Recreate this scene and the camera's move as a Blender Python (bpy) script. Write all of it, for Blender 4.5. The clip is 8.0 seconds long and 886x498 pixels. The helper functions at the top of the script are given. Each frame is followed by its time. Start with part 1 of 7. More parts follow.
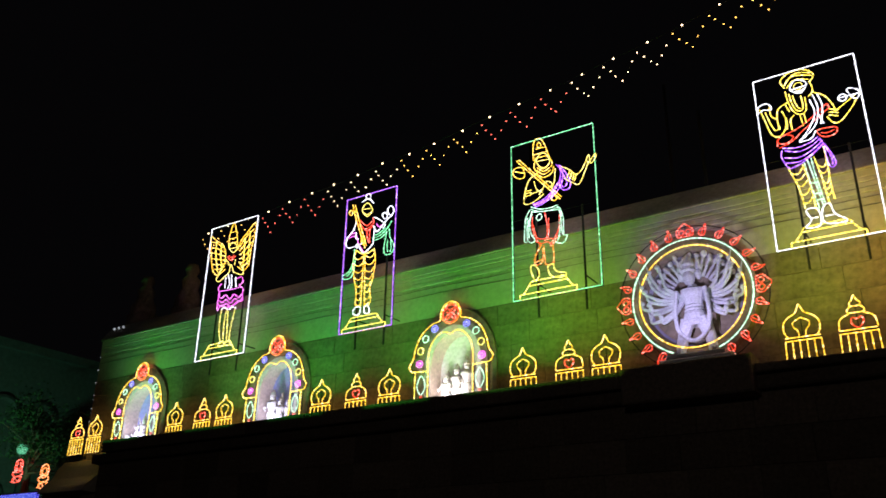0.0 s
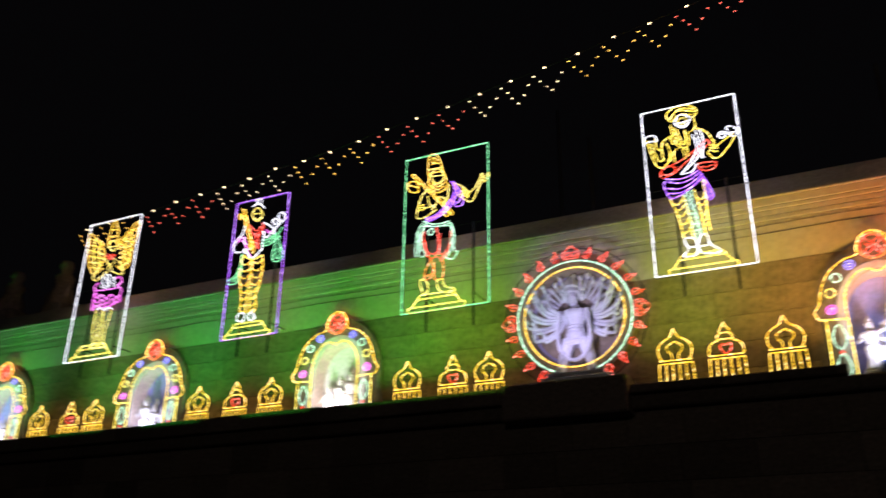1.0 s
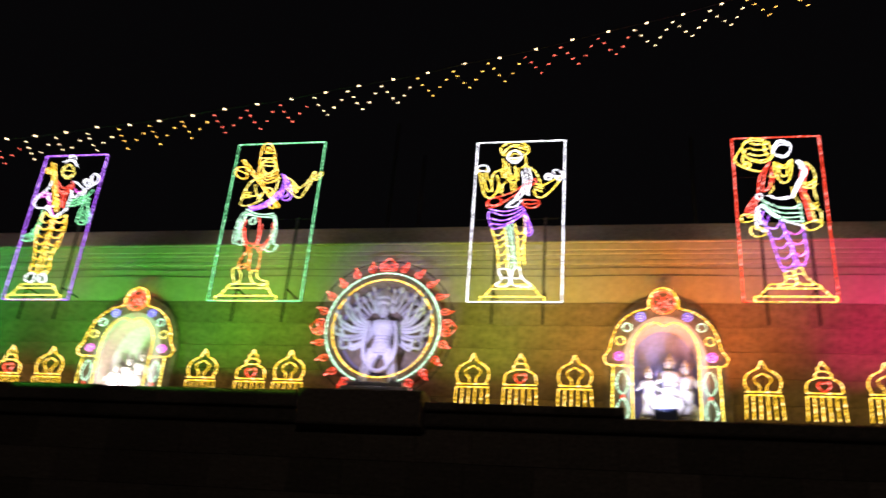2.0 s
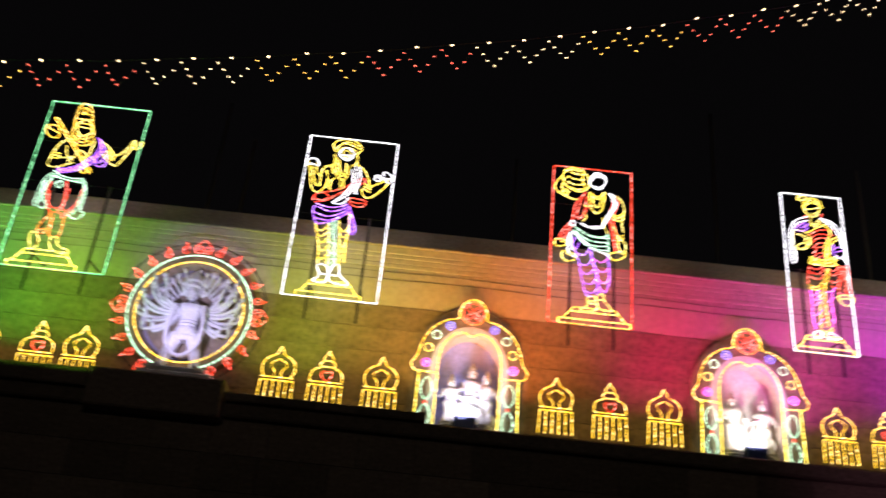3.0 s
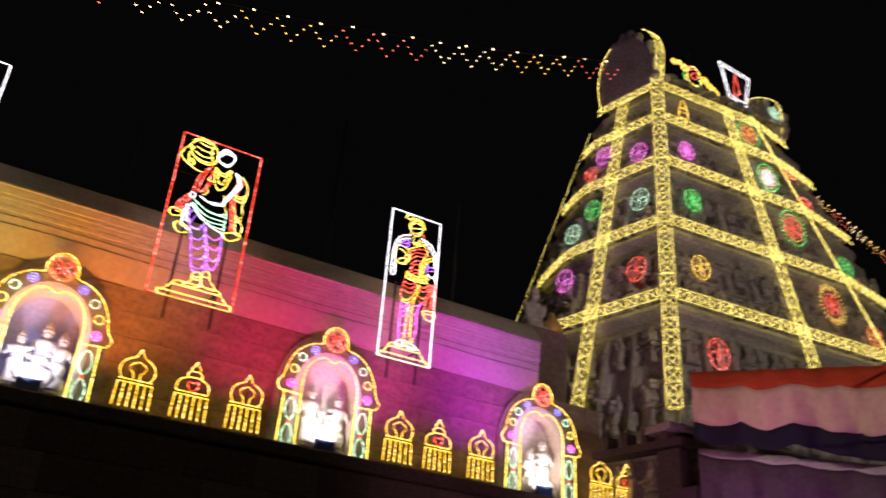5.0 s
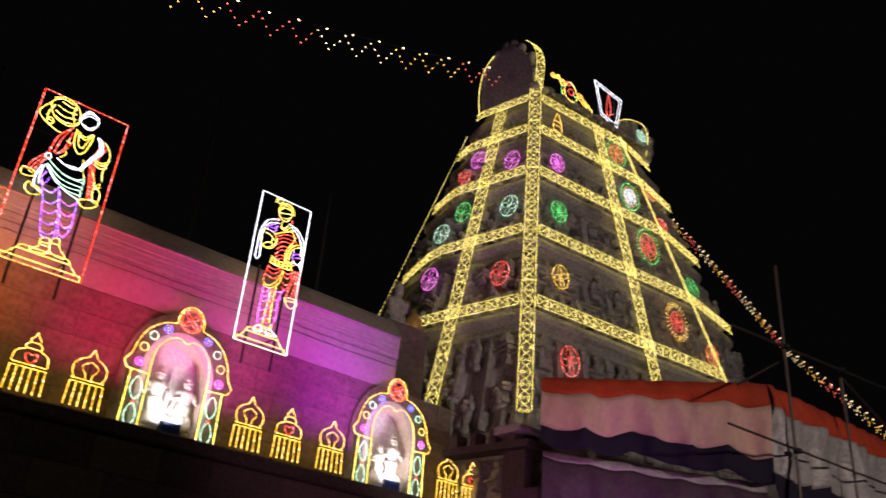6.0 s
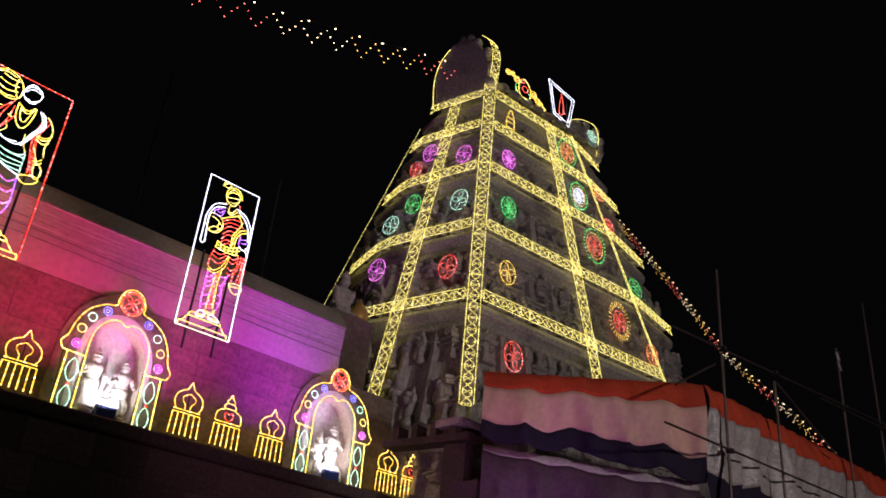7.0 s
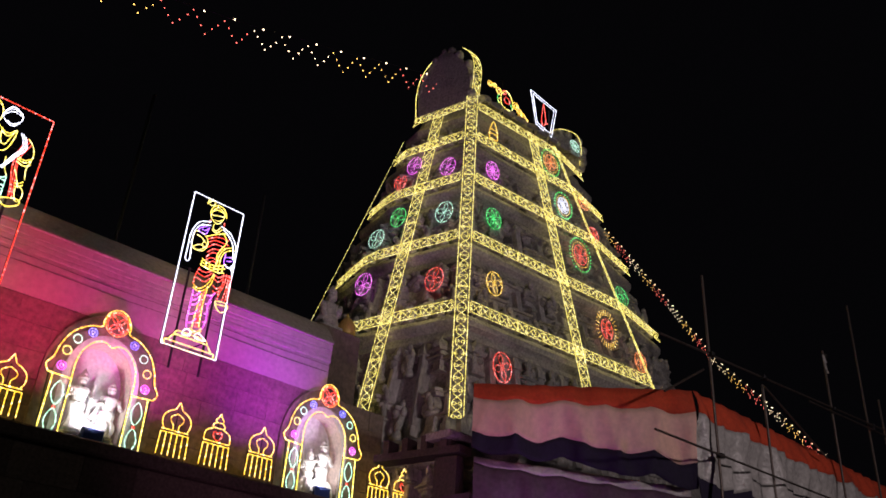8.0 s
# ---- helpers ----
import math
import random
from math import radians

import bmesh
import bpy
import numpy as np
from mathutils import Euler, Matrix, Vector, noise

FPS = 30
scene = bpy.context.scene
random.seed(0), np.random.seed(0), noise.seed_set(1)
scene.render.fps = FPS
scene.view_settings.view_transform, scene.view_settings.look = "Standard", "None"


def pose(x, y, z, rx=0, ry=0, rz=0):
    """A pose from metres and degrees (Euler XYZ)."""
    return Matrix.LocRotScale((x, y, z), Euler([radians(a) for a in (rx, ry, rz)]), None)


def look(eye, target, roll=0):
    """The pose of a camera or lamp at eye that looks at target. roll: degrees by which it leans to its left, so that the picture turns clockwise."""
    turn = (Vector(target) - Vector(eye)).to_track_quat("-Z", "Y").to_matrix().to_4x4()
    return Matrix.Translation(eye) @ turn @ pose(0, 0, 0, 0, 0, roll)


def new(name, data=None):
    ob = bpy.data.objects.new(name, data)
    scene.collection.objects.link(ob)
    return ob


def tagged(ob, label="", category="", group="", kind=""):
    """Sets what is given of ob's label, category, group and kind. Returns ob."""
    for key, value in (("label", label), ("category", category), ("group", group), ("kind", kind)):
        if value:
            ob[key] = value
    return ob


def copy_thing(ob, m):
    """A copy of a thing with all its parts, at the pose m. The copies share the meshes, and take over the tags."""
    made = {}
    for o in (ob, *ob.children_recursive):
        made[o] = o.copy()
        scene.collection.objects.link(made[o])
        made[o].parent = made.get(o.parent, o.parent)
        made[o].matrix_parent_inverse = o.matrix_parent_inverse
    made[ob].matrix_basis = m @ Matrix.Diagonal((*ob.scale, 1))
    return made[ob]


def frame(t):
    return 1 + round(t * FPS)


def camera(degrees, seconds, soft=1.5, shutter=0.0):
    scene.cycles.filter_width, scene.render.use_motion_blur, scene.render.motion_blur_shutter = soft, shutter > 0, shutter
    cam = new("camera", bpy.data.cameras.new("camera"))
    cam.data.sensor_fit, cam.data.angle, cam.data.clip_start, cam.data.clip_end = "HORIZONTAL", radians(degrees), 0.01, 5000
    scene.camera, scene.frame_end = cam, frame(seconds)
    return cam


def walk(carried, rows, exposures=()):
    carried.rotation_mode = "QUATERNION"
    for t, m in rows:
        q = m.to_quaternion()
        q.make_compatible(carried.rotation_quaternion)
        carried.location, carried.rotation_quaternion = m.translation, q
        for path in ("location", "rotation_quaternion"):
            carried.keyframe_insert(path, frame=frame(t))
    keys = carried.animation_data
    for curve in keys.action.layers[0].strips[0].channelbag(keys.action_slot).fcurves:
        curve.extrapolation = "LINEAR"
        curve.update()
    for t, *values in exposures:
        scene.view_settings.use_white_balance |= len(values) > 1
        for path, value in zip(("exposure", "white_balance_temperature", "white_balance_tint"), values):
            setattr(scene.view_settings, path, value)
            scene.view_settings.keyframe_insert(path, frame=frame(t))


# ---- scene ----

# ---------------- camera ----------------
cam = camera(54.98, 8.0, soft=1.6, shutter=0.6)
EYE = Vector((0.0, 0.0, 1.6))
# seconds, yaw to the left, pitch up, lean to the left
PATH = [
    (0, 33.79, 22.67, 1.04),
    (0.5, 31.41, 23.03, 1.17),
    (1, 25.82, 23.63, 0.89),
    (1.5, 19.24, 23.97, 2.74),
    (1.7, 16.62, 24.24, 3.84),
    (2.8, 2.27, 25.49, 5.71),
    (3, -0.45, 25.72, 5.90),
    (3.5, -8.01, 26.33, 5.14),
    (4, -15.83, 26.73, 4.75),
    (4.5, -23.24, 26.94, 4.49),
    (5, -28.89, 27.05, 4.57),
    (5.2, -31.24, 27.09, 4.56),
    (6.3, -40.56, 27.38, 5.72),
    (6.5, -41.33, 27.33, 6.17),
    (7, -42.77, 27.18, 5.54),
    (7.5, -43.61, 27.16, 4.13),
    (8, -43.75, 28.09, 3.70),
]


def aim(yaw, pitch, lean):
    y, p = radians(yaw), radians(pitch)
    way = Vector((-math.sin(y) * math.cos(p), math.cos(y) * math.cos(p), math.sin(p)))
    return look(EYE, EYE + way, lean)


# the camera's own exposure and white balance drift on the way
BALANCE = [(0, -0.28, 6500, 10), (0.7, -0.2, 6500, 10), (1.5, 0.03, 6600, 10), (3, 0.2, 6900, 9), (4, 0.15, 7100, 9), (5, 0.08, 7100, 10), (6.5, -0.17, 6400, 12), (8, -0.2, 6100, 13)]
walk(cam, [(t, aim(y, p, r)) for t, y, p, r in PATH], BALANCE)

# ---------------- world and lights ----------------
world = bpy.data.worlds.new("night")
world.use_nodes = True
scene.world = world
world.node_tree.nodes["Background"].inputs[0].default_value = (0.55, 0.5, 0.6, 1)
world.node_tree.nodes["Background"].inputs[1].default_value = 0.003


def spot(name, eye, target, colour, watts, degrees, blend=0.8, size=0.1):
    data = bpy.data.lights.new(name, "SPOT")
    data.color, data.energy = colour, watts
    data.spot_size, data.spot_blend, data.shadow_soft_size = radians(degrees), blend, size
    ob = new(name, data)
    ob.matrix_world = look(eye, target)
    return ob


def wash(name, x, colour, watts, length=1.5, y=12.65, z=4.96):
    """A hooded strip washer bracketed on the ledge's edge that throws its light up the wall."""
    data = bpy.data.lights.new(name, "AREA")
    data.shape, data.size, data.size_y = "RECTANGLE", length, 0.12
    data.color, data.energy, data.spread = colour, watts, radians(78)
    ob = new(name, data)
    ob.matrix_world = look((x, y, z), (x, 14.0, 7.7))
    return ob


WASHES = [
    (-18.2, (0.10, 1.0, 0.14), 17), (-15.0, (0.07, 1.0, 0.11), 15), (-12.4, (0.06, 1.0, 0.10), 19), (-9.8, (0.10, 1.0, 0.08), 20),
    (-7.4, (0.16, 1.0, 0.07), 19), (-5.95, (0.36, 1.0, 0.05), 16), (-2.2, (0.62, 0.80, 0.06), 22),
    (-0.4, (0.96, 0.52, 0.08), 27), (1.7, (1.0, 0.24, 0.05), 36), (4.1, (1.0, 0.035, 0.19), 33),
    (6.5, (0.84, 0.018, 0.50), 36), (8.8, (0.64, 0.018, 0.88), 43),
]
for wx, wc, ww in WASHES:
    wash("wall_washer_light", wx, wc, ww)
spot("wall_spot_red", (-1.6, 13.25, 5.0), (-1.6, 14.0, 6.4), (1.0, 0.06, 0.40), 18, 80)
spot("wall_spot_orange", (-6.1, 13.25, 5.0), (-6.1, 14.0, 6.2), (1.0, 0.30, 0.03), 14, 80)
# two unseen fill spots added to brighten the gate tower
spot("tower_fill_front", (9.0, -9.0, 7.0), (16.5, 12.0, 10.0), (1.0, 0.82, 0.76), 3100, 48, 0.25, 0.4)
# pink fill in place of bounce from the coloured wall
spot("tower_fill_side", (4.0, 6.0, 1.5), (12.4, 14.6, 7.5), (0.82, 0.34, 0.56), 440, 62, 0.8, 0.4)
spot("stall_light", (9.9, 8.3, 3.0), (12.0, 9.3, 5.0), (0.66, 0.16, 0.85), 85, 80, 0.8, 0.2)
# unseen fill added behind the camera to lift coping, roof statues and lower wall
spot("rear_fill_light", (1.0, -9.0, 7.5), (-5.0, 14.0, 7.0), (1.0, 0.84, 0.68), 380, 110, 0.6, 0.3)

# ---------------- materials ----------------


def surface(name, colour, rough=0.8, scale=3.0, spread=0.35, bump=0.35, metal=0.0, dark=(0.02, 0.018, 0.016), stain=0.4, random_tone=0.0):
    """A worn surface: grain and stains at two scales, with fine relief."""
    m = bpy.data.materials.new(name)
    m.use_nodes = True
    nt = m.node_tree
    b = nt.nodes["Principled BSDF"]
    b.inputs["Roughness"].default_value, b.inputs["Metallic"].default_value = rough, metal
    co = nt.nodes.new("ShaderNodeTexCoord")
    fine, big = nt.nodes.new("ShaderNodeTexNoise"), nt.nodes.new("ShaderNodeTexNoise")
    fine.inputs["Scale"].default_value, fine.inputs["Detail"].default_value = scale * 9, 8
    big.inputs["Scale"].default_value, big.inputs["Detail"].default_value = scale * 0.45, 5
    for n in (fine, big):
        nt.links.new(co.outputs["Object"], n.inputs["Vector"])
    ramp = nt.nodes.new("ShaderNodeValToRGB")
    ramp.color_ramp.elements[0].position, ramp.color_ramp.elements[1].position = 0.3, 0.75
    ramp.color_ramp.elements[0].color = (*[c * (1 - spread) for c in colour], 1)
    ramp.color_ramp.elements[1].color = (*[min(1, c * (1 + spread)) for c in colour], 1)
    nt.links.new(fine.outputs["Fac"], ramp.inputs["Fac"])
    st = nt.nodes.new("ShaderNodeValToRGB")
    st.color_ramp.elements[0].position, st.color_ramp.elements[1].position = 0.52, 0.72
    st.color_ramp.elements[0].color, st.color_ramp.elements[1].color = (0, 0, 0, 1), (stain, stain, stain, 1)
    nt.links.new(big.outputs["Fac"], st.inputs["Fac"])
    mix = nt.nodes.new("ShaderNodeMix")
    mix.data_type = "RGBA"
    nt.links.new(st.outputs["Color"], mix.inputs["Factor"])
    nt.links.new(ramp.outputs["Color"], mix.inputs[6])
    mix.inputs[7].default_value = (*dark, 1)
    last = mix.outputs[2]
    if random_tone:
        info, hsv = nt.nodes.new("ShaderNodeObjectInfo"), nt.nodes.new("ShaderNodeHueSaturation")
        rng = nt.nodes.new("ShaderNodeMapRange")
        rng.inputs[3].default_value, rng.inputs[4].default_value = 1 - random_tone, 1 + random_tone
        nt.links.new(info.outputs["Random"], rng.inputs[0])
        nt.links.new(rng.outputs[0], hsv.inputs["Value"])
        nt.links.new(last, hsv.inputs["Color"])
        last = hsv.outputs["Color"]
    nt.links.new(last, b.inputs["Base Color"])
    bp = nt.nodes.new("ShaderNodeBump")
    bp.inputs["Strength"].default_value, bp.inputs["Distance"].default_value = bump, 0.03
    nt.links.new(fine.outputs["Fac"], bp.inputs["Height"])
    nt.links.new(bp.outputs["Normal"], b.inputs["Normal"])
    return m


def glow(name, colour, strength, uneven=True):
    """A light source: rope light whose small lamps are brighter and paler than the tube between them."""
    m = bpy.data.materials.new(name)
    m.use_nodes = True
    nt = m.node_tree
    b = nt.nodes["Principled BSDF"]
    b.inputs["Base Color"].default_value = (0.06, 0.06, 0.06, 1)
    b.inputs["Emission Color"].default_value = (*colour, 1)
    b.inputs["Emission Strength"].default_value = strength
    if uneven:
        co, tex, rng, mix = nt.nodes.new("ShaderNodeTexCoord"), nt.nodes.new("ShaderNodeTexNoise"), nt.nodes.new("ShaderNodeMapRange"), nt.nodes.new("ShaderNodeMix")
        tex.inputs["Scale"].default_value, tex.inputs["Detail"].default_value = 22.0, 1.0
        nt.links.new(co.outputs["Object"], tex.inputs["Vector"])
        rng.inputs[1].default_value, rng.inputs[2].default_value = 0.32, 0.68
        rng.inputs[3].default_value, rng.inputs[4].default_value = strength * 0.45, strength * 1.9
        nt.links.new(tex.outputs["Fac"], rng.inputs[0])
        nt.links.new(rng.outputs[0], b.inputs["Emission Strength"])
        mix.data_type = "RGBA"
        ramp = nt.nodes.new("ShaderNodeMapRange")
        ramp.inputs[1].default_value, ramp.inputs[2].default_value = 0.5, 0.72
        nt.links.new(tex.outputs["Fac"], ramp.inputs[0])
        nt.links.new(ramp.outputs[0], mix.inputs["Factor"])
        mix.inputs[6].default_value = (*colour, 1)
        mix.inputs[7].default_value = (*[c + (1 - c) * 0.35 for c in colour], 1)
        nt.links.new(mix.outputs[2], b.inputs["Emission Color"])
    m.cycles.emission_sampling = "NONE"
    return m


YELLOW = glow("rope_yellow", (1.0, 0.74, 0.07), 3.1)
GOLD = glow("rope_gold", (1.0, 0.58, 0.03), 2.8)
CREAM = glow("rope_cream", (1.0, 0.79, 0.13), 2.4)
WHITE = glow("rope_white", (0.86, 0.86, 1.0), 3.2)
GREEN = glow("rope_green", (0.22, 0.95, 0.42), 2.1)
LEAF = glow("rope_leaf_green", (0.04, 0.85, 0.13), 1.9)
MINT = glow("rope_mint", (0.55, 1.0, 0.72), 2.1)
VIOLET = glow("rope_violet", (0.42, 0.10, 1.0), 2.8)
MAGENTA = glow("rope_magenta", (0.95, 0.11, 0.85), 2.6)
BLUE = glow("rope_blue", (0.20, 0.18, 1.0), 2.3)
RED = glow("rope_red", (1.0, 0.045, 0.015), 2.5)
ORANGE = glow("rope_orange", (1.0, 0.22, 0.02), 2.4)
BULB_WHITE = glow("bulb_white", (1.0, 0.70, 0.40), 7.0, False)
BULB_YELLOW = glow("bulb_yellow", (1.0, 0.52, 0.10), 5.5, False)
BULB_RED = glow("bulb_red", (1.0, 0.14, 0.10), 5.0, False)

STONE = surface("temple_stone", (0.225, 0.18, 0.145), 0.85, 1.3, 0.3, 0.5, dark=(0.07, 0.055, 0.045), stain=0.6, random_tone=0.07)
PLASTER = surface("frieze_plaster", (0.50, 0.47, 0.42), 0.8, 1.2, 0.12, 0.15, dark=(0.3, 0.28, 0.25), stain=0.35)
COPING = surface("coping_plaster", (0.36, 0.33, 0.30), 0.85, 1.5, 0.2, 0.3)
JOINT = surface("joint_mortar", (0.17, 0.135, 0.105), 0.95, 4.0)
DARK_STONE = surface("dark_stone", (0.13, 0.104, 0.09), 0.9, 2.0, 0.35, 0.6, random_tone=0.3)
TOWER_STONE = surface("tower_stone", (0.46, 0.44, 0.43), 0.9, 1.6, 0.35, 0.9, dark=(0.06, 0.055, 0.055), stain=0.85, random_tone=0.2)
NICHE_BLUE = surface("niche_blue_plaster", (0.36, 0.39, 0.78), 0.8, 1.5, 0.15, 0.2, dark=(0.25, 0.27, 0.42), stain=0.3)
NICHE_GREY = surface("niche_grey_plaster", (0.70, 0.69, 0.72), 0.8, 1.5, 0.2, 0.2, dark=(0.35, 0.34, 0.38), stain=0.4)
JAMB = surface("jamb_plaster", (0.62, 0.50, 0.42), 0.8, 2.0, 0.2, 0.2, dark=(0.35, 0.28, 0.24), stain=0.4)
MARBLE = surface("statue_white", (0.62, 0.60, 0.57), 0.5, 5.0, 0.15, 0.4, stain=0.3)
STEEL = surface("painted_steel", (0.035, 0.035, 0.04), 0.5, 6.0, 0.3, 0.1, 0.6)
PIPE = surface("scaffold_pipe", (0.13, 0.105, 0.095), 0.5, 5.0, 0.4, 0.2, 0.7)
CABLE = surface("black_cable", (0.012, 0.012, 0.012), 0.6, 8.0)
CLOTH_RED = surface("cloth_red", (0.62, 0.07, 0.025), 0.9, 2.0, 0.15, 0.2)
# white cloth; the pink of the light on it is mixed into its colour
CLOTH_WHITE = surface("cloth_white", (0.80, 0.50, 0.42), 0.9, 1.2, 0.1, 0.2, dark=(0.35, 0.25, 0.2), stain=0.5)
CLOTH_PALE = surface("plastic_white", (0.50, 0.475, 0.465), 0.22, 1.4, 0.2, 0.9, dark=(0.3, 0.29, 0.3))
CLOTH_NAVY = surface("cloth_navy", (0.016, 0.010, 0.034), 0.9, 2.0, 0.2, 0.2)
TARP = surface("tarpaulin", (0.10, 0.055, 0.09), 0.7, 1.5, 0.25, 0.4)
GROUND = surface("asphalt", (0.05, 0.048, 0.046), 0.9, 1.0, 0.35, 0.4)
LAMP_BLUE = surface("lamp_housing", (0.04, 0.08, 0.28), 0.4, 6.0, 0.2, 0.1)
BARK = surface("bark", (0.14, 0.10, 0.07), 0.95, 5.0)
FOLIAGE = surface("foliage", (0.05, 0.11, 0.03), 0.7, 3.0, 0.4)
FAR_WALL = surface("far_wall", (0.18, 0.18, 0.19), 0.9, 0.6, 0.2)

# ---------------- mesh helpers ----------------


def mesh_of(name, verts, faces, mat, smooth=False):
    me = bpy.data.meshes.new(name)
    me.from_pydata([tuple(v) for v in verts], [], faces)
    me.materials.append(mat)
    me.validate()
    bm = bmesh.new()
    bm.from_mesh(me)
    bmesh.ops.recalc_face_normals(bm, faces=bm.faces)
    bm.to_mesh(me)
    bm.free()
    if smooth:
        me.polygons.foreach_set("use_smooth", [True] * len(me.polygons))
    return me


def part(name, verts, faces, mat, parent=None, label="", smooth=False):
    ob = new(name, mesh_of(name, verts, faces, mat, smooth))
    ob.parent = parent
    return tagged(ob, label)


def thing(name, at, label, category, group="", kind=""):
    ob = new(name)
    ob.location = at
    ob.empty_display_size = 0.2
    return tagged(ob, label, category, group, kind)


class Solid:
    """Collects verts and faces of one mesh."""

    def __init__(self):
        self.v, self.f = [], []

    def add(self, verts, faces):
        k = len(self.v)
        self.v += [tuple(p) for p in verts]
        self.f += [tuple(i + k for i in q) for q in faces]
        return self

    def box(self, a, b, bevel=0.0):
        (x0, y0, z0), (x1, y1, z1) = a, b
        if bevel <= 0:
            self.add([(x, y, z) for x in (x0, x1) for y in (y0, y1) for z in (z0, z1)],
                     [(0, 1, 3, 2), (4, 6, 7, 5), (0, 4, 5, 1), (2, 3, 7, 6), (0, 2, 6, 4), (1, 5, 7, 3)])
            return self
        e = bevel
        ring = lambda y, d: [(x0 + d, y, z0 + d), (x1 - d, y, z0 + d), (x1 - d, y, z1 - d), (x0 + d, y, z1 - d)]
        vs = ring(y0, e) + ring(y0 + e, 0) + ring(y1, 0)
        fs = [(0, 1, 2, 3), (11, 10, 9, 8)]
        for r in (0, 4):
            for i in range(4):
                j = (i + 1) % 4
                fs.append((r + i, r + 4 + i, r + 4 + j, r + j))
        return self.add(vs, fs)

    def tube(self, pts, r, sides=6, closed=False, cap=True):
        """A pipe along points."""
        pts = [Vector(p) for p in pts]
        n = len(pts)
        vs, fs = [], []
        for i, p in enumerate(pts):
            a, b = pts[max(0, i - 1)], pts[min(n - 1, i + 1)]
            if closed:
                a, b = pts[i - 1], pts[(i + 1) % n]
            t = (b - a).normalized()
            u = t.cross(Vector((0.12, 0.3, 1))).normalized()
            w = t.cross(u)
            rad = r[i] if isinstance(r, (list, tuple)) else r
            vs += [p + (u * math.cos(k * math.tau / sides) + w * math.sin(k * math.tau / sides)) * rad for k in range(sides)]
        for i in range(n if closed else n - 1):
            j = (i + 1) % n
            for k in range(sides):
                m = (k + 1) % sides
                fs.append((i * sides + k, j * sides + k, j * sides + m, i * sides + m))
        if cap and not closed:
            fs += [tuple(range(sides)), tuple(range((n - 1) * sides, n * sides))]
        return self.add(vs, fs)

    def lathe(self, profile, at=(0, 0, 0), sides=14, sx=1.0, sy=1.0):
        vs, fs = [], []
        for r, z in profile:
            vs += [(at[0] + sx * r * math.cos(k * math.tau / sides), at[1] + sy * r * math.sin(k * math.tau / sides), at[2] + z) for k in range(sides)]
        for i in range(len(profile) - 1):
            for k in range(sides):
                m = (k + 1) % sides
                fs.append((i * sides + k, i * sides + m, (i + 1) * sides + m, (i + 1) * sides + k))
        fs += [tuple(range(sides)), tuple(range((len(profile) - 1) * sides, len(profile) * sides))]
        return self.add(vs, fs)

    def blob(self, at, size, turn=0.0):
        """An egg shape."""
        rings, sides = 6, 10
        vs, fs = [], []
        for i in range(rings + 1):
            a = math.pi * i / rings
            for k in range(sides):
                b = math.tau * k / sides
                p = Vector((math.sin(a) * math.cos(b) * size[0], math.sin(a) * math.sin(b) * size[1], math.cos(a) * size[2]))
                p.rotate(Euler((0, turn, 0)))
                vs.append(p + Vector(at))
        for i in range(rings):
            for k in range(sides):
                m = (k + 1) % sides
                fs.append((i * sides + k, i * sides + m, (i + 1) * sides + m, (i + 1) * sides + k))
        return self.add(vs, fs)

    def put(self, name, mat, parent=None, label="", smooth=False):
        return part(name, self.v, self.f, mat, parent, label, smooth)


def curve(points, steps=6, closed=False):
    """A smooth line through points (Catmull-Rom), as 2D or 3D tuples."""
    ps = [Vector(p) for p in points]
    n = len(ps)
    out = []
    for i in range(n if closed else n - 1):
        g = (lambda k: ps[k % n]) if closed else (lambda k: ps[min(max(k, 0), n - 1)])
        a, b, c, d = g(i - 1), g(i), g(i + 1), g(i + 2)
        for s in range(steps):
            t = s / steps
            out.append(0.5 * ((2 * b) + (c - a) * t + (2 * a - 5 * b + 4 * c - d) * t * t + (3 * b - a - 3 * c + d) * t ** 3))
    out.append(ps[0] if closed else ps[-1])
    return out


def oval(cx, cy, rx, ry=None, n=20, a0=0.0, a1=360.0, turn=0.0):
    ry = rx if ry is None else ry
    c, s = math.cos(radians(turn)), math.sin(radians(turn))
    out = []
    for i in range(n + 1):
        a = radians(a0 + (a1 - a0) * i / n)
        x, y = rx * math.cos(a), ry * math.sin(a)
        out.append(Vector((cx + c * x - s * y, cy + s * x + c * y)))
    return out


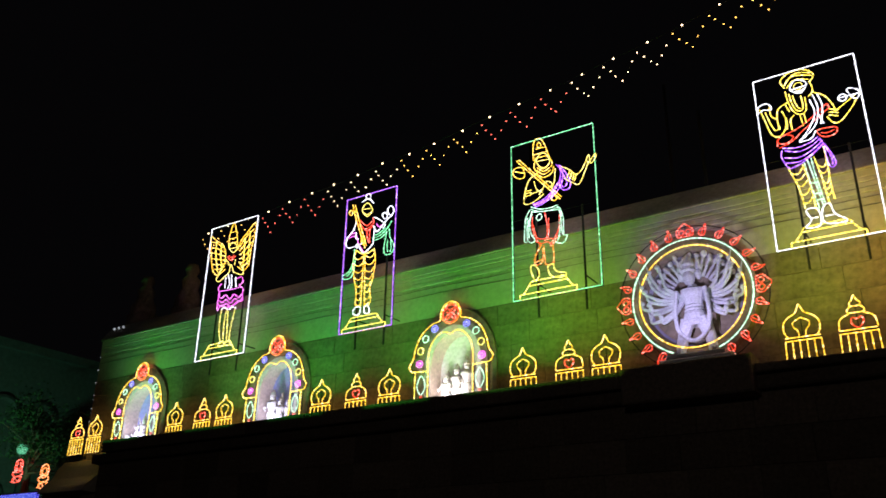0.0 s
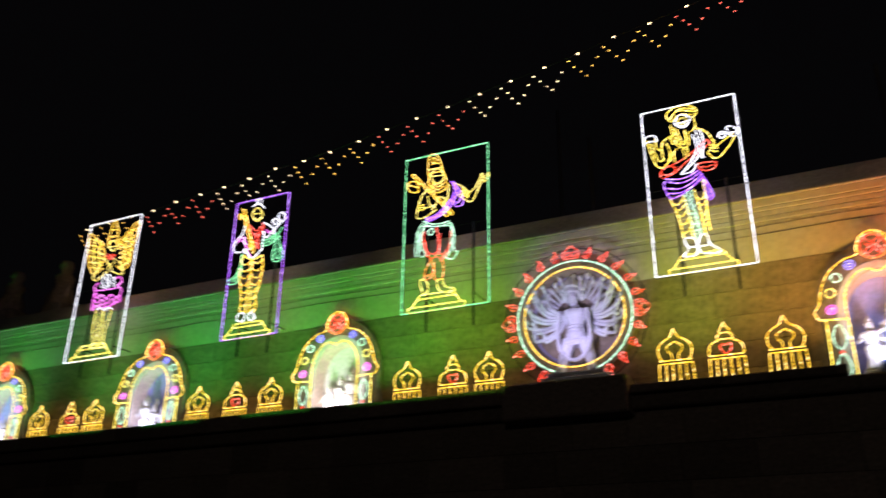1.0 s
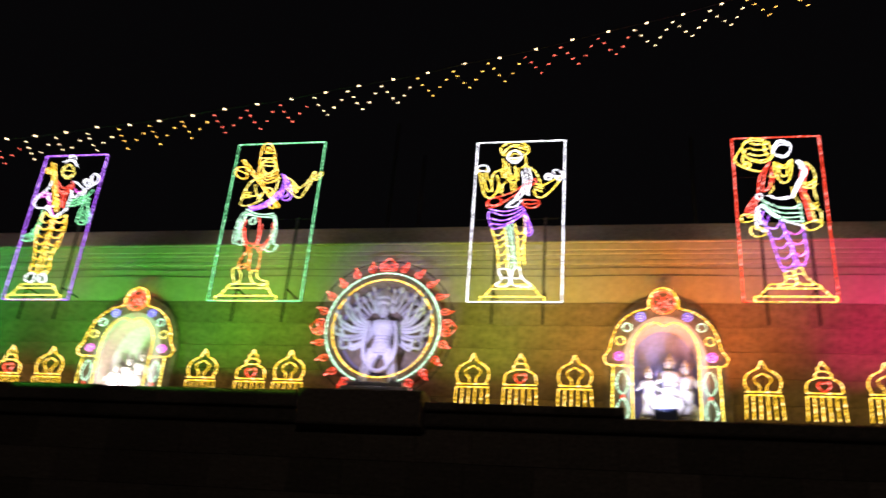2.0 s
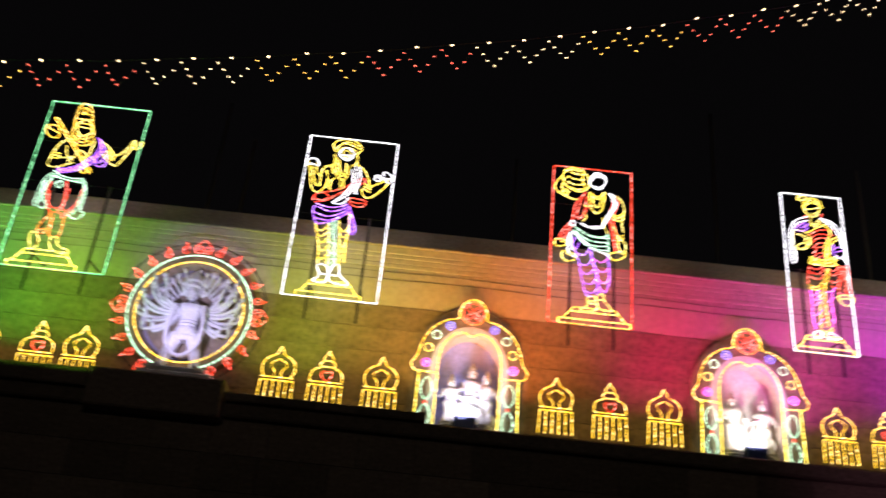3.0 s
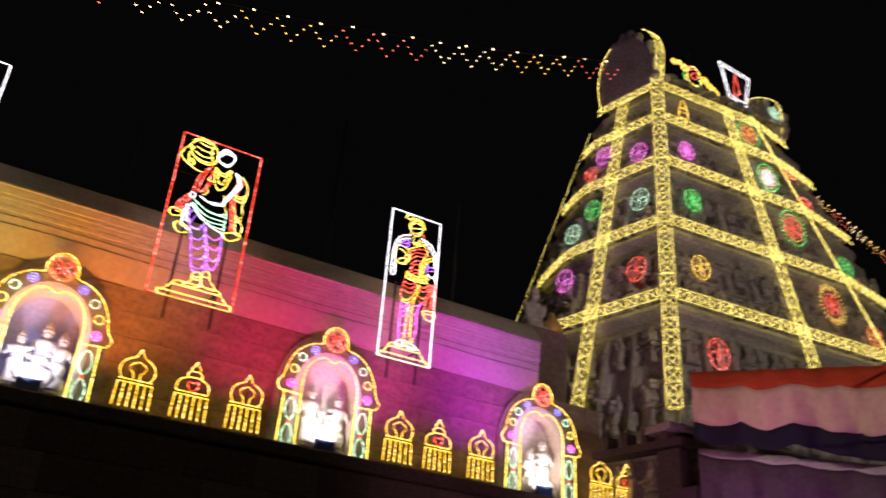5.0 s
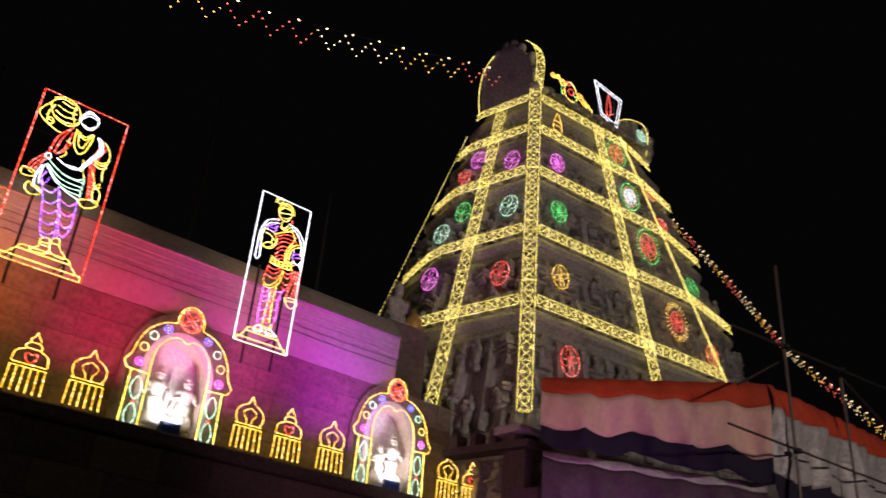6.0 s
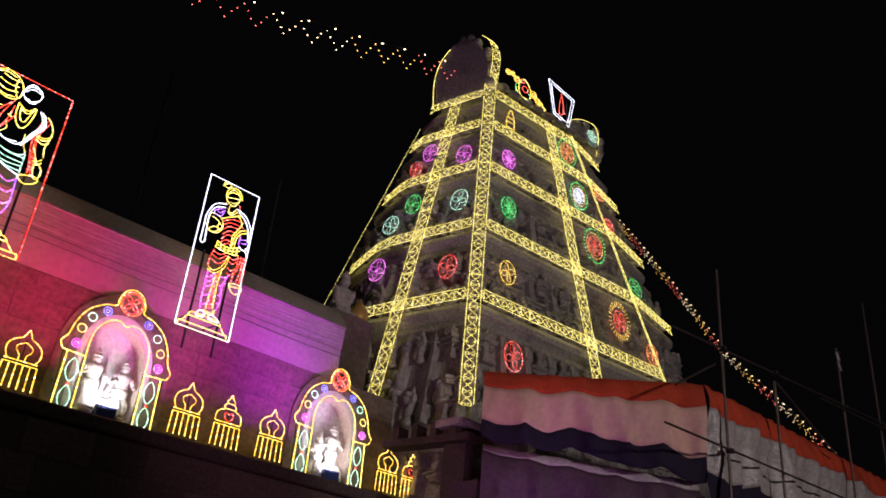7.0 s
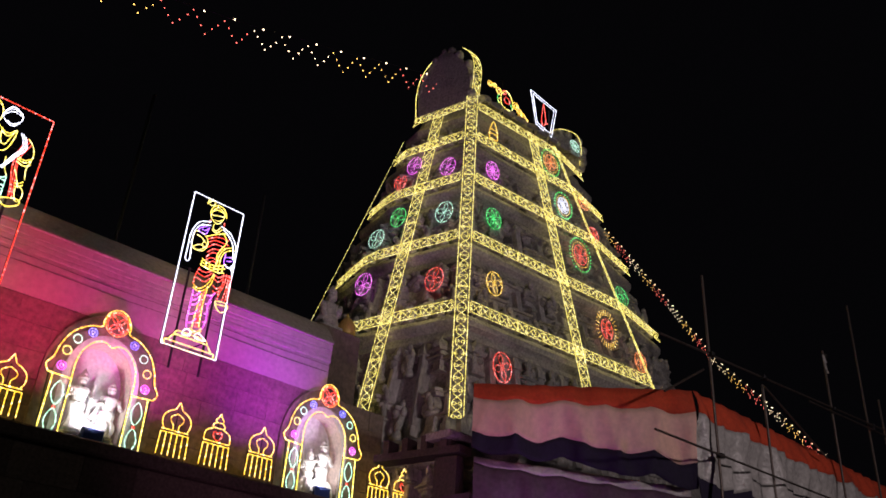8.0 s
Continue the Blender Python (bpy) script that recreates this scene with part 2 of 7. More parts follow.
class Rope:
    """Rope light laid along lines on a surface: glowing lengths with thin necks between them."""

    def __init__(self, lay=None, r=0.015, dash=0.055, gap=0.018):
        self.runs, self.lay, self.r, self.dash, self.gap = [], lay or (lambda p: Vector((p[0], 0, p[1]))), r * 0.72, dash, gap

    def line(self, pts):
        pts = [Vector(self.lay(p)) for p in pts]
        lens = [0.0]
        for a, b in zip(pts, pts[1:]):
            lens.append(lens[-1] + (b - a).length)
        total = lens[-1]
        if total < 0.02:
            return self
        n = max(1, round(total / (self.dash + self.gap)))
        step = total / n
        i, out, rad = 0, [], []
        e = 0.5 * self.gap / (self.dash + self.gap)
        neck = 0.35 if self.gap < self.dash else 0.12
        for d in [k * step + f * step for k in range(n) for f in (0.0, e, 1 - e)] + [total]:
            while i < len(lens) - 2 and lens[i + 1] < d:
                i += 1
            out.append(pts[i].lerp(pts[i + 1], (d - lens[i]) / max(1e-6, lens[i + 1] - lens[i])))
            rad.append(self.r if len(out) % 3 != 1 else self.r * neck)
        self.runs.append((out, rad))
        return self

    def lines(self, *many):
        for m in many:
            self.line(m)
        return self

    def put(self, name, mat, parent, label="", joined=False):
        if joined:
            s = Solid()
            for pts, rad in self.runs:
                s.tube(pts, rad, 4)
            return tagged(s.put(name, mat, parent, label), kind="stuff")
        ob = None
        for pts, rad in self.runs:
            ob = Solid().tube(pts, rad, 4).put(name, mat, parent, label)
        return ob


def near(x, z, y):
    """A place on the wall plane moved along the sight line to the depth y."""
    k = y / 14.0
    return x * k, 1.6 + (z - 1.6) * k


# ---------------- ground and masonry ----------------
s = Solid()
s.add([(-2500, -2500, 0), (2500, -2500, 0), (2500, 2500, 0), (-2500, 2500, 0)], [(0, 1, 2, 3)])
tagged(s.put("ground", GROUND), "dark worn asphalt street and open ground", "ground", kind="structure")

LEDGE = 4.92
WALL_X0, WALL_X1 = -20.75, 10.25
NY = 13.8
NICHES = [(-18.87 + 4.86 * k + d) * NY / 14 for k, d in ((0, 0.0), (1, 0.0), (2, 0.0), (4, 0.2), (5, 0.2), (6, 0.11))]
NICHE_R, NICHE_SPRING = 0.56, 6.02
DISC = near(-4.16, 6.64, 13.7)

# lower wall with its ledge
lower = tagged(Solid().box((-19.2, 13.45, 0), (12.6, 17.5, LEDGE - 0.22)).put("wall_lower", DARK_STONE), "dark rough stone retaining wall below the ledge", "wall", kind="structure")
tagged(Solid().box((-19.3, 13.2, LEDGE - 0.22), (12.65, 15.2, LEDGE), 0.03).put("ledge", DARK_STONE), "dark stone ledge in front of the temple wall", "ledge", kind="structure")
tagged(Solid().box((-5.15, 12.95, LEDGE - 0.3), (-3.05, 13.5, 5.21), 0.03).put("pedestal_block", DARK_STONE), "dark stone block jutting from the ledge below the round niche", "stone block")
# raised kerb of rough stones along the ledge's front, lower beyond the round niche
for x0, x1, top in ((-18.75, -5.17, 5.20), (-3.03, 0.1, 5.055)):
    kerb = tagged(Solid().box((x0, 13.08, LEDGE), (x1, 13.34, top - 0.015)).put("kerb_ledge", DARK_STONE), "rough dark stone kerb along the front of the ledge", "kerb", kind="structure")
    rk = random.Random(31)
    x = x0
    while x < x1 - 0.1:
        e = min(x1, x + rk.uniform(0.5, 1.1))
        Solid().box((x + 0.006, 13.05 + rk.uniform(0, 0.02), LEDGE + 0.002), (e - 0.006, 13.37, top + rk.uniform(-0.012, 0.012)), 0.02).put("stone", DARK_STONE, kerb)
        x = e

# upper wall: piers, arched heads and niche backs
core = Solid()
edges = [WALL_X0] + [v for c in NICHES for v in (c - NICHE_R, c + NICHE_R)] + [11.9]
for a, b in zip(edges[::2], edges[1::2]):
    core.box((a, 14.0, LEDGE), (b, 15.2, 7.1))
for c in NICHES:
    arc = [(c + NICHE_R * math.cos(math.pi * i / 12), NICHE_SPRING + 0.72 * math.sin(math.pi * i / 12)) for i in range(13)]
    vs = [(x, y, z) for y in (14.0, 15.2) for x, z in arc] + [(x, y, 7.1) for y in (14.0, 15.2) for x, z in arc]
    fs = []
    for i in range(12):
        fs += [(i, i + 1, 27 + i, 26 + i), (13 + i, 39 + i, 40 + i, 14 + i), (i, 13 + i, 14 + i, i + 1)]
    core.add(vs, fs)
core.box((WALL_X0, 14.0, 7.1), (WALL_X1, 15.2, 8.25))
wall = tagged(core.put("wall_temple", JOINT), "long temple wall of stone courses with arched niches", "wall", kind="structure")
tagged(Solid().box((WALL_X0, 13.95, 7.06), (WALL_X1, 14.0, 7.84), 0.012).put("frieze", PLASTER), "smooth pale plaster frieze along the top of the wall", "frieze", kind="structure")
for k, (z0, z1, out) in enumerate([(7.84, 7.93, 0.057), (7.93, 8.03, 0.053), (8.03, 8.11, 0.061), (8.11, 8.25, 0.068)]):
    tagged(Solid().box((WALL_X0 - 0.02, 14.0 - out, z0), (WALL_X1 + 0.02, 14.1, z1), 0.012).put("trim_cornice", PLASTER), "moulded plaster cornice course", "cornice", kind="structure")
cp = Solid()
prof = [(13.87, 8.25), (13.88, 8.29), (13.98, 8.44), (14.12, 8.63), (14.3, 8.79), (14.55, 8.91), (14.8, 8.95), (15.2, 8.9), (15.2, 8.25)]
n = len(prof)
cp.add([(x, y, z) for x in (WALL_X0, WALL_X1) for y, z in prof], [tuple(range(n)), tuple(range(n, 2 * n))] + [(i, (i + 1) % n, n + (i + 1) % n, n + i) for i in range(n)])
tagged(cp.put("coping", COPING), "rounded weathered coping on top of the wall", "coping", kind="structure")
# recessed stretch of wall between temple wall and tower
tagged(Solid().box((WALL_X1, 14.5, 7.1), (11.45, 15.4, 8.95), 0.03).put("wall_return", STONE), "dim grey stone wall between temple wall and tower", "wall", kind="structure")

for k, c in enumerate(NICHES):
    blue = k in (0, 1, 3)
    b = Solid().box((c - NICHE_R - 0.02, 14.30, LEDGE), (c + NICHE_R + 0.02, 15.1, 6.9))
    tagged(b.put("niche_back", NICHE_BLUE if blue else NICHE_GREY), "painted plaster back of the arched niche", "niche back", kind="structure")


def surround(c):
    """The moulded stone arch round a niche."""
    ob = thing("niche_surround", (c, 13.95, LEDGE), "moulded stone arch framing a niche in the wall", "stone arch", "niche arches")
    for nm, r0, r1, y0 in (("inner_moulding", NICHE_R, NICHE_R + 0.12, -0.04), ("outer_moulding", NICHE_R + 0.12, NICHE_R + 0.27, -0.07), ("bead_moulding", NICHE_R + 0.27, NICHE_R + 0.35, -0.05), ("hood", NICHE_R + 0.35, NICHE_R + 0.46, -0.06)):
        line = lambda r: [(-r, 0.0)] + [(-r * math.cos(math.pi * i / 14), NICHE_SPRING - LEDGE + (0.16 + r) * math.sin(math.pi * i / 14)) for i in range(15)] + [(r, 0.0)]
        a, b = line(r0), line(r1)
        m = len(a)
        vs = [(x, y, z) for y in (y0, 0.0) for l in (a, b) for x, z in l]
        fs = []
        for i in range(m - 1):
            fs += [(i, i + 1, m + i + 1, m + i), (i, 2 * m + i, 2 * m + i + 1, i + 1), (m + i, m + i + 1, 3 * m + i + 1, 3 * m + i)]
        part(nm, vs, fs, NICHE_GREY if nm == "inner_moulding" else STONE, ob)
    # plastered lining of the opening
    a, b = line(NICHE_R), line(NICHE_R - 0.02)
    vs = [(x, y, z) for y in (-0.03, 0.36) for l in (a, b) for x, z in l]
    fs = []
    for i in range(m - 1):
        fs += [(i, i + 1, m + i + 1, m + i), (m + i, m + i + 1, 3 * m + i + 1, 3 * m + i)]
    part("lining", vs, fs, JAMB, ob, "cream plaster lining")
    return ob


first = surround(NICHES[0])
for c in NICHES[1:]:
    copy_thing(first, pose(c, 13.95, LEDGE))

# ---------------- niche lights, statues and flood lamps ----------------


def ring_flower(ob, mat, r, petals=4, lay=None, rope=0.013):
    """A round rope-light motif: a ring with petals."""
    part_rope = Rope(lay, rope)
    ring = part_rope.line(oval(0, 0, r, n=22)).put("ring", mat, ob)
    for k in range(petals):
        a = 360.0 * k / petals + 45
        c, t = math.cos(radians(a)), math.sin(radians(a))
        Rope(lay, rope).line(oval(c * r * 0.5, t * r * 0.5, r * 0.46, r * 0.2, 12, turn=a)).put("petal", mat, ring)


def niche_light(c):
    y = NY
    ob = thing("niche_rope_light", (c, y, LEDGE), "rope-light arch in gold with coloured rings and a red flower medallion", "rope light", "niche lights")
    Z = lambda z: 1.6 + (z - 1.6) * y / 14 - LEDGE
    z_sh, z_med, z_top = Z(6.12), Z(7.15), Z(7.42)
    half = [(0.93, z_sh - 0.1), (0.99, z_sh + 0.02), (0.90, z_sh + 0.16), (0.84, z_sh + 0.40), (0.70, z_sh + 0.66), (0.46, z_sh + 0.84), (0.25, z_sh + 0.90), (0.245, z_med), (0.16, z_med + 0.19), (0.0, z_top)]
    outer = curve(half, 5) + [Vector((-p[0], p[1])) for p in reversed(curve(half, 5))][1:]
    Rope(r=0.016).line(outer).put("outer_outline", GOLD, ob)
    ih = [(0.53, z_sh - 0.12), (0.53, z_sh + 0.15), (0.47, z_sh + 0.40), (0.30, z_sh + 0.60), (0.13, z_sh + 0.645), (0.0, z_sh + 0.57)]
    inner = curve(ih, 5) + [Vector((-p[0], p[1])) for p in reversed(curve(ih, 5))][1:]
    Rope(r=0.014).line(inner).put("inner_outline", GOLD, ob)
    for sx in (-1, 1):
        Rope(r=0.015).lines([(sx * 0.86, 0.1), (sx * 0.84, z_sh - 0.1)], [(sx * 0.53, 0.1), (sx * 0.53, z_sh - 0.12)], [(sx * 0.53, z_sh - 0.12), (sx * 0.93, z_sh - 0.1)]).put("pillar_outline", YELLOW, ob)
        for zc in (0.27, 0.73):
            lf = curve([(sx * 0.69, zc + 0.21), (sx * 0.69 + 0.1, zc), (sx * 0.69, zc - 0.19), (sx * 0.69 - 0.1, zc)], 5, True)
            Rope(r=0.0125).line(lf).put("leaf", MINT, ob, "mint green leaf outline")
        Rope(r=0.012).line(oval(sx * 0.69, 0.5, 0.03, n=8)).put("bead", RED, ob, "small red bead outline")
        for x, z, mt in ((0.74, z_sh + 0.05, MAGENTA), (0.72, z_sh + 0.32, CREAM), (0.60, z_sh + 0.56, MINT), (0.38, z_sh + 0.745, BLUE)):
            Rope(r=0.014, dash=0.04).lines(oval(sx * x, z, 0.075, n=12), oval(sx * x, z, 0.035, n=8) if mt in (MAGENTA, BLUE) else []).put("ring", mt, ob)
    lay = lambda p: Vector((p[0], 0, p[1] + z_med))
    ring_flower(ob, RED, 0.185, 4, lay)
    Rope(lay, 0.014).line(oval(0, 0, 0.215, n=22)).put("medallion_rim", ORANGE, ob)
    # thin dark backing frame that carries the rope
    fr = Solid()
    fr.tube([Vector((p[0], 0.03, p[1])) for p in outer], 0.012, 4)
    for sx in (-1, 1):
        fr.tube([(sx * 0.86, 0.03, 0.0), (sx * 0.9, 0.03, z_sh - 0.1)], 0.012, 4)
        fr.tube([(sx * 0.53, 0.03, 0.0), (sx * 0.53, 0.03, z_sh - 0.1)], 0.012, 4)
    fr.put("frame", STEEL, ob)
    return ob


nl = niche_light(NICHES[0])
for c in NICHES[1:]:
    copy_thing(nl, pose(c, NY, LEDGE))

rng = random.Random(5)


def draped(sol, x, y, z, h, lean=0.0):
    """A plain upright carved form on a small lotus base."""
    r = h * 0.13
    sol.lathe([(r * 1.5, 0), (r * 1.6, h * 0.03), (r * 1.2, h * 0.06), (r * 1.45, h * 0.09)], (x, y, z), 14, 1.0, 0.8)
    prof = [(r * 1.1, h * 0.09), (r * 1.15, h * 0.12), (r * 0.82, h * 0.28), (r * 0.9, h * 0.4), (r * 1.05, h * 0.46), (r * 0.98, h * 0.5), (r * 0.7, h * 0.53), (r * 0.78, h * 0.6), (r * 1.12, h * 0.7), (r * 1.05, h * 0.74), (r * 0.36, h * 0.77), (r * 0.36, h * 0.79)]
    sol.lathe(prof, (x, y, z), 12, 1.0, 0.7)
    sol.blob((x, y - 0.01, z + h * 0.845), (r * 0.52, r * 0.5, h * 0.065))
    sol.lathe([(r * 0.58, 0), (r * 0.62, h * 0.02), (r * 0.42, h * 0.06), (r * 0.46, h * 0.08), (r * 0.22, h * 0.13), (r * 0.05, h * 0.17)], (x, y, z + h * 0.88), 10)
    for sgn in (-1, 1):
        sol.tube([(x + sgn * r * 1.05, y, z + h * 0.71), (x + sgn * r * 1.6, y - 0.03, z + h * 0.58), (x + sgn * r * (1.0 + lean), y - 0.12, z + h * 0.6)], [r * 0.32, r * 0.26, r * 0.2], 7)


LAYOUTS = [
    [(-0.08, 0.5), (0.14, 0.64)], [(-0.18, 0.76), (0.08, 0.62), (0.34, 0.58)], [(-0.22, 0.60), (0.06, 0.72), (0.32, 0.80)],
    [(-0.28, 0.68), (0.08, 0.84), (0.34, 0.76)], [(-0.28, 0.84), (0.28, 0.80)], [(-0.18, 0.66), (0.16, 0.86)],
]
for i, (c, lay_out) in enumerate(zip(NICHES, LAYOUTS)):
    sol = Solid()
    sol.box((c - 0.5, 13.86, LEDGE), (c + 0.5, 14.25, LEDGE + 0.16), 0.02)
    for dx, h in lay_out:
        draped(sol, c + dx * 0.95, 13.99, LEDGE + 0.16, h * 1.3)
    # low seated forms, drapery and carved backing between the upright ones
    for k in range(7):
        sol.blob((c + rng.uniform(-0.4, 0.42), 13.93 + rng.uniform(-0.05, 0.1), LEDGE + 0.2 + rng.uniform(0, 0.22)), (rng.uniform(0.07, 0.15), 0.1, rng.uniform(0.1, 0.2)), rng.uniform(-0.5, 0.5))
    for k in range(5):
        a = radians(20 + 35 * k)
        sol.tube([(c + 0.1 * math.cos(a), 14.16, LEDGE + 0.55), (c + 0.33 * math.cos(a), 14.14, LEDGE + 0.62 + 0.3 * math.sin(a)), (c + 0.43 * math.cos(a), 14.1, LEDGE + 0.7 + 0.42 * math.sin(a))], [0.04, 0.035, 0.02], 6)
    if i == 3:
        sol.blob((c + 0.02, 13.94, LEDGE + 0.4), (0.33, 0.16, 0.2))
    tagged(sol.put("statue", MARBLE), "white carved stone group standing in the arched niche", "statue", "niche statues")
    lamp = thing("flood_lamp", (c - 0.02, 13.66, LEDGE), "small blue flood lamp at the foot of the niche", "flood lamp", "niche flood lamps")
    hs = Solid().box((-0.18, -0.05, 0.07), (0.18, 0.06, 0.28), 0.02)
    hs.put("housing", LAMP_BLUE, lamp)
    Solid().tube([(-0.2, 0, 0.02), (-0.2, 0, 0.17)], 0.012, 5).tube([(0.2, 0, 0.02), (0.2, 0, 0.17)], 0.012, 5).tube([(-0.2, 0, 0.02), (0.2, 0, 0.02)], 0.012, 5).put("bracket", STEEL, lamp)
    colour = (0.74, 0.72, 1.0) if i in (0, 1, 3) else (1.0, 0.92, 0.92)
    spot("niche_flood", (c - 0.08, 13.48, LEDGE + 0.36), (c, 14.15, LEDGE + 0.85), colour, 95 if i < 3 else 78, 120, 0.7, 0.12)

# ---------------- small shrine-shaped lights on the ledge ----------------


def shrine_light(kind):
    ob = thing("shrine_rope_light", (0, 0, -50), "gold rope-light outline of a small domed shrine" if kind == "dome" else "gold rope-light outline of a stepped shrine with a red heart", "rope light", "shrine lights")
    w, hb = 0.265, 0.52
    n = 6
    for k in range(n):
        x = -w + 2 * w * k / (n - 1)
        Rope(r=0.013, dash=0.04).line([(x * 1.05, 0.13), (x, hb)]).put("bar", GOLD, ob)
    if kind == "dome":
        Rope(r=0.013, dash=0.04).lines([(-w, hb), (w, hb)], [(-w, hb + 0.05), (w, hb + 0.05)]).put("rail", GOLD, ob)
        h = [(0.22, hb + 0.06), (0.27, hb + 0.16), (0.255, hb + 0.29), (0.16, hb + 0.38), (0.07, hb + 0.42), (0.045, hb + 0.47), (0.0, hb + 0.56)]
        o = curve(h, 4)
        Rope(r=0.014, dash=0.04).line(o + [Vector((-p[0], p[1])) for p in reversed(o)][1:]).put("dome_outline", GOLD, ob)
        k2 = curve([(0.05, hb + 0.07), (0.06, hb + 0.15), (0.11, hb + 0.2), (0.12, hb + 0.28), (0.0, hb + 0.35)], 4)
        Rope(r=0.012, dash=0.035).line(k2 + [Vector((-p[0], p[1])) for p in reversed(k2)][1:]).put("keyhole_outline", GOLD, ob)
    else:
        Rope(r=0.013, dash=0.04).lines([(-w * 1.05, hb), (w * 1.05, hb)], [(-w, hb + 0.05), (w, hb + 0.05)]).put("rail", GOLD, ob)
        o = curve([(0.27, hb + 0.06), (0.25, hb + 0.2), (0.18, hb + 0.26), (0.10, hb + 0.29), (0.13, hb + 0.34), (0.07, hb + 0.4), (0.085, hb + 0.44), (0.03, hb + 0.5), (0.0, hb + 0.58)], 4)
        Rope(r=0.014, dash=0.04).line(o + [Vector((-p[0], p[1])) for p in reversed(o)][1:]).put("roof_outline", GOLD, ob)
        Rope(r=0.012, dash=0.035).lines([(-0.11, hb + 0.3), (0.11, hb + 0.3)], [(-0.07, hb + 0.4), (0.07, hb + 0.4)]).put("tier_outline", GOLD, ob)
        ht = curve([(0, hb + 0.07), (0.09, hb + 0.16), (0.06, hb + 0.235), (0, hb + 0.2), (-0.06, hb + 0.235), (-0.09, hb + 0.16)], 4, True)
        Rope(r=0.014, dash=0.035).line(ht).put("heart", RED, ob, "red heart outline")
    fr = Solid()
    fr.tube([(-w, 0.025, 0), (-w, 0.025, hb + 0.05)], 0.01, 4).tube([(w, 0.025, 0), (w, 0.025, hb + 0.05)], 0.01, 4).tube([(-w, 0.025, hb + 0.02), (w, 0.025, hb + 0.02)], 0.01, 4)
    fr.tube([(0, 0.025, hb), (0, 0.025, hb + 0.4)], 0.01, 4)
    fr.put("frame", STEEL, ob)
    return ob


KY = 13.62
SHRINES = [(-20.5, 0), (-21.25, 1), (-17.32, 0), (-16.32, 1), (-15.57, 0), (-12.54, 0), (-11.55, 1), (-10.66, 0), (-7.49, 0), (-6.53, 1), (-5.80, 0),
           (-2.45, 0), (-1.63, 1), (-0.71, 0), (2.28, 0), (3.20, 1), (4.13, 0), (7.11, 0), (7.96, 1), (8.94, 0), (11.96, 0), (12.67, 1)]
made = {}
for x, k in SHRINES:
    m = pose(near(x, 6, KY)[0], KY, LEDGE + 0.01)
    if k not in made:
        made[k] = shrine_light(("dome", "heart")[k])
        made[k].matrix_basis = m
        o = made[k]
    else:
        o = copy_thing(made[k], m)
    o.scale = (1, 1, 1.04 if x < 0 else 1.0)

# ---------------- round niche with flames ----------------
dx, dz = DISC
disc_y = 13.7
ob = thing("sun_rope_light", (dx, disc_y, dz), "round rope-light wheel with green and gold rings and red flames", "rope light")
R = 1.06 * disc_y / 14
for r, mt, nm in ((R, MINT, "outer_ring"), (R - 0.125, GOLD, "inner_ring")):
    Rope(r=0.0165, dash=0.045).line(oval(0, 0, r, n=72)).put(nm, mt, ob)
for k in range(24):
    a = 360.0 * k / 24
    big = k % 6 == 0
    lay = (lambda a: lambda p: Vector((math.sin(radians(a)) * (R + p[1]) + math.cos(radians(a)) * p[0], 0, math.cos(radians(a)) * (R + p[1]) - math.sin(radians(a)) * p[0])))(a)
    if big:
        Rope(lay, 0.0115, 0.04).lines(curve([(-0.13, 0.05), (-0.15, 0.16), (-0.06, 0.25), (0, 0.3), (0.06, 0.25), (0.15, 0.16), (0.13, 0.05)], 4), oval(-0.06, 0.13, 0.05, n=10), oval(0.06, 0.13, 0.05, n=10), [(-0.13, 0.05), (0.13, 0.05)]).put("flame_crest", RED, ob)
    else:
        Rope(lay, 0.0105, 0.04).lines(curve([(0.0, 0.045), (-0.06, 0.09), (-0.045, 0.15), (0.015, 0.2), (0.03, 0.275), (0.055, 0.16), (0.05, 0.08)], 4, True), [(0.0, 0.07), (0.015, 0.2)]).put("flame", RED, ob)
fr = Solid().tube([(math.cos(math.tau * i / 40) * (R + 0.25), 0.04, math.sin(math.tau * i / 40) * (R + 0.25)) for i in range(40)], 0.01, 4, True)
for k in range(24):
    a = math.tau * k / 24
    fr.tube([(math.sin(a) * R, 0.04, math.cos(a) * R), (math.sin(a) * (R + 0.26), 0.04, math.cos(a) * (R + 0.26))], 0.008, 4)
fr.put("frame", STEEL, ob)
# round stone shell behind it
sh = thing("round_niche", (dx, 14.0, dz), "round recessed stone niche with a blue painted back", "niche")
rim = Solid()
prof = [(R - 0.14, -0.22), (R - 0.05, -0.24), (R + 0.05, -0.2), (R + 0.08, -0.06), (R + 0.08, 0.0), (R - 0.2, 0.0), (R - 0.2, -0.1)]
nn, mm = len(prof), 48
rim.add([(math.cos(math.tau * k / mm) * r, y, math.sin(math.tau * k / mm) * r) for k in range(mm) for r, y in prof],
        [(k * nn + i, k * nn + (i + 1) % nn, ((k + 1) % mm) * nn + (i + 1) % nn, ((k + 1) % mm) * nn + i) for k in range(mm) for i in range(nn)])
rim.put("rim", STONE, sh)
bk = Solid()
rr = [(0.0, -0.015), (0.4, -0.016), (0.75, -0.04), (R - 0.16, -0.12)]
bk.add([(math.cos(math.tau * k / mm) * r, y, math.sin(math.tau * k / mm) * r) for k in range(mm) for r, y in rr],
       [(k * 4 + i, k * 4 + i + 1, ((k + 1) % mm) * 4 + i + 1, ((k + 1) % mm) * 4 + i) for k in range(mm) for i in range(3)])
bk.put("back", surface("round_niche_blue", (0.26, 0.25, 0.40), 0.8, 2.0, 0.2, 0.2), sh)
st = Solid()
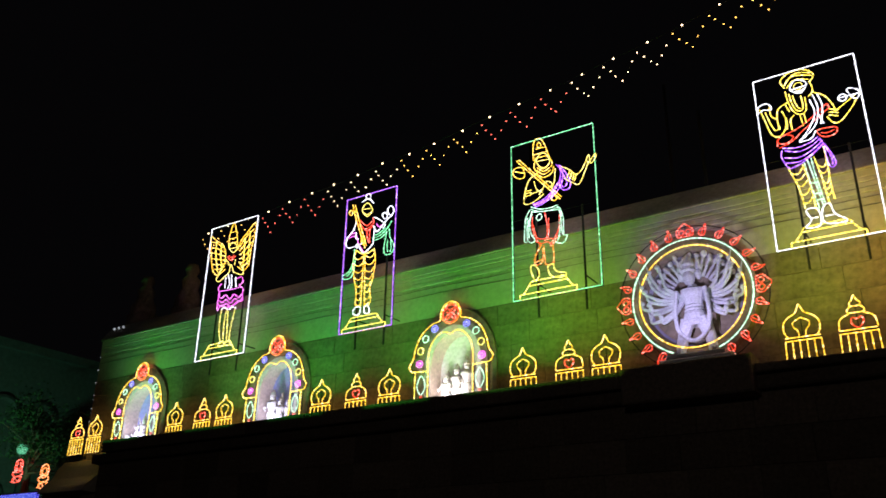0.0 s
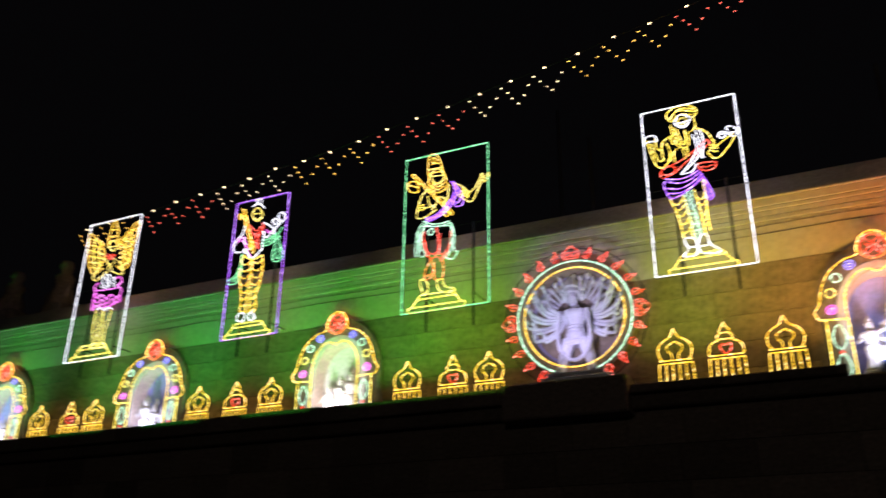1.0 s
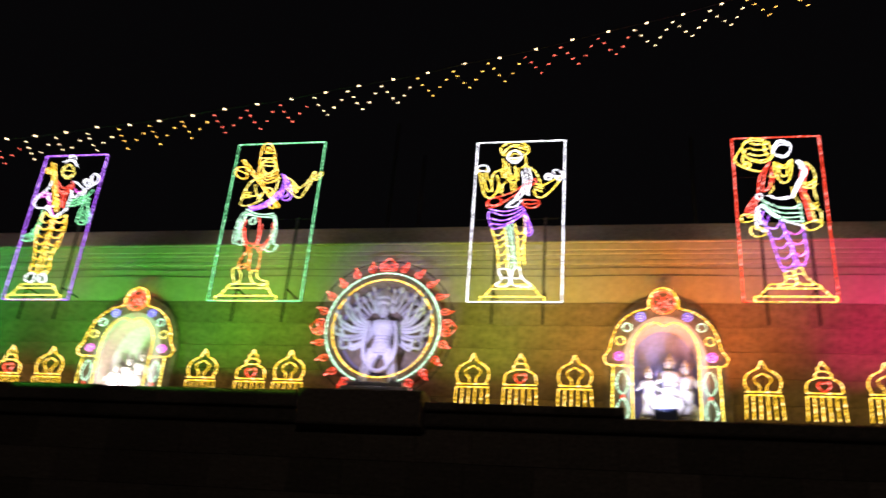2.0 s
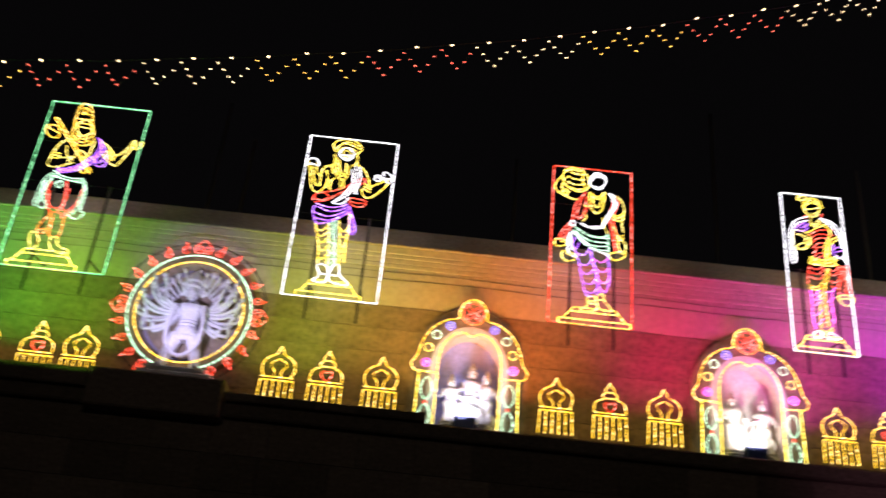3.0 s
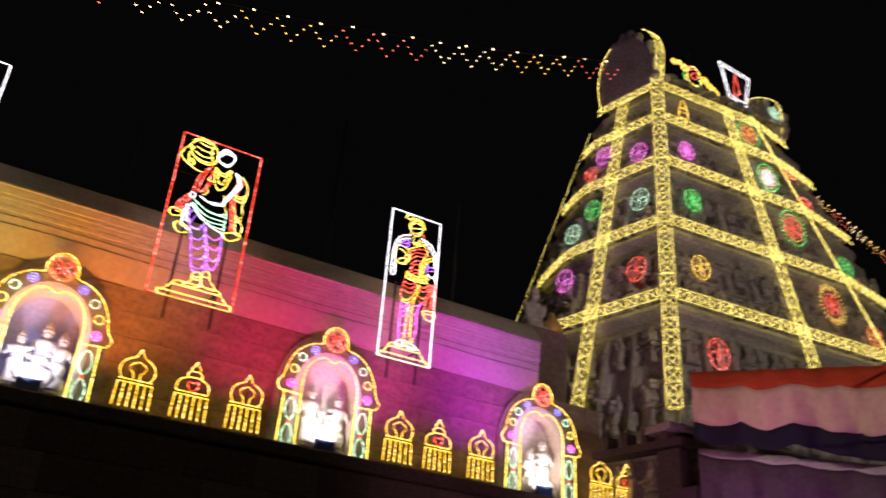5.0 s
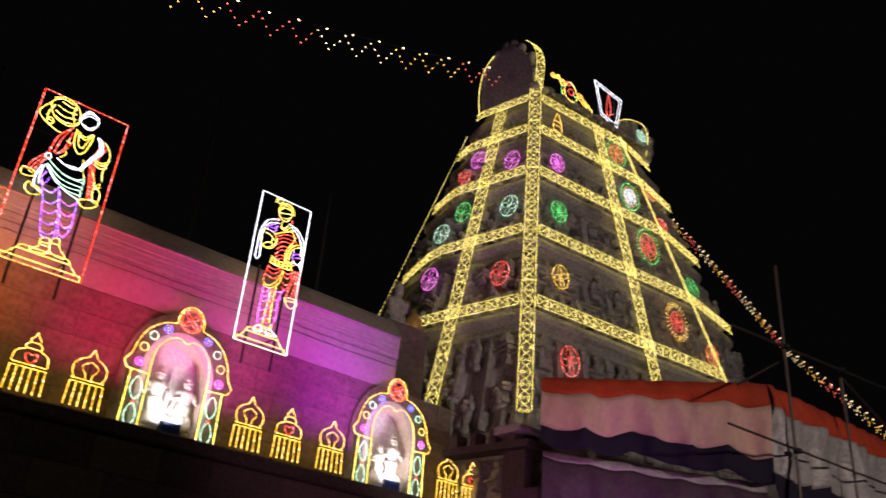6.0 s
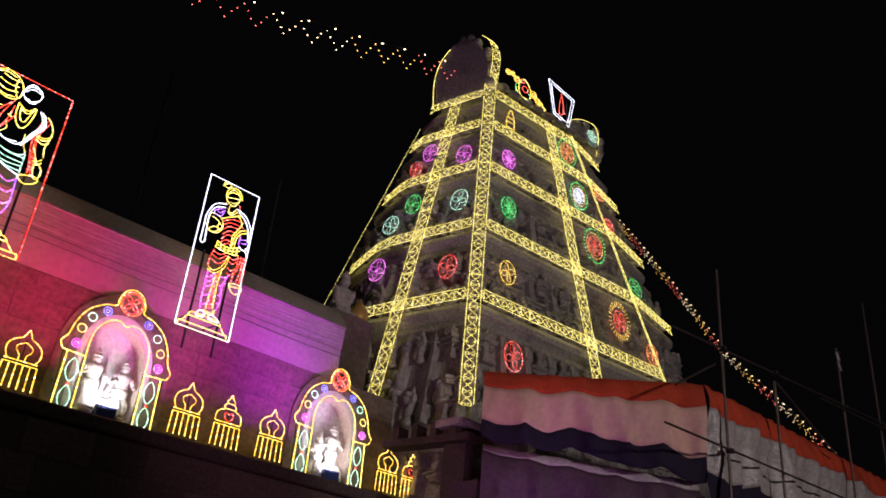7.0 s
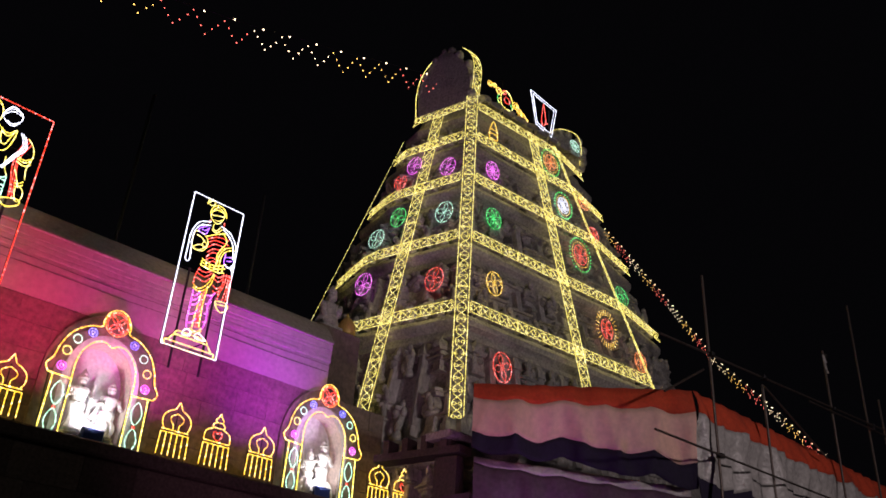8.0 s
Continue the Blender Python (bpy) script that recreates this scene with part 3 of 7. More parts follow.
by, bz = 13.82, LEDGE
st.box((dx - 0.62, 13.56, bz), (dx + 0.62, 13.95, bz + 0.52), 0.03).box((dx - 0.5, 13.6, bz + 0.52), (dx + 0.5, 13.93, bz + 0.6), 0.02)
for sgn in (-1, 1):
    st.tube([(dx + sgn * 0.29, by - 0.04, bz + 0.58), (dx + sgn * 0.24, by - 0.03, bz + 0.85), (dx + sgn * 0.13, by, bz + 1.2)], [0.085, 0.095, 0.13], 10)
    st.blob((dx + sgn * 0.32, by - 0.1, bz + 0.62), (0.08, 0.12, 0.05))
st.lathe([(0.2, 0), (0.255, 0.08), (0.235, 0.2), (0.175, 0.32), (0.2, 0.44), (0.265, 0.58), (0.27, 0.64), (0.11, 0.69), (0.09, 0.74)], (dx, by, bz + 1.1), 14, 0.80, 0.6)
for dz0, w in ((1.14, 0.26), (1.36, 0.19), (1.42, 0.185)):
    st.lathe([(w, 0), (w + 0.02, 0.02), (w, 0.05)], (dx, by, bz + dz0), 14, 0.82, 0.65)
# long hanging garland
st.tube(curve([(dx - 0.24, by - 0.13, bz + 1.72), (dx - 0.29, by - 0.15, bz + 1.3), (dx - 0.24, by - 0.15, bz + 0.98), (dx, by - 0.16, bz + 0.8), (dx + 0.24, by - 0.15, bz + 0.98), (dx + 0.29, by - 0.15, bz + 1.3), (dx + 0.24, by - 0.13, bz + 1.72)], 4), 0.036, 7)
st.blob((dx - 0.03, by - 0.05, bz + 1.96), (0.11, 0.12, 0.14))
st.lathe([(0.13, 0), (0.15, 0.05), (0.12, 0.12), (0.13, 0.16), (0.08, 0.27), (0.03, 0.36)], (dx - 0.04, by, bz + 2.04), 12)
for k in (-1, 1):
    st.blob((dx - 0.03 + k * 0.15, by + 0.04, bz + 2.03), (0.07, 0.08, 0.1))
    st.lathe([(0.07, 0), (0.08, 0.04), (0.05, 0.14), (0.02, 0.2)], (dx - 0.03 + k * 0.15, by + 0.04, bz + 2.12), 9)
r4 = random.Random(4)
for sgn in (-1, 1):
    for k in range(9):
        a = radians(-52 + 13.5 * k)
        x0, z0 = dx + sgn * 0.2, bz + 1.62
        l = 0.50 + 0.1 * (k % 2) + 0.05 * math.cos(a)
        p1 = (x0 + sgn * math.cos(a - 0.25) * l * 0.55, by - 0.03 - 0.012 * (k % 3), z0 + math.sin(a - 0.25) * l * 0.55)
        p2 = (x0 + sgn * math.cos(a) * l, by - 0.08 - 0.02 * (k % 2), z0 + math.sin(a) * l)
        p3 = (p2[0] + sgn * 0.03, p2[1] - 0.02, p2[2] + 0.11)
        st.tube(curve([(x0, by + 0.05, z0 + 0.012 * (k - 4)), p1, p2, p3], 3), [0.04 - 0.002 * q for q in range(10)], 7)
        st.blob(p3, (0.04, 0.035, 0.045), r4.uniform(-0.6, 0.6))
        if k % 2:
            st.tube([(p3[0], p3[1], p3[2] - 0.05), (p3[0] + sgn * 0.05, p3[1], p3[2] + 0.15)], [0.016, 0.008], 5)
        else:
            st.lathe([(0.02, 0), (0.05, 0.02), (0.05, 0.05), (0.02, 0.08)], (p3[0] + sgn * 0.03, p3[1], p3[2] + 0.03), 8)
for k in range(15):
    a = radians(25 + 130 * k / 14)
    l = r4.uniform(0.66, 0.82)
    p2 = (dx + math.cos(a) * l, by + 0.02, bz + 1.62 + math.sin(a) * l)
    st.tube([(dx + math.cos(a) * 0.4, by + 0.05, bz + 1.62 + math.sin(a) * 0.4), p2], [0.03, 0.02], 6)
    st.blob(p2, (r4.uniform(0.03, 0.06), 0.05, r4.uniform(0.04, 0.08)), r4.uniform(-0.8, 0.8))
tagged(st.put("statue", surface("statue_bluish", (0.66, 0.68, 0.76), 0.6, 5.0, 0.25, 0.5, stain=0.4)), "pale blue-grey carved statue with radiating rods in round niche", "statue")
spot("round_niche_flood", (dx - 0.05, 12.3, 5.75), (dx, 13.9, 6.6), (0.70, 0.60, 1.0), 160, 75, 0.7, 0.1)
lamp = thing("flood_lamp", (dx - 0.15, 13.25, 5.14), "small dark flood lamp on the stone block", "flood lamp")
Solid().box((-0.14, -0.06, 0.03), (0.14, 0.06, 0.12), 0.02).put("housing", STEEL, lamp)

# ---------------- tall rope-light panels ----------------
PY = 13.3


class Panel:
    def __init__(self, x, w, top, bottom, border, label):
        self.x, z0 = near(x, bottom, PY)
        self.z, self.w = z0, w * PY / 14
        self.h = near(x, top, PY)[1] - z0
        self.ob = thing("rope_light_panel", (self.x, PY, z0), label, "rope light panel", "tall light panels")
        w2, h = self.w / 2, self.h
        for a, b in (((-w2, 0), (w2, 0)), ((w2, 0), (w2, h)), ((w2, h), (-w2, h)), ((-w2, h), (-w2, 0))):
            Rope(r=0.0135, dash=0.05).line([a, b]).put("border", border, self.ob)
        fr = Solid()
        for a, b in (((-w2, 0.03, 0), (w2, 0.03, 0)), ((w2, 0.03, 0), (w2, 0.03, h)), ((w2, 0.03, h), (-w2, 0.03, h)), ((-w2, 0.03, h), (-w2, 0.03, 0))):
            fr.tube([a, b], 0.013, 4)
        for k in (0.25, 0.5, 0.75):
            fr.tube([(-w2, 0.035, h * k), (w2, 0.035, h * k)], 0.004, 4)
        fr.put("frame", STEEL, self.ob)
        for k in (-0.24, 0.3):
            Solid().tube([(self.w * k, 0.12, -0.35), (self.w * k, 0.12, h * 0.52)], 0.022, 6).tube([(self.w * k, 0.12, 0.3), (self.w * k, 0.66, 0.3)], 0.014, 5).put("post", STEEL, self.ob, "dark steel mounting post")

    def lay(self, p):
        return Vector(((p[0] - 0.5) * self.w, 0, p[1] * self.h))

    def rope(self, name, mat, *lines, r=0.015):
        rp = Rope(self.lay, r * 0.9, 0.05, 0.016)
        for l in lines:
            rp.line(l)
        rp.put(name, mat, self.ob)

    def pedestal(self, a, b, mat=None):
        mat = mat or YELLOW
        m, d = (a + b) / 2, b - a
        self.rope("pedestal", mat, [(a, 0.0), (b, 0.0)], [(a, 0.03), (b, 0.03)], [(a, 0.0), (a, 0.03)], [(b, 0.0), (b, 0.03)],
                  [(a + d * 0.06, 0.03), (a + d * 0.16, 0.075), (b - d * 0.16, 0.075), (b - d * 0.06, 0.03)],
                  [(a + d * 0.16, 0.075), (a + d * 0.2, 0.1), (b - d * 0.2, 0.1), (b - d * 0.16, 0.075)])


# winged form
p = Panel(-16.0, 1.72, 10.83, 7.16, WHITE, "rope-light panel with white border, gold wings, magenta skirt and pedestal")
p.pedestal(0.12, 0.86)
p.rope("crown_outline", GOLD, curve([(0.428, 0.814), (0.42, 0.892), (0.451, 0.96), (0.483, 1.001), (0.541, 0.95), (0.592, 0.874), (0.619, 0.803)], 4), [(0.428, 0.874), (0.583, 0.875)], [(0.427, 0.84), (0.606, 0.838)], [(0.431, 0.926), (0.55, 0.924)])
p.rope("top_oval", CREAM, curve([(0.438, 0.811), (0.515, 0.844), (0.623, 0.792), (0.547, 0.759)], 4, True), [(0.452, 0.799), (0.613, 0.793)])
p.rope("wing_outline", GOLD, curve([(0.415, 0.646), (0.25, 0.616), (0.139, 0.662), (0.053, 0.79), (0.003, 0.936), (0.13, 0.895), (0.296, 0.844), (0.373, 0.773), (0.389, 0.686)], 4), curve([(0.632, 0.768), (0.678, 0.831), (0.796, 0.887), (0.962, 0.949), (0.974, 0.868), (0.919, 0.739), (0.908, 0.638), (0.805, 0.602), (0.664, 0.645)], 4))
p.rope("wing_feather", GOLD, curve([(0.032, 0.894), (0.165, 0.87), (0.316, 0.82)], 4), curve([(0.048, 0.847), (0.184, 0.826), (0.351, 0.782)], 4), curve([(0.055, 0.807), (0.202, 0.783), (0.369, 0.749)], 4), curve([(0.076, 0.76), (0.22, 0.74), (0.381, 0.718)], 4), curve([(0.112, 0.712), (0.238, 0.697), (0.388, 0.69)], 4), curve([(0.155, 0.669), (0.278, 0.66), (0.387, 0.67)], 4))
p.rope("wing_feather", YELLOW, curve([(0.143, 0.886), (0.16, 0.78), (0.251, 0.636)], 4), curve([(0.256, 0.848), (0.278, 0.751), (0.341, 0.644)], 4))
p.rope("wing_feather", GOLD, curve([(0.673, 0.794), (0.784, 0.854), (0.945, 0.902)], 4), curve([(0.676, 0.76), (0.8, 0.81), (0.936, 0.848)], 4), curve([(0.689, 0.725), (0.816, 0.763), (0.924, 0.802)], 4), curve([(0.7, 0.694), (0.818, 0.719), (0.914, 0.753)], 4), curve([(0.722, 0.659), (0.824, 0.676), (0.908, 0.704)], 4), curve([(0.741, 0.631), (0.828, 0.639), (0.904, 0.665)], 4))
p.rope("wing_feather", YELLOW, curve([(0.77, 0.856), (0.779, 0.753), (0.791, 0.617)], 4), curve([(0.861, 0.897), (0.873, 0.794), (0.872, 0.642)], 4))
p.rope("necklace", RED, curve([(0.434, 0.74), (0.514, 0.702), (0.605, 0.73)], 4), curve([(0.459, 0.747), (0.515, 0.722), (0.573, 0.74)], 4))
p.rope("side_loop", CREAM, curve([(0.423, 0.72), (0.32, 0.649), (0.238, 0.587), (0.319, 0.564), (0.506, 0.616)], 4), curve([(0.688, 0.679), (0.805, 0.602), (0.781, 0.571), (0.585, 0.612)], 4))
p.rope("chest_line", CREAM, curve([(0.509, 0.619), (0.525, 0.674), (0.587, 0.619)], 4), [(0.436, 0.709), (0.492, 0.664)], [(0.615, 0.702), (0.604, 0.66)])
p.rope("body_line", WHITE, curve([(0.495, 0.597), (0.545, 0.528), (0.511, 0.489)], 4), curve([(0.566, 0.591), (0.589, 0.508), (0.563, 0.482)], 4), [(0.449, 0.585), (0.451, 0.501)], [(0.657, 0.567), (0.696, 0.487)])
p.rope("skirt_fold", MAGENTA, curve([(0.351, 0.486), (0.56, 0.479), (0.762, 0.478)], 4), curve([(0.324, 0.463), (0.413, 0.427), (0.486, 0.45), (0.593, 0.407), (0.67, 0.439), (0.772, 0.403), (0.834, 0.426)], 4), curve([(0.34, 0.426), (0.436, 0.394), (0.51, 0.413), (0.615, 0.374), (0.692, 0.406), (0.783, 0.374), (0.845, 0.394)], 4), curve([(0.332, 0.392), (0.437, 0.369), (0.523, 0.381), (0.634, 0.348), (0.74, 0.371), (0.852, 0.375)], 4), curve([(0.339, 0.354), (0.335, 0.417), (0.354, 0.48)], 4))
p.rope("ribbon", MAGENTA, curve([(0.691, 0.548), (0.787, 0.556), (0.829, 0.511), (0.756, 0.495), (0.847, 0.462), (0.846, 0.417), (0.87, 0.374)], 4), curve([(0.374, 0.543), (0.313, 0.512), (0.361, 0.463)], 4), curve([(0.343, 0.344), (0.416, 0.377), (0.525, 0.353), (0.641, 0.354), (0.759, 0.367)], 4))
p.rope("knee_ring", WHITE, curve([(0.434, 0.344), (0.488, 0.356), (0.579, 0.331)], 4), curve([(0.597, 0.329), (0.657, 0.346), (0.746, 0.331)], 4))
p.rope("shank_line", CREAM, curve([(0.44, 0.341), (0.433, 0.21), (0.496, 0.102)], 4), curve([(0.551, 0.333), (0.529, 0.234), (0.55, 0.099)], 4), curve([(0.58, 0.327), (0.605, 0.199), (0.626, 0.095)], 4), curve([(0.73, 0.329), (0.677, 0.194), (0.675, 0.092)], 4))
p.rope("base_loop", CREAM, curve([(0.489, 0.108), (0.447, 0.084), (0.584, 0.08), (0.542, 0.108)], 4, True), curve([(0.61, 0.101), (0.613, 0.074), (0.723, 0.079), (0.652, 0.105)], 4, True))

# slender form with a lute and scarf
p = Panel(-11.41, 1.47, 10.5, 7.15, VIOLET, "rope-light panel with violet border, gold trousers, green scarf and pedestal")
p.pedestal(0.06, 0.88)
p.rope("topknot", WHITE, curve([(0.382, 0.987), (0.435, 1.004), (0.492, 0.976), (0.44, 0.959)], 4, True), curve([(0.309, 0.95), (0.443, 0.965), (0.557, 0.914)], 4))
p.rope("top_oval", CREAM, curve([(0.32, 0.89), (0.421, 0.933), (0.532, 0.869), (0.433, 0.827)], 4, True), [(0.333, 0.892), (0.527, 0.882)], curve([(0.353, 0.865), (0.431, 0.841), (0.513, 0.852)], 4))
p.rope("red_scarf", RED, curve([(0.308, 0.815), (0.279, 0.77), (0.426, 0.734), (0.572, 0.761), (0.543, 0.808)], 4), curve([(0.304, 0.78), (0.445, 0.713), (0.557, 0.744)], 4), curve([(0.318, 0.801), (0.432, 0.755), (0.545, 0.782)], 4), curve([(0.447, 0.732), (0.449, 0.679), (0.5, 0.618)], 4), curve([(0.5, 0.737), (0.499, 0.674), (0.513, 0.62)], 4))
p.rope("lute", GOLD, curve([(0.12, 0.953), (0.224, 0.81), (0.426, 0.588)], 4), curve([(0.173, 0.944), (0.275, 0.805), (0.449, 0.601)], 4), curve([(0.053, 0.895), (0.09, 0.914), (0.133, 0.887), (0.096, 0.868)], 4, True), curve([(0.164, 0.877), (0.196, 0.896), (0.233, 0.87), (0.202, 0.851)], 4, True), curve([(0.335, 0.658), (0.373, 0.689), (0.419, 0.65), (0.381, 0.619)], 4, True))
p.rope("side_loop", WHITE, curve([(0.215, 0.814), (0.171, 0.751), (0.049, 0.698), (0.035, 0.642), (0.124, 0.619), (0.363, 0.63)], 4), curve([(0.234, 0.726), (0.222, 0.683), (0.291, 0.668)], 4), curve([(0.567, 0.809), (0.677, 0.779), (0.802, 0.73), (0.756, 0.704)], 4), curve([(0.574, 0.742), (0.644, 0.689), (0.812, 0.754), (0.925, 0.786)], 4))
p.rope("sash", MAGENTA, curve([(0.081, 0.715), (0.131, 0.726), (0.209, 0.722)], 4), curve([(0.075, 0.693), (0.143, 0.703), (0.22, 0.696)], 4), curve([(0.216, 0.731), (0.292, 0.63), (0.395, 0.565)], 4), curve([(0.622, 0.756), (0.682, 0.72), (0.737, 0.733)], 4))
p.rope("end_loop", WHITE, curve([(0.735, 0.802), (0.786, 0.822), (0.841, 0.791), (0.79, 0.771)], 4, True), curve([(0.834, 0.829), (0.895, 0.861), (0.962, 0.817), (0.901, 0.785)], 4, True), curve([(0.927, 0.854), (0.962, 0.813), (0.917, 0.784)], 4))
p.rope("green_scarf", GREEN, curve([(0.559, 0.65), (0.696, 0.654), (0.837, 0.693), (0.928, 0.743)], 4), curve([(0.577, 0.63), (0.722, 0.636), (0.847, 0.671)], 4), curve([(0.581, 0.667), (0.694, 0.675), (0.812, 0.705)], 4))
p.rope("green_scarf_end", GREEN, curve([(0.838, 0.678), (0.794, 0.545), (0.837, 0.502), (0.946, 0.505), (0.989, 0.552), (0.906, 0.62), (0.885, 0.689)], 4), curve([(0.867, 0.611), (0.855, 0.564), (0.875, 0.517)], 4), curve([(0.916, 0.592), (0.935, 0.545), (0.914, 0.514)], 4), curve([(0.215, 0.605), (0.201, 0.513), (0.125, 0.441), (0.001, 0.42), (0.03, 0.393), (0.157, 0.393), (0.219, 0.435), (0.24, 0.538)], 4), curve([(0.214, 0.543), (0.183, 0.449), (0.079, 0.408)], 4))
p.rope("body_line", WHITE, curve([(0.261, 0.639), (0.404, 0.555), (0.571, 0.606)], 4), curve([(0.591, 0.737), (0.583, 0.651), (0.58, 0.602)], 4), [(0.244, 0.637), (0.257, 0.602)])
p.rope("robe_line", GOLD, curve([(0.258, 0.592), (0.201, 0.513), (0.237, 0.387), (0.296, 0.277), (0.283, 0.18)], 4), curve([(0.412, 0.564), (0.403, 0.421), (0.399, 0.271), (0.399, 0.164)], 4), curve([(0.428, 0.563), (0.444, 0.418), (0.472, 0.16)], 4), curve([(0.607, 0.569), (0.64, 0.478), (0.612, 0.361), (0.555, 0.287), (0.588, 0.2), (0.529, 0.159)], 4))
p.rope("fold", GOLD, curve([(0.21, 0.543), (0.301, 0.514), (0.407, 0.534)], 4), curve([(0.211, 0.494), (0.307, 0.465), (0.404, 0.482)], 4), curve([(0.222, 0.44), (0.313, 0.415), (0.401, 0.433)], 4), curve([(0.241, 0.387), (0.323, 0.363), (0.403, 0.381)], 4), curve([(0.264, 0.334), (0.333, 0.311), (0.401, 0.33)], 4), curve([(0.292, 0.281), (0.347, 0.262), (0.398, 0.28)], 4), curve([(0.293, 0.233), (0.345, 0.215), (0.4, 0.229)], 4), curve([(0.286, 0.195), (0.345, 0.176), (0.401, 0.188)], 4))
p.rope("fold", GOLD, curve([(0.435, 0.534), (0.541, 0.508), (0.623, 0.537)], 4), curve([(0.442, 0.479), (0.546, 0.456), (0.635, 0.488)], 4), curve([(0.448, 0.424), (0.551, 0.404), (0.628, 0.437)], 4), curve([(0.453, 0.372), (0.54, 0.354), (0.609, 0.388)], 4), curve([(0.459, 0.32), (0.521, 0.307), (0.574, 0.336)], 4), curve([(0.464, 0.272), (0.518, 0.26), (0.563, 0.287)], 4), curve([(0.47, 0.222), (0.531, 0.209), (0.58, 0.235)], 4), curve([(0.474, 0.183), (0.511, 0.172), (0.557, 0.19)], 4))
p.rope("robe_line", YELLOW, curve([(0.251, 0.587), (0.414, 0.545), (0.608, 0.563)], 4))
p.rope("base_loop", WHITE, curve([(0.285, 0.168), (0.257, 0.128), (0.373, 0.113), (0.395, 0.164)], 4, True), curve([(0.472, 0.16), (0.485, 0.115), (0.581, 0.118), (0.536, 0.165)], 4, True))

# broad form with a diagonal instrument
p = Panel(-6.73, 1.88, 10.62, 7.14, GREEN, "rope-light panel with green border, gold crown, purple sash and red trousers")
p.pedestal(0.08, 0.73)
p.rope("crown_outline", GOLD, curve([(0.281, 0.859), (0.275, 0.937), (0.299, 0.998), (0.355, 1.004), (0.407, 0.969), (0.448, 0.902), (0.479, 0.851)], 4), [(0.285, 0.876), (0.469, 0.873)], [(0.282, 0.902), (0.453, 0.901)], curve([(0.325, 0.962), (0.351, 0.978), (0.377, 0.953), (0.347, 0.938)], 4, True), curve([(0.309, 0.934), (0.352, 0.937), (0.413, 0.934)], 4))
p.rope("top_oval", CREAM, curve([(0.312, 0.859), (0.401, 0.9), (0.479, 0.831), (0.391, 0.79)], 4, True), [(0.316, 0.853), (0.471, 0.845)], curve([(0.328, 0.825), (0.396, 0.797), (0.463, 0.811)], 4))
p.rope("top_line", GOLD, curve([(0.303, 0.87), (0.284, 0.81), (0.343, 0.772)], 4), curve([(0.472, 0.86), (0.505, 0.812), (0.484, 0.79)], 4))
p.rope("necklace", GOLD, curve([(0.305, 0.778), (0.386, 0.735), (0.494, 0.748), (0.521, 0.791)], 4), curve([(0.316, 0.794), (0.397, 0.754), (0.483, 0.773)], 4), curve([(0.322, 0.811), (0.399, 0.773), (0.47, 0.79)], 4))
p.rope("upper_line", CREAM, curve([(0.3, 0.769), (0.217, 0.742), (0.169, 0.677), (0.15, 0.605), (0.172, 0.588), (0.257, 0.589), (0.395, 0.628)], 4), curve([(0.229, 0.648), (0.309, 0.651), (0.389, 0.658)], 4), curve([(0.538, 0.774), (0.52, 0.685), (0.485, 0.653)], 4), curve([(0.278, 0.727), (0.306, 0.668), (0.378, 0.64)], 4))
p.rope("side_band", YELLOW, [(0.154, 0.659), (0.244, 0.658)], [(0.15, 0.642), (0.242, 0.641)], [(0.16, 0.673), (0.245, 0.673)], [(0.705, 0.729), (0.674, 0.69)], [(0.731, 0.72), (0.704, 0.678)], [(0.757, 0.709), (0.734, 0.667)], [(0.778, 0.698), (0.755, 0.66)])
p.rope("instrument", GOLD, [(0.068, 0.891), (0.585, 0.568)], [(0.098, 0.895), (0.601, 0.578)], [(0.068, 0.891), (0.098, 0.895)], curve([(0.123, 0.843), (0.035, 0.842), (0.023, 0.803), (0.094, 0.769), (0.162, 0.771), (0.155, 0.815)], 4, True), curve([(0.039, 0.826), (0.097, 0.812), (0.159, 0.797)], 4), curve([(0.472, 0.59), (0.511, 0.602), (0.548, 0.578), (0.508, 0.566)], 4, True))
p.rope("end_loop", CREAM, curve([(0.391, 0.69), (0.448, 0.702), (0.5, 0.673), (0.444, 0.661)], 4, True), curve([(0.399, 0.676), (0.355, 0.648), (0.335, 0.627)], 4), curve([(0.936, 0.802), (0.901, 0.768), (0.93, 0.756), (0.968, 0.777), (1.014, 0.801), (1.005, 0.768), (0.95, 0.743)], 4, True), [(0.93, 0.756), (0.9, 0.729)])
p.rope("side_loop", CREAM, curve([(0.607, 0.775), (0.694, 0.743), (0.782, 0.697), (0.846, 0.719), (0.901, 0.768)], 4), curve([(0.634, 0.696), (0.741, 0.648), (0.804, 0.63), (0.853, 0.669), (0.904, 0.729)], 4))
p.rope("purple_sash", VIOLET, curve([(0.549, 0.797), (0.596, 0.759), (0.589, 0.698), (0.524, 0.635), (0.405, 0.585), (0.265, 0.573)], 4), curve([(0.576, 0.787), (0.625, 0.73), (0.599, 0.66), (0.511, 0.601), (0.38, 0.567), (0.278, 0.555)], 4), curve([(0.251, 0.578), (0.359, 0.587), (0.468, 0.619), (0.564, 0.675)], 4), curve([(0.265, 0.566), (0.395, 0.577), (0.522, 0.618)], 4))
p.rope("purple_drape", VIOLET, curve([(0.585, 0.788), (0.652, 0.735), (0.709, 0.66), (0.693, 0.622), (0.626, 0.619), (0.584, 0.65), (0.589, 0.698)], 4), curve([(0.603, 0.696), (0.607, 0.652), (0.637, 0.635), (0.671, 0.659)], 4), curve([(0.6, 0.758), (0.644, 0.702), (0.675, 0.658)], 4))
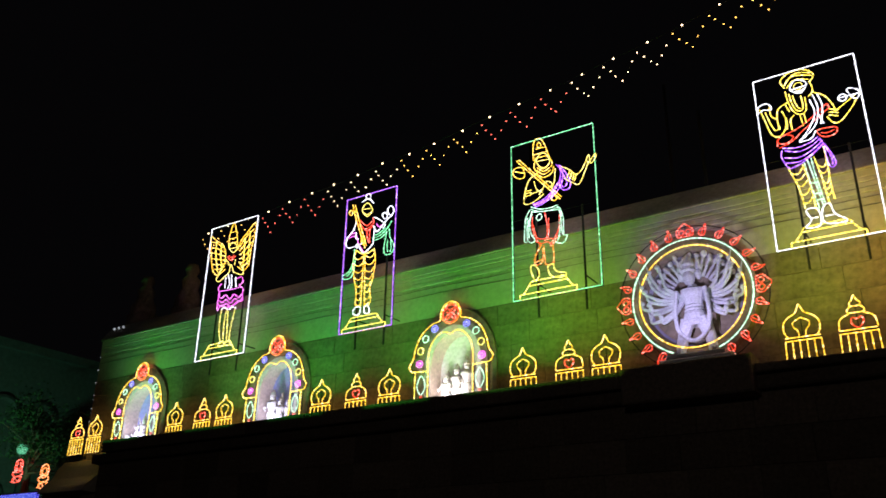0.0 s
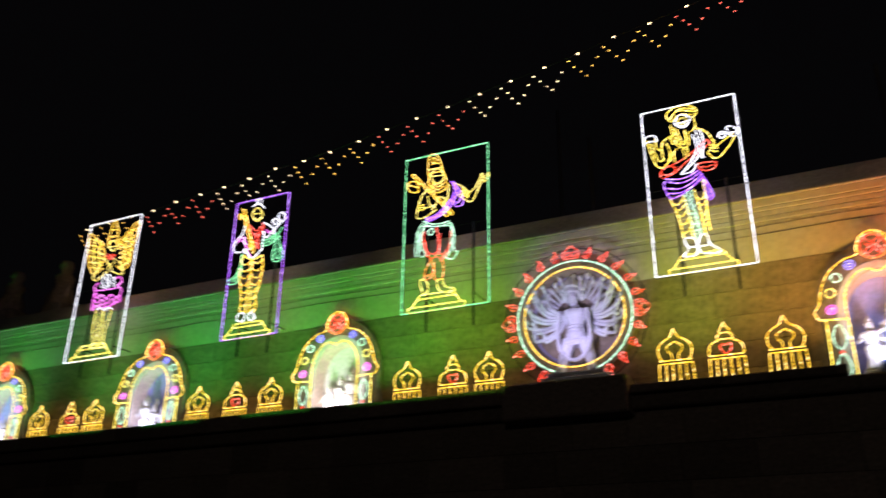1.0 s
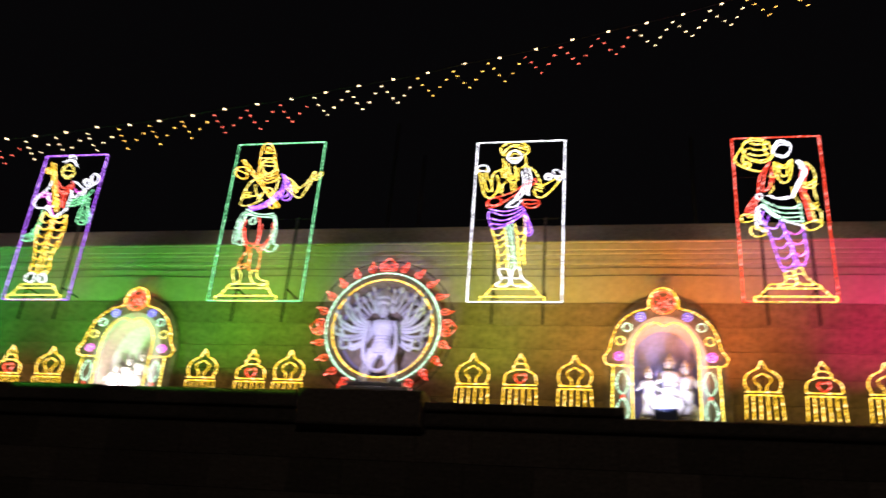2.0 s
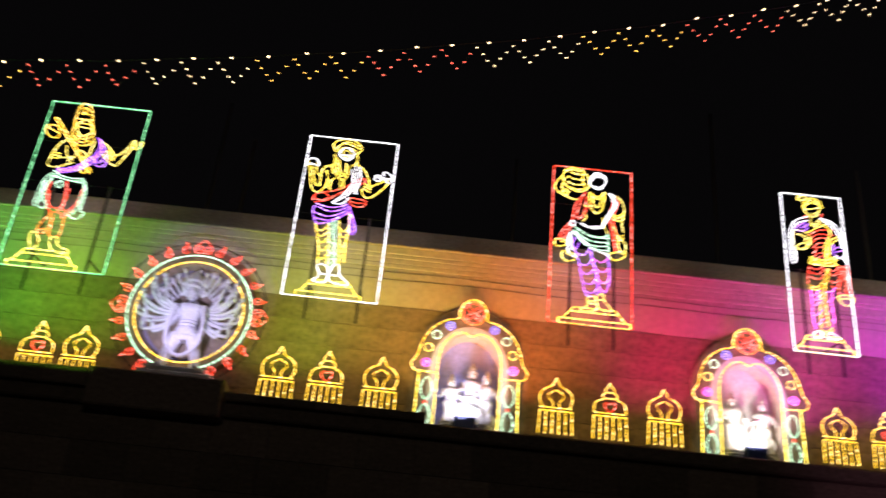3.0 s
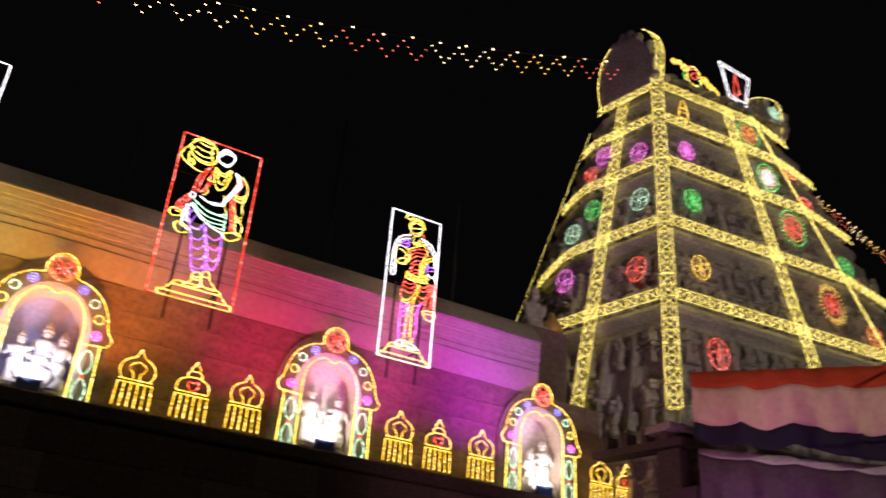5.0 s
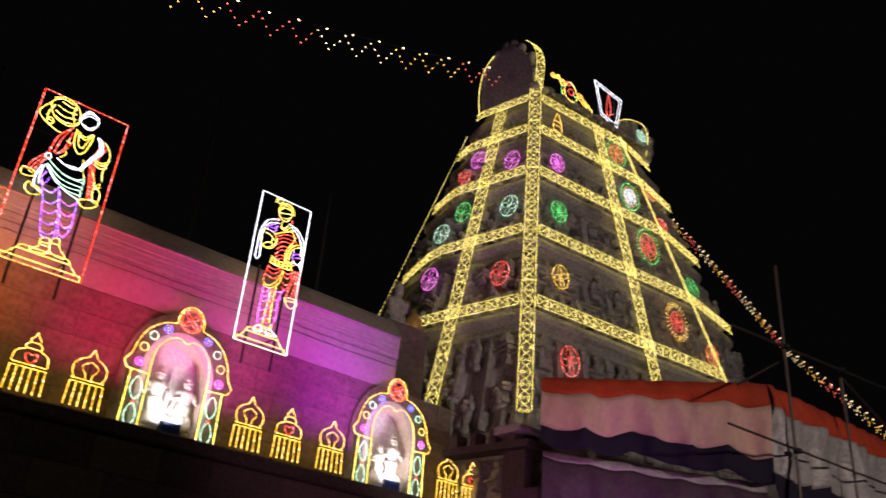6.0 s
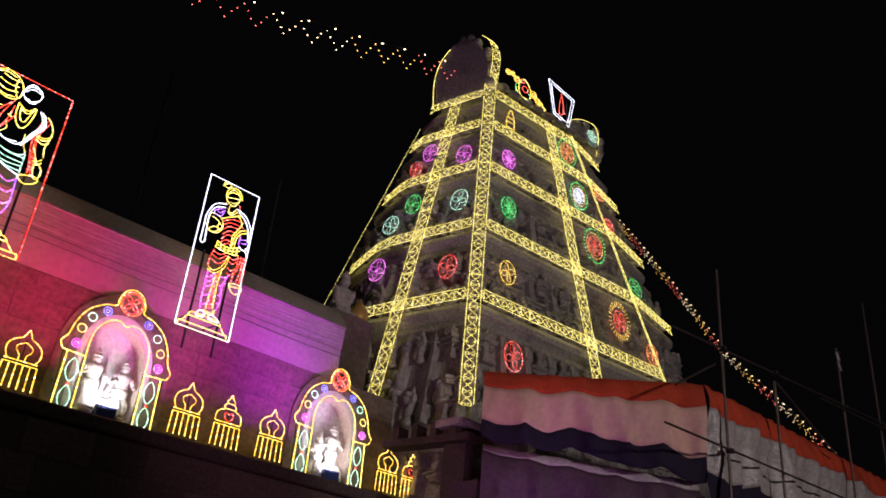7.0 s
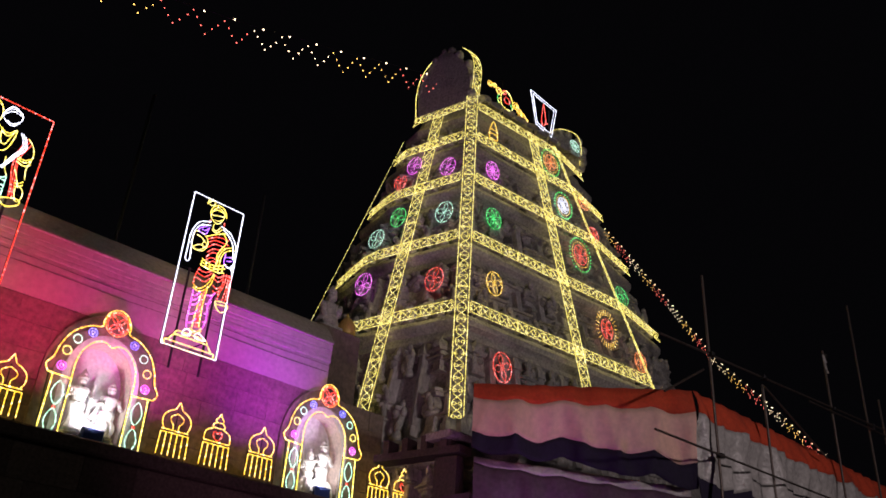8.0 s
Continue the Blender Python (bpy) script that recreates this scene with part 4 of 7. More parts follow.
p.rope("waistband", MINT, curve([(0.226, 0.55), (0.321, 0.523), (0.444, 0.514), (0.56, 0.522)], 4), curve([(0.234, 0.532), (0.376, 0.517), (0.551, 0.506)], 4), curve([(0.232, 0.564), (0.332, 0.537), (0.445, 0.528), (0.55, 0.535)], 4), curve([(0.343, 0.509), (0.291, 0.49), (0.323, 0.464), (0.359, 0.481)], 4, True))
p.rope("skirt_end", MINT, curve([(0.221, 0.546), (0.165, 0.493), (0.146, 0.352), (0.188, 0.354), (0.223, 0.335), (0.272, 0.348), (0.219, 0.402), (0.215, 0.474), (0.243, 0.53)], 4), curve([(0.189, 0.501), (0.179, 0.431), (0.183, 0.356)], 4), curve([(0.242, 0.518), (0.195, 0.453), (0.203, 0.368)], 4))
p.rope("skirt_end", MINT, curve([(0.545, 0.528), (0.579, 0.471), (0.586, 0.377), (0.604, 0.34), (0.649, 0.334), (0.603, 0.294), (0.534, 0.3), (0.501, 0.318)], 4), curve([(0.566, 0.521), (0.607, 0.444), (0.605, 0.351)], 4), curve([(0.563, 0.45), (0.562, 0.357), (0.536, 0.314)], 4))
p.rope("thigh_line", RED, curve([(0.25, 0.498), (0.242, 0.434), (0.28, 0.365), (0.305, 0.332)], 4), curve([(0.393, 0.509), (0.418, 0.434), (0.415, 0.353), (0.382, 0.331)], 4), curve([(0.439, 0.467), (0.437, 0.396), (0.423, 0.338)], 4), curve([(0.566, 0.473), (0.557, 0.392), (0.507, 0.341), (0.469, 0.311)], 4))
p.rope("fold", RED, curve([(0.255, 0.445), (0.285, 0.369), (0.347, 0.345), (0.415, 0.348)], 4), curve([(0.418, 0.334), (0.463, 0.337), (0.506, 0.325), (0.536, 0.344)], 4), curve([(0.279, 0.344), (0.344, 0.317), (0.408, 0.323), (0.468, 0.303), (0.518, 0.316)], 4), [(0.323, 0.329), (0.329, 0.303)], [(0.464, 0.309), (0.453, 0.287)])
p.rope("shank_line", ORANGE, curve([(0.348, 0.312), (0.286, 0.264), (0.259, 0.221), (0.284, 0.189), (0.352, 0.204)], 4), curve([(0.36, 0.29), (0.364, 0.232), (0.348, 0.204)], 4), curve([(0.37, 0.305), (0.378, 0.242), (0.386, 0.181)], 4), curve([(0.477, 0.298), (0.487, 0.228), (0.478, 0.182)], 4), curve([(0.382, 0.189), (0.434, 0.176), (0.483, 0.188)], 4), curve([(0.272, 0.208), (0.308, 0.216), (0.349, 0.222)], 4))
p.rope("base_loop", CREAM, curve([(0.239, 0.198), (0.211, 0.186), (0.226, 0.143), (0.263, 0.101), (0.31, 0.127), (0.296, 0.171)], 4, True), curve([(0.411, 0.172), (0.437, 0.117), (0.513, 0.095), (0.607, 0.092), (0.613, 0.113), (0.537, 0.124), (0.487, 0.145), (0.478, 0.178)], 4, True))

# turbaned form
p = Panel(-1.80, 1.69, 10.47, 7.14, WHITE, "rope-light panel with white border, red lute and purple waist cloth")
p.pedestal(0.14, 0.82)
p.rope("turban", YELLOW, curve([(0.304, 0.909), (0.271, 0.957), (0.342, 0.989), (0.479, 0.998), (0.582, 0.964), (0.595, 0.931), (0.545, 0.906)], 4), curve([(0.304, 0.923), (0.395, 0.97), (0.582, 0.941)], 4), curve([(0.324, 0.943), (0.428, 0.981), (0.57, 0.96)], 4), curve([(0.323, 0.905), (0.412, 0.944), (0.549, 0.923)], 4))
p.rope("top_fill", CREAM, oval(0.436, 0.9, 0.045, 0.022, 14), r=0.011)
p.rope("top_oval", WHITE, curve([(0.351, 0.893), (0.422, 0.942), (0.522, 0.904), (0.45, 0.855)], 4, True), [(0.366, 0.888), (0.517, 0.893)], curve([(0.394, 0.874), (0.447, 0.866), (0.498, 0.878)], 4))
p.rope("tassel", YELLOW, curve([(0.304, 0.892), (0.321, 0.814), (0.353, 0.759), (0.418, 0.729), (0.476, 0.746), (0.483, 0.825)], 4), curve([(0.335, 0.87), (0.365, 0.779), (0.421, 0.748), (0.454, 0.772), (0.446, 0.839)], 4), curve([(0.553, 0.909), (0.568, 0.847), (0.516, 0.822)], 4), curve([(0.368, 0.853), (0.396, 0.781), (0.43, 0.762)], 4))
p.rope("body_line", YELLOW, curve([(0.328, 0.823), (0.213, 0.796), (0.187, 0.74), (0.197, 0.671)], 4), curve([(0.357, 0.736), (0.311, 0.708), (0.318, 0.648)], 4), curve([(0.242, 0.779), (0.276, 0.719), (0.268, 0.663)], 4), [(0.41, 0.726), (0.428, 0.658)], [(0.45, 0.728), (0.459, 0.673)], [(0.286, 0.812), (0.316, 0.762)])
p.rope("side_loop", YELLOW, curve([(0.187, 0.738), (0.133, 0.764), (0.125, 0.825)], 4), curve([(0.028, 0.824), (0.066, 0.746), (0.112, 0.655), (0.188, 0.632), (0.259, 0.676), (0.272, 0.73)], 4), curve([(0.079, 0.798), (0.115, 0.722), (0.156, 0.671), (0.205, 0.688)], 4), curve([(0.566, 0.839), (0.669, 0.8), (0.738, 0.724), (0.732, 0.697), (0.858, 0.732), (0.941, 0.759)], 4), curve([(0.657, 0.678), (0.706, 0.634), (0.774, 0.632), (0.892, 0.692), (0.951, 0.738)], 4))
p.rope("side_band", YELLOW, [(0.685, 0.718), (0.777, 0.697)], [(0.677, 0.701), (0.768, 0.683)], [(0.673, 0.685), (0.76, 0.664)])
p.rope("end_loop", WHITE, curve([(0.011, 0.834), (0.009, 0.801), (0.069, 0.813), (0.142, 0.802), (0.13, 0.837), (0.075, 0.849)], 4, True), curve([(0.784, 0.759), (0.82, 0.784), (0.869, 0.765), (0.833, 0.739)], 4, True), curve([(0.874, 0.8), (0.924, 0.803), (0.992, 0.77), (0.938, 0.734)], 4, True), [(0.789, 0.765), (0.985, 0.764)])
p.rope("white_sash", WHITE, curve([(0.556, 0.827), (0.587, 0.74), (0.536, 0.644), (0.386, 0.581)], 4), curve([(0.603, 0.822), (0.632, 0.743), (0.59, 0.645)], 4), curve([(0.522, 0.803), (0.551, 0.711), (0.461, 0.626), (0.365, 0.577)], 4), [(0.578, 0.713), (0.618, 0.642)], curve([(0.366, 0.572), (0.478, 0.575), (0.532, 0.617)], 4))
p.rope("lute", RED, curve([(0.149, 0.576), (0.177, 0.625), (0.298, 0.641), (0.446, 0.672), (0.674, 0.754)], 4), curve([(0.162, 0.566), (0.294, 0.586), (0.414, 0.633), (0.692, 0.726)], 4), curve([(0.149, 0.602), (0.224, 0.634), (0.317, 0.613), (0.242, 0.582)], 4, True), curve([(0.542, 0.613), (0.592, 0.569), (0.704, 0.569), (0.729, 0.604), (0.668, 0.613)], 4, True), curve([(0.575, 0.594), (0.64, 0.586), (0.705, 0.595)], 4), [(0.674, 0.754), (0.692, 0.726)])
p.rope("waist_cloth", VIOLET, curve([(0.187, 0.547), (0.172, 0.513), (0.222, 0.442), (0.279, 0.438), (0.403, 0.464), (0.586, 0.53)], 4), curve([(0.21, 0.544), (0.34, 0.519), (0.469, 0.534), (0.561, 0.567)], 4), curve([(0.197, 0.504), (0.329, 0.486), (0.456, 0.507), (0.58, 0.55)], 4), curve([(0.205, 0.471), (0.337, 0.462), (0.462, 0.488), (0.58, 0.535)], 4), curve([(0.191, 0.561), (0.331, 0.544), (0.462, 0.555), (0.544, 0.579)], 4))
p.rope("waist_end", VIOLET, curve([(0.548, 0.566), (0.616, 0.494), (0.663, 0.42), (0.64, 0.391), (0.601, 0.401), (0.581, 0.504)], 4), curve([(0.574, 0.542), (0.632, 0.444), (0.631, 0.403)], 4))
p.rope("robe_line", YELLOW, curve([(0.222, 0.434), (0.289, 0.32), (0.32, 0.196)], 4), curve([(0.357, 0.443), (0.397, 0.327), (0.417, 0.179)], 4), curve([(0.472, 0.471), (0.517, 0.335), (0.544, 0.187)], 4), curve([(0.577, 0.517), (0.587, 0.39), (0.581, 0.327), (0.596, 0.215)], 4))
p.rope("fold", YELLOW, curve([(0.242, 0.405), (0.303, 0.394), (0.354, 0.425)], 4), curve([(0.263, 0.368), (0.319, 0.362), (0.366, 0.39)], 4), curve([(0.278, 0.327), (0.332, 0.323), (0.38, 0.351)], 4), curve([(0.295, 0.278), (0.349, 0.274), (0.391, 0.304)], 4), curve([(0.311, 0.228), (0.362, 0.226), (0.4, 0.253)], 4))
p.rope("fold", YELLOW, curve([(0.488, 0.421), (0.549, 0.4), (0.588, 0.443)], 4), curve([(0.496, 0.384), (0.547, 0.365), (0.59, 0.395)], 4), curve([(0.512, 0.323), (0.557, 0.307), (0.581, 0.34)], 4), curve([(0.526, 0.257), (0.56, 0.244), (0.588, 0.266)], 4), curve([(0.514, 0.29), (0.554, 0.276), (0.585, 0.303)], 4))
p.rope("centre_pleat", MINT, curve([(0.376, 0.452), (0.405, 0.315), (0.447, 0.181)], 4), curve([(0.408, 0.464), (0.452, 0.319), (0.489, 0.183)], 4), curve([(0.446, 0.469), (0.458, 0.381), (0.506, 0.199)], 4), [(0.405, 0.328), (0.472, 0.325)], [(0.422, 0.267), (0.483, 0.266)], [(0.434, 0.231), (0.491, 0.23)])
p.rope("base_loop", WHITE, curve([(0.318, 0.189), (0.357, 0.129), (0.291, 0.095), (0.433, 0.095), (0.429, 0.182)], 4, True), curve([(0.476, 0.185), (0.474, 0.101), (0.68, 0.09), (0.573, 0.141), (0.545, 0.199)], 4, True), [(0.353, 0.14), (0.423, 0.138)], [(0.483, 0.137), (0.562, 0.135)])

# form with a drum
p = Panel(2.83, 1.50, 10.38, 7.16, RED, "rope-light panel with red border, gold drum, red shawl and violet trousers")
p.pedestal(0.12, 0.98)
p.rope("drum", YELLOW, curve([(0.117, 0.945), (0.225, 0.997), (0.374, 0.982), (0.45, 0.933), (0.447, 0.868), (0.337, 0.837), (0.187, 0.859), (0.122, 0.909)], 4, True), curve([(0.125, 0.959), (0.232, 0.984), (0.353, 0.973)], 4), curve([(0.379, 0.973), (0.371, 0.919), (0.42, 0.861)], 4))
p.rope("drum_band", YELLOW, curve([(0.182, 0.935), (0.29, 0.919), (0.408, 0.926)], 4), curve([(0.176, 0.899), (0.284, 0.881), (0.413, 0.894)], 4), curve([(0.182, 0.868), (0.29, 0.85), (0.401, 0.86)], 4), curve([(0.21, 0.967), (0.297, 0.956), (0.397, 0.956)], 4))
p.rope("side_loop", YELLOW, curve([(0.119, 0.943), (0.015, 0.86), (0.098, 0.814), (0.261, 0.782), (0.314, 0.784)], 4), curve([(0.158, 0.933), (0.111, 0.872), (0.12, 0.837)], 4), curve([(0.12, 0.818), (0.144, 0.847), (0.192, 0.831), (0.167, 0.802)], 4, True), [(0.12, 0.968), (0.236, 1.005)], [(0.114, 0.829), (0.204, 0.826)])
p.rope("top_oval", WHITE, curve([(0.465, 0.904), (0.54, 0.98), (0.674, 0.941), (0.597, 0.865)], 4, True), curve([(0.472, 0.93), (0.546, 0.968), (0.66, 0.958)], 4), curve([(0.479, 0.916), (0.554, 0.952), (0.662, 0.944)], 4), curve([(0.521, 0.884), (0.591, 0.876), (0.65, 0.904)], 4))
p.rope("necklace", YELLOW, curve([(0.465, 0.842), (0.475, 0.753), (0.55, 0.702), (0.618, 0.728), (0.657, 0.805), (0.66, 0.851)], 4), curve([(0.501, 0.831), (0.521, 0.761), (0.58, 0.744), (0.631, 0.826)], 4), curve([(0.478, 0.837), (0.571, 0.813), (0.65, 0.851)], 4), curve([(0.496, 0.82), (0.579, 0.797), (0.646, 0.838)], 4))
p.rope("red_shawl", RED, curve([(0.42, 0.841), (0.298, 0.759), (0.261, 0.669), (0.251, 0.642)], 4), curve([(0.434, 0.814), (0.4, 0.704), (0.334, 0.65)], 4), curve([(0.403, 0.826), (0.336, 0.742), (0.305, 0.65)], 4), curve([(0.473, 0.767), (0.417, 0.7), (0.368, 0.661)], 4), curve([(0.214, 0.622), (0.117, 0.553), (0.093, 0.501)], 4), curve([(0.264, 0.618), (0.185, 0.54), (0.159, 0.499)], 4), curve([(0.239, 0.619), (0.153, 0.547), (0.127, 0.499)], 4))
p.rope("body_line", CREAM, [(0.391, 0.751), (0.446, 0.741)], curve([(0.4, 0.704), (0.432, 0.671), (0.379, 0.639)], 4), curve([(0.636, 0.682), (0.654, 0.625), (0.703, 0.578)], 4))
p.rope("side_band", YELLOW, curve([(0.059, 0.511), (0.195, 0.503), (0.173, 0.474), (0.055, 0.467)], 4, True), curve([(0.158, 0.44), (0.14, 0.396), (0.211, 0.376), (0.302, 0.391), (0.296, 0.419)], 4, True), [(0.118, 0.498), (0.173, 0.492)], [(0.183, 0.428), (0.266, 0.413)])
p.rope("white_sash", WHITE, curve([(0.708, 0.849), (0.769, 0.777), (0.688, 0.691), (0.602, 0.61), (0.464, 0.607), (0.37, 0.628)], 4), curve([(0.765, 0.839), (0.813, 0.772), (0.735, 0.698), (0.628, 0.607)], 4), curve([(0.735, 0.846), (0.793, 0.781), (0.713, 0.692), (0.622, 0.611)], 4), curve([(0.354, 0.63), (0.448, 0.61), (0.582, 0.619)], 4))
p.rope("red_side", RED, curve([(0.795, 0.831), (0.738, 0.735), (0.729, 0.649), (0.769, 0.548), (0.794, 0.467)], 4), curve([(0.85, 0.803), (0.774, 0.693), (0.805, 0.577), (0.822, 0.471)], 4), curve([(0.822, 0.818), (0.758, 0.714), (0.77, 0.607), (0.801, 0.482)], 4))
p.rope("side_loop", CREAM, curve([(0.803, 0.835), (0.88, 0.796), (0.909, 0.736), (0.877, 0.66), (0.9, 0.592)], 4), curve([(0.758, 0.642), (0.819, 0.579), (0.845, 0.547)], 4), curve([(0.849, 0.55), (0.921, 0.523), (0.917, 0.473), (0.875, 0.455), (0.833, 0.51)], 4, True))
p.rope("side_band", YELLOW, curve([(0.752, 0.696), (0.838, 0.688), (0.906, 0.714)], 4), curve([(0.759, 0.68), (0.843, 0.667), (0.909, 0.692)], 4), curve([(0.751, 0.708), (0.836, 0.702), (0.907, 0.729)], 4), curve([(0.802, 0.553), (0.849, 0.56), (0.895, 0.581)], 4), curve([(0.815, 0.536), (0.867, 0.544), (0.899, 0.563)], 4), curve([(0.714, 0.446), (0.892, 0.472), (0.92, 0.445), (0.82, 0.413), (0.753, 0.417)], 4, True))
p.rope("waist_knot", WHITE, curve([(0.226, 0.616), (0.252, 0.641), (0.297, 0.628), (0.271, 0.604)], 4, True), curve([(0.264, 0.571), (0.371, 0.523), (0.52, 0.469), (0.706, 0.442)], 4), curve([(0.232, 0.559), (0.205, 0.497), (0.217, 0.43), (0.303, 0.407)], 4), curve([(0.254, 0.563), (0.243, 0.503), (0.257, 0.448)], 4))
p.rope("waist_scarf", MINT, curve([(0.282, 0.602), (0.45, 0.558), (0.627, 0.55), (0.708, 0.574)], 4), curve([(0.284, 0.579), (0.399, 0.515), (0.534, 0.489), (0.704, 0.496)], 4), curve([(0.312, 0.59), (0.505, 0.548), (0.714, 0.547)], 4), curve([(0.302, 0.572), (0.469, 0.521), (0.708, 0.517)], 4), curve([(0.281, 0.567), (0.396, 0.503), (0.559, 0.47), (0.708, 0.468)], 4), [(0.708, 0.574), (0.714, 0.455)])
p.rope("robe_line", VIOLET, curve([(0.229, 0.547), (0.312, 0.433), (0.354, 0.371), (0.387, 0.286), (0.444, 0.183), (0.518, 0.175)], 4), curve([(0.47, 0.473), (0.558, 0.31), (0.585, 0.202), (0.571, 0.182)], 4), curve([(0.492, 0.457), (0.576, 0.312), (0.62, 0.199)], 4), curve([(0.706, 0.442), (0.721, 0.343), (0.722, 0.264), (0.672, 0.2)], 4))
p.rope("fold", VIOLET, curve([(0.224, 0.512), (0.266, 0.495), (0.298, 0.534)], 4), curve([(0.259, 0.471), (0.31, 0.456), (0.354, 0.508)], 4), curve([(0.312, 0.433), (0.411, 0.423), (0.457, 0.459)], 4), curve([(0.356, 0.369), (0.445, 0.362), (0.508, 0.398)], 4), curve([(0.376, 0.316), (0.468, 0.308), (0.536, 0.343)], 4), curve([(0.407, 0.253), (0.495, 0.247), (0.563, 0.281)], 4), curve([(0.434, 0.202), (0.519, 0.193), (0.579, 0.223)], 4))
p.rope("fold", MAGENTA, curve([(0.521, 0.411), (0.625, 0.387), (0.704, 0.417)], 4), curve([(0.554, 0.345), (0.651, 0.327), (0.713, 0.358)], 4), curve([(0.587, 0.282), (0.665, 0.261), (0.724, 0.289)], 4), curve([(0.61, 0.227), (0.669, 0.206), (0.703, 0.235)], 4))
p.rope("base_loop", CREAM, curve([(0.464, 0.162), (0.464, 0.118), (0.377, 0.082), (0.57, 0.095), (0.552, 0.173)], 4, True), curve([(0.575, 0.176), (0.602, 0.105), (0.772, 0.098), (0.675, 0.147), (0.652, 0.193)], 4, True), [(0.464, 0.144), (0.565, 0.149)], [(0.584, 0.157), (0.673, 0.16)], [(0.467, 0.13), (0.569, 0.132)])

# robed form with a red wrap
p = Panel(7.05, 1.15, 10.32, 7.10, WHITE, "rope-light panel with white border, red wrapped robe and yellow belt")
p.pedestal(0.04, 0.94)
p.rope("topknot", CREAM, curve([(0.299, 0.966), (0.354, 0.994), (0.429, 0.988), (0.374, 0.96)], 4, True), curve([(0.277, 0.958), (0.294, 0.998), (0.338, 0.982)], 4), [(0.286, 0.994), (0.38, 1)])
p.rope("top_oval", CREAM, curve([(0.383, 0.888), (0.48, 0.966), (0.646, 0.932), (0.547, 0.854)], 4, True), [(0.396, 0.898), (0.641, 0.921)], curve([(0.463, 0.875), (0.539, 0.874), (0.618, 0.895)], 4))
p.rope("wrap_edge", YELLOW, curve([(0.363, 0.903), (0.393, 0.954), (0.513, 0.982), (0.639, 0.963), (0.687, 0.915)], 4), curve([(0.374, 0.91), (0.473, 0.946), (0.642, 0.945)], 4))
p.rope("earring", RED, [(0.394, 0.863), (0.38, 0.837)], [(0.664, 0.881), (0.67, 0.858)])
p.rope("neck_line", CREAM, curve([(0.479, 0.848), (0.47, 0.812), (0.542, 0.805), (0.61, 0.843)], 4), curve([(0.452, 0.804), (0.544, 0.79), (0.648, 0.831)], 4))
p.rope("white_shawl", WHITE, curve([(0.417, 0.851), (0.213, 0.82), (0.123, 0.765), (0.087, 0.701), (0.089, 0.612), (0.086, 0.549), (0.123, 0.536), (0.164, 0.548), (0.162, 0.586), (0.141, 0.671), (0.154, 0.75), (0.246, 0.803), (0.418, 0.825)], 4), [(0.08, 0.661), (0.14, 0.668)])
p.rope("white_shawl", WHITE, curve([(0.606, 0.85), (0.81, 0.83), (0.945, 0.772), (0.993, 0.723), (1.001, 0.567)], 4), curve([(0.669, 0.834), (0.831, 0.794), (0.931, 0.73), (0.953, 0.664)], 4), curve([(0.934, 0.604), (0.986, 0.581), (1.011, 0.564)], 4))
p.rope("violet_sleeve", VIOLET, curve([(0.255, 0.788), (0.207, 0.759), (0.343, 0.752), (0.388, 0.775), (0.404, 0.809)], 4), curve([(0.277, 0.776), (0.35, 0.777), (0.382, 0.798)], 4), curve([(0.246, 0.778), (0.3, 0.798), (0.368, 0.809)], 4))
p.rope("pot", CREAM, curve([(0.153, 0.74), (0.26, 0.755), (0.38, 0.74), (0.435, 0.697), (0.379, 0.644), (0.243, 0.629), (0.151, 0.65)], 4, True), curve([(0.181, 0.637), (0.269, 0.67), (0.379, 0.668), (0.29, 0.635)], 4, True), curve([(0.196, 0.729), (0.31, 0.721), (0.384, 0.697)], 4), curve([(0.333, 0.678), (0.363, 0.706), (0.42, 0.692), (0.389, 0.664)], 4, True))
p.rope("wrap_edge", YELLOW, curve([(0.366, 0.738), (0.536, 0.778), (0.748, 0.818)], 4), curve([(0.665, 0.815), (0.779, 0.759), (0.651, 0.66), (0.673, 0.573)], 4), curve([(0.927, 0.742), (0.772, 0.712), (0.687, 0.65), (0.674, 0.584)], 4), curve([(0.955, 0.728), (0.796, 0.696), (0.728, 0.644), (0.725, 0.585)], 4))
p.rope("red_wrap", RED, curve([(0.417, 0.728), (0.58, 0.767), (0.817, 0.778)], 4), curve([(0.443, 0.709), (0.576, 0.742), (0.83, 0.743)], 4), curve([(0.448, 0.676), (0.573, 0.716), (0.806, 0.718)], 4), curve([(0.453, 0.643), (0.569, 0.684), (0.727, 0.685)], 4), curve([(0.451, 0.609), (0.556, 0.656), (0.677, 0.654)], 4), curve([(0.444, 0.585), (0.542, 0.618), (0.661, 0.618)], 4), curve([(0.508, 0.577), (0.589, 0.602), (0.668, 0.593)], 4))
p.rope("violet_cuff", VIOLET, curve([(0.803, 0.684), (0.8, 0.618), (0.875, 0.601)], 4), [(0.811, 0.659), (0.925, 0.673)], [(0.839, 0.637), (0.953, 0.651)])
p.rope("side_loop", WHITE, curve([(0.959, 0.707), (0.994, 0.647), (0.942, 0.604)], 4), curve([(0.804, 0.619), (0.878, 0.596), (0.955, 0.607)], 4))
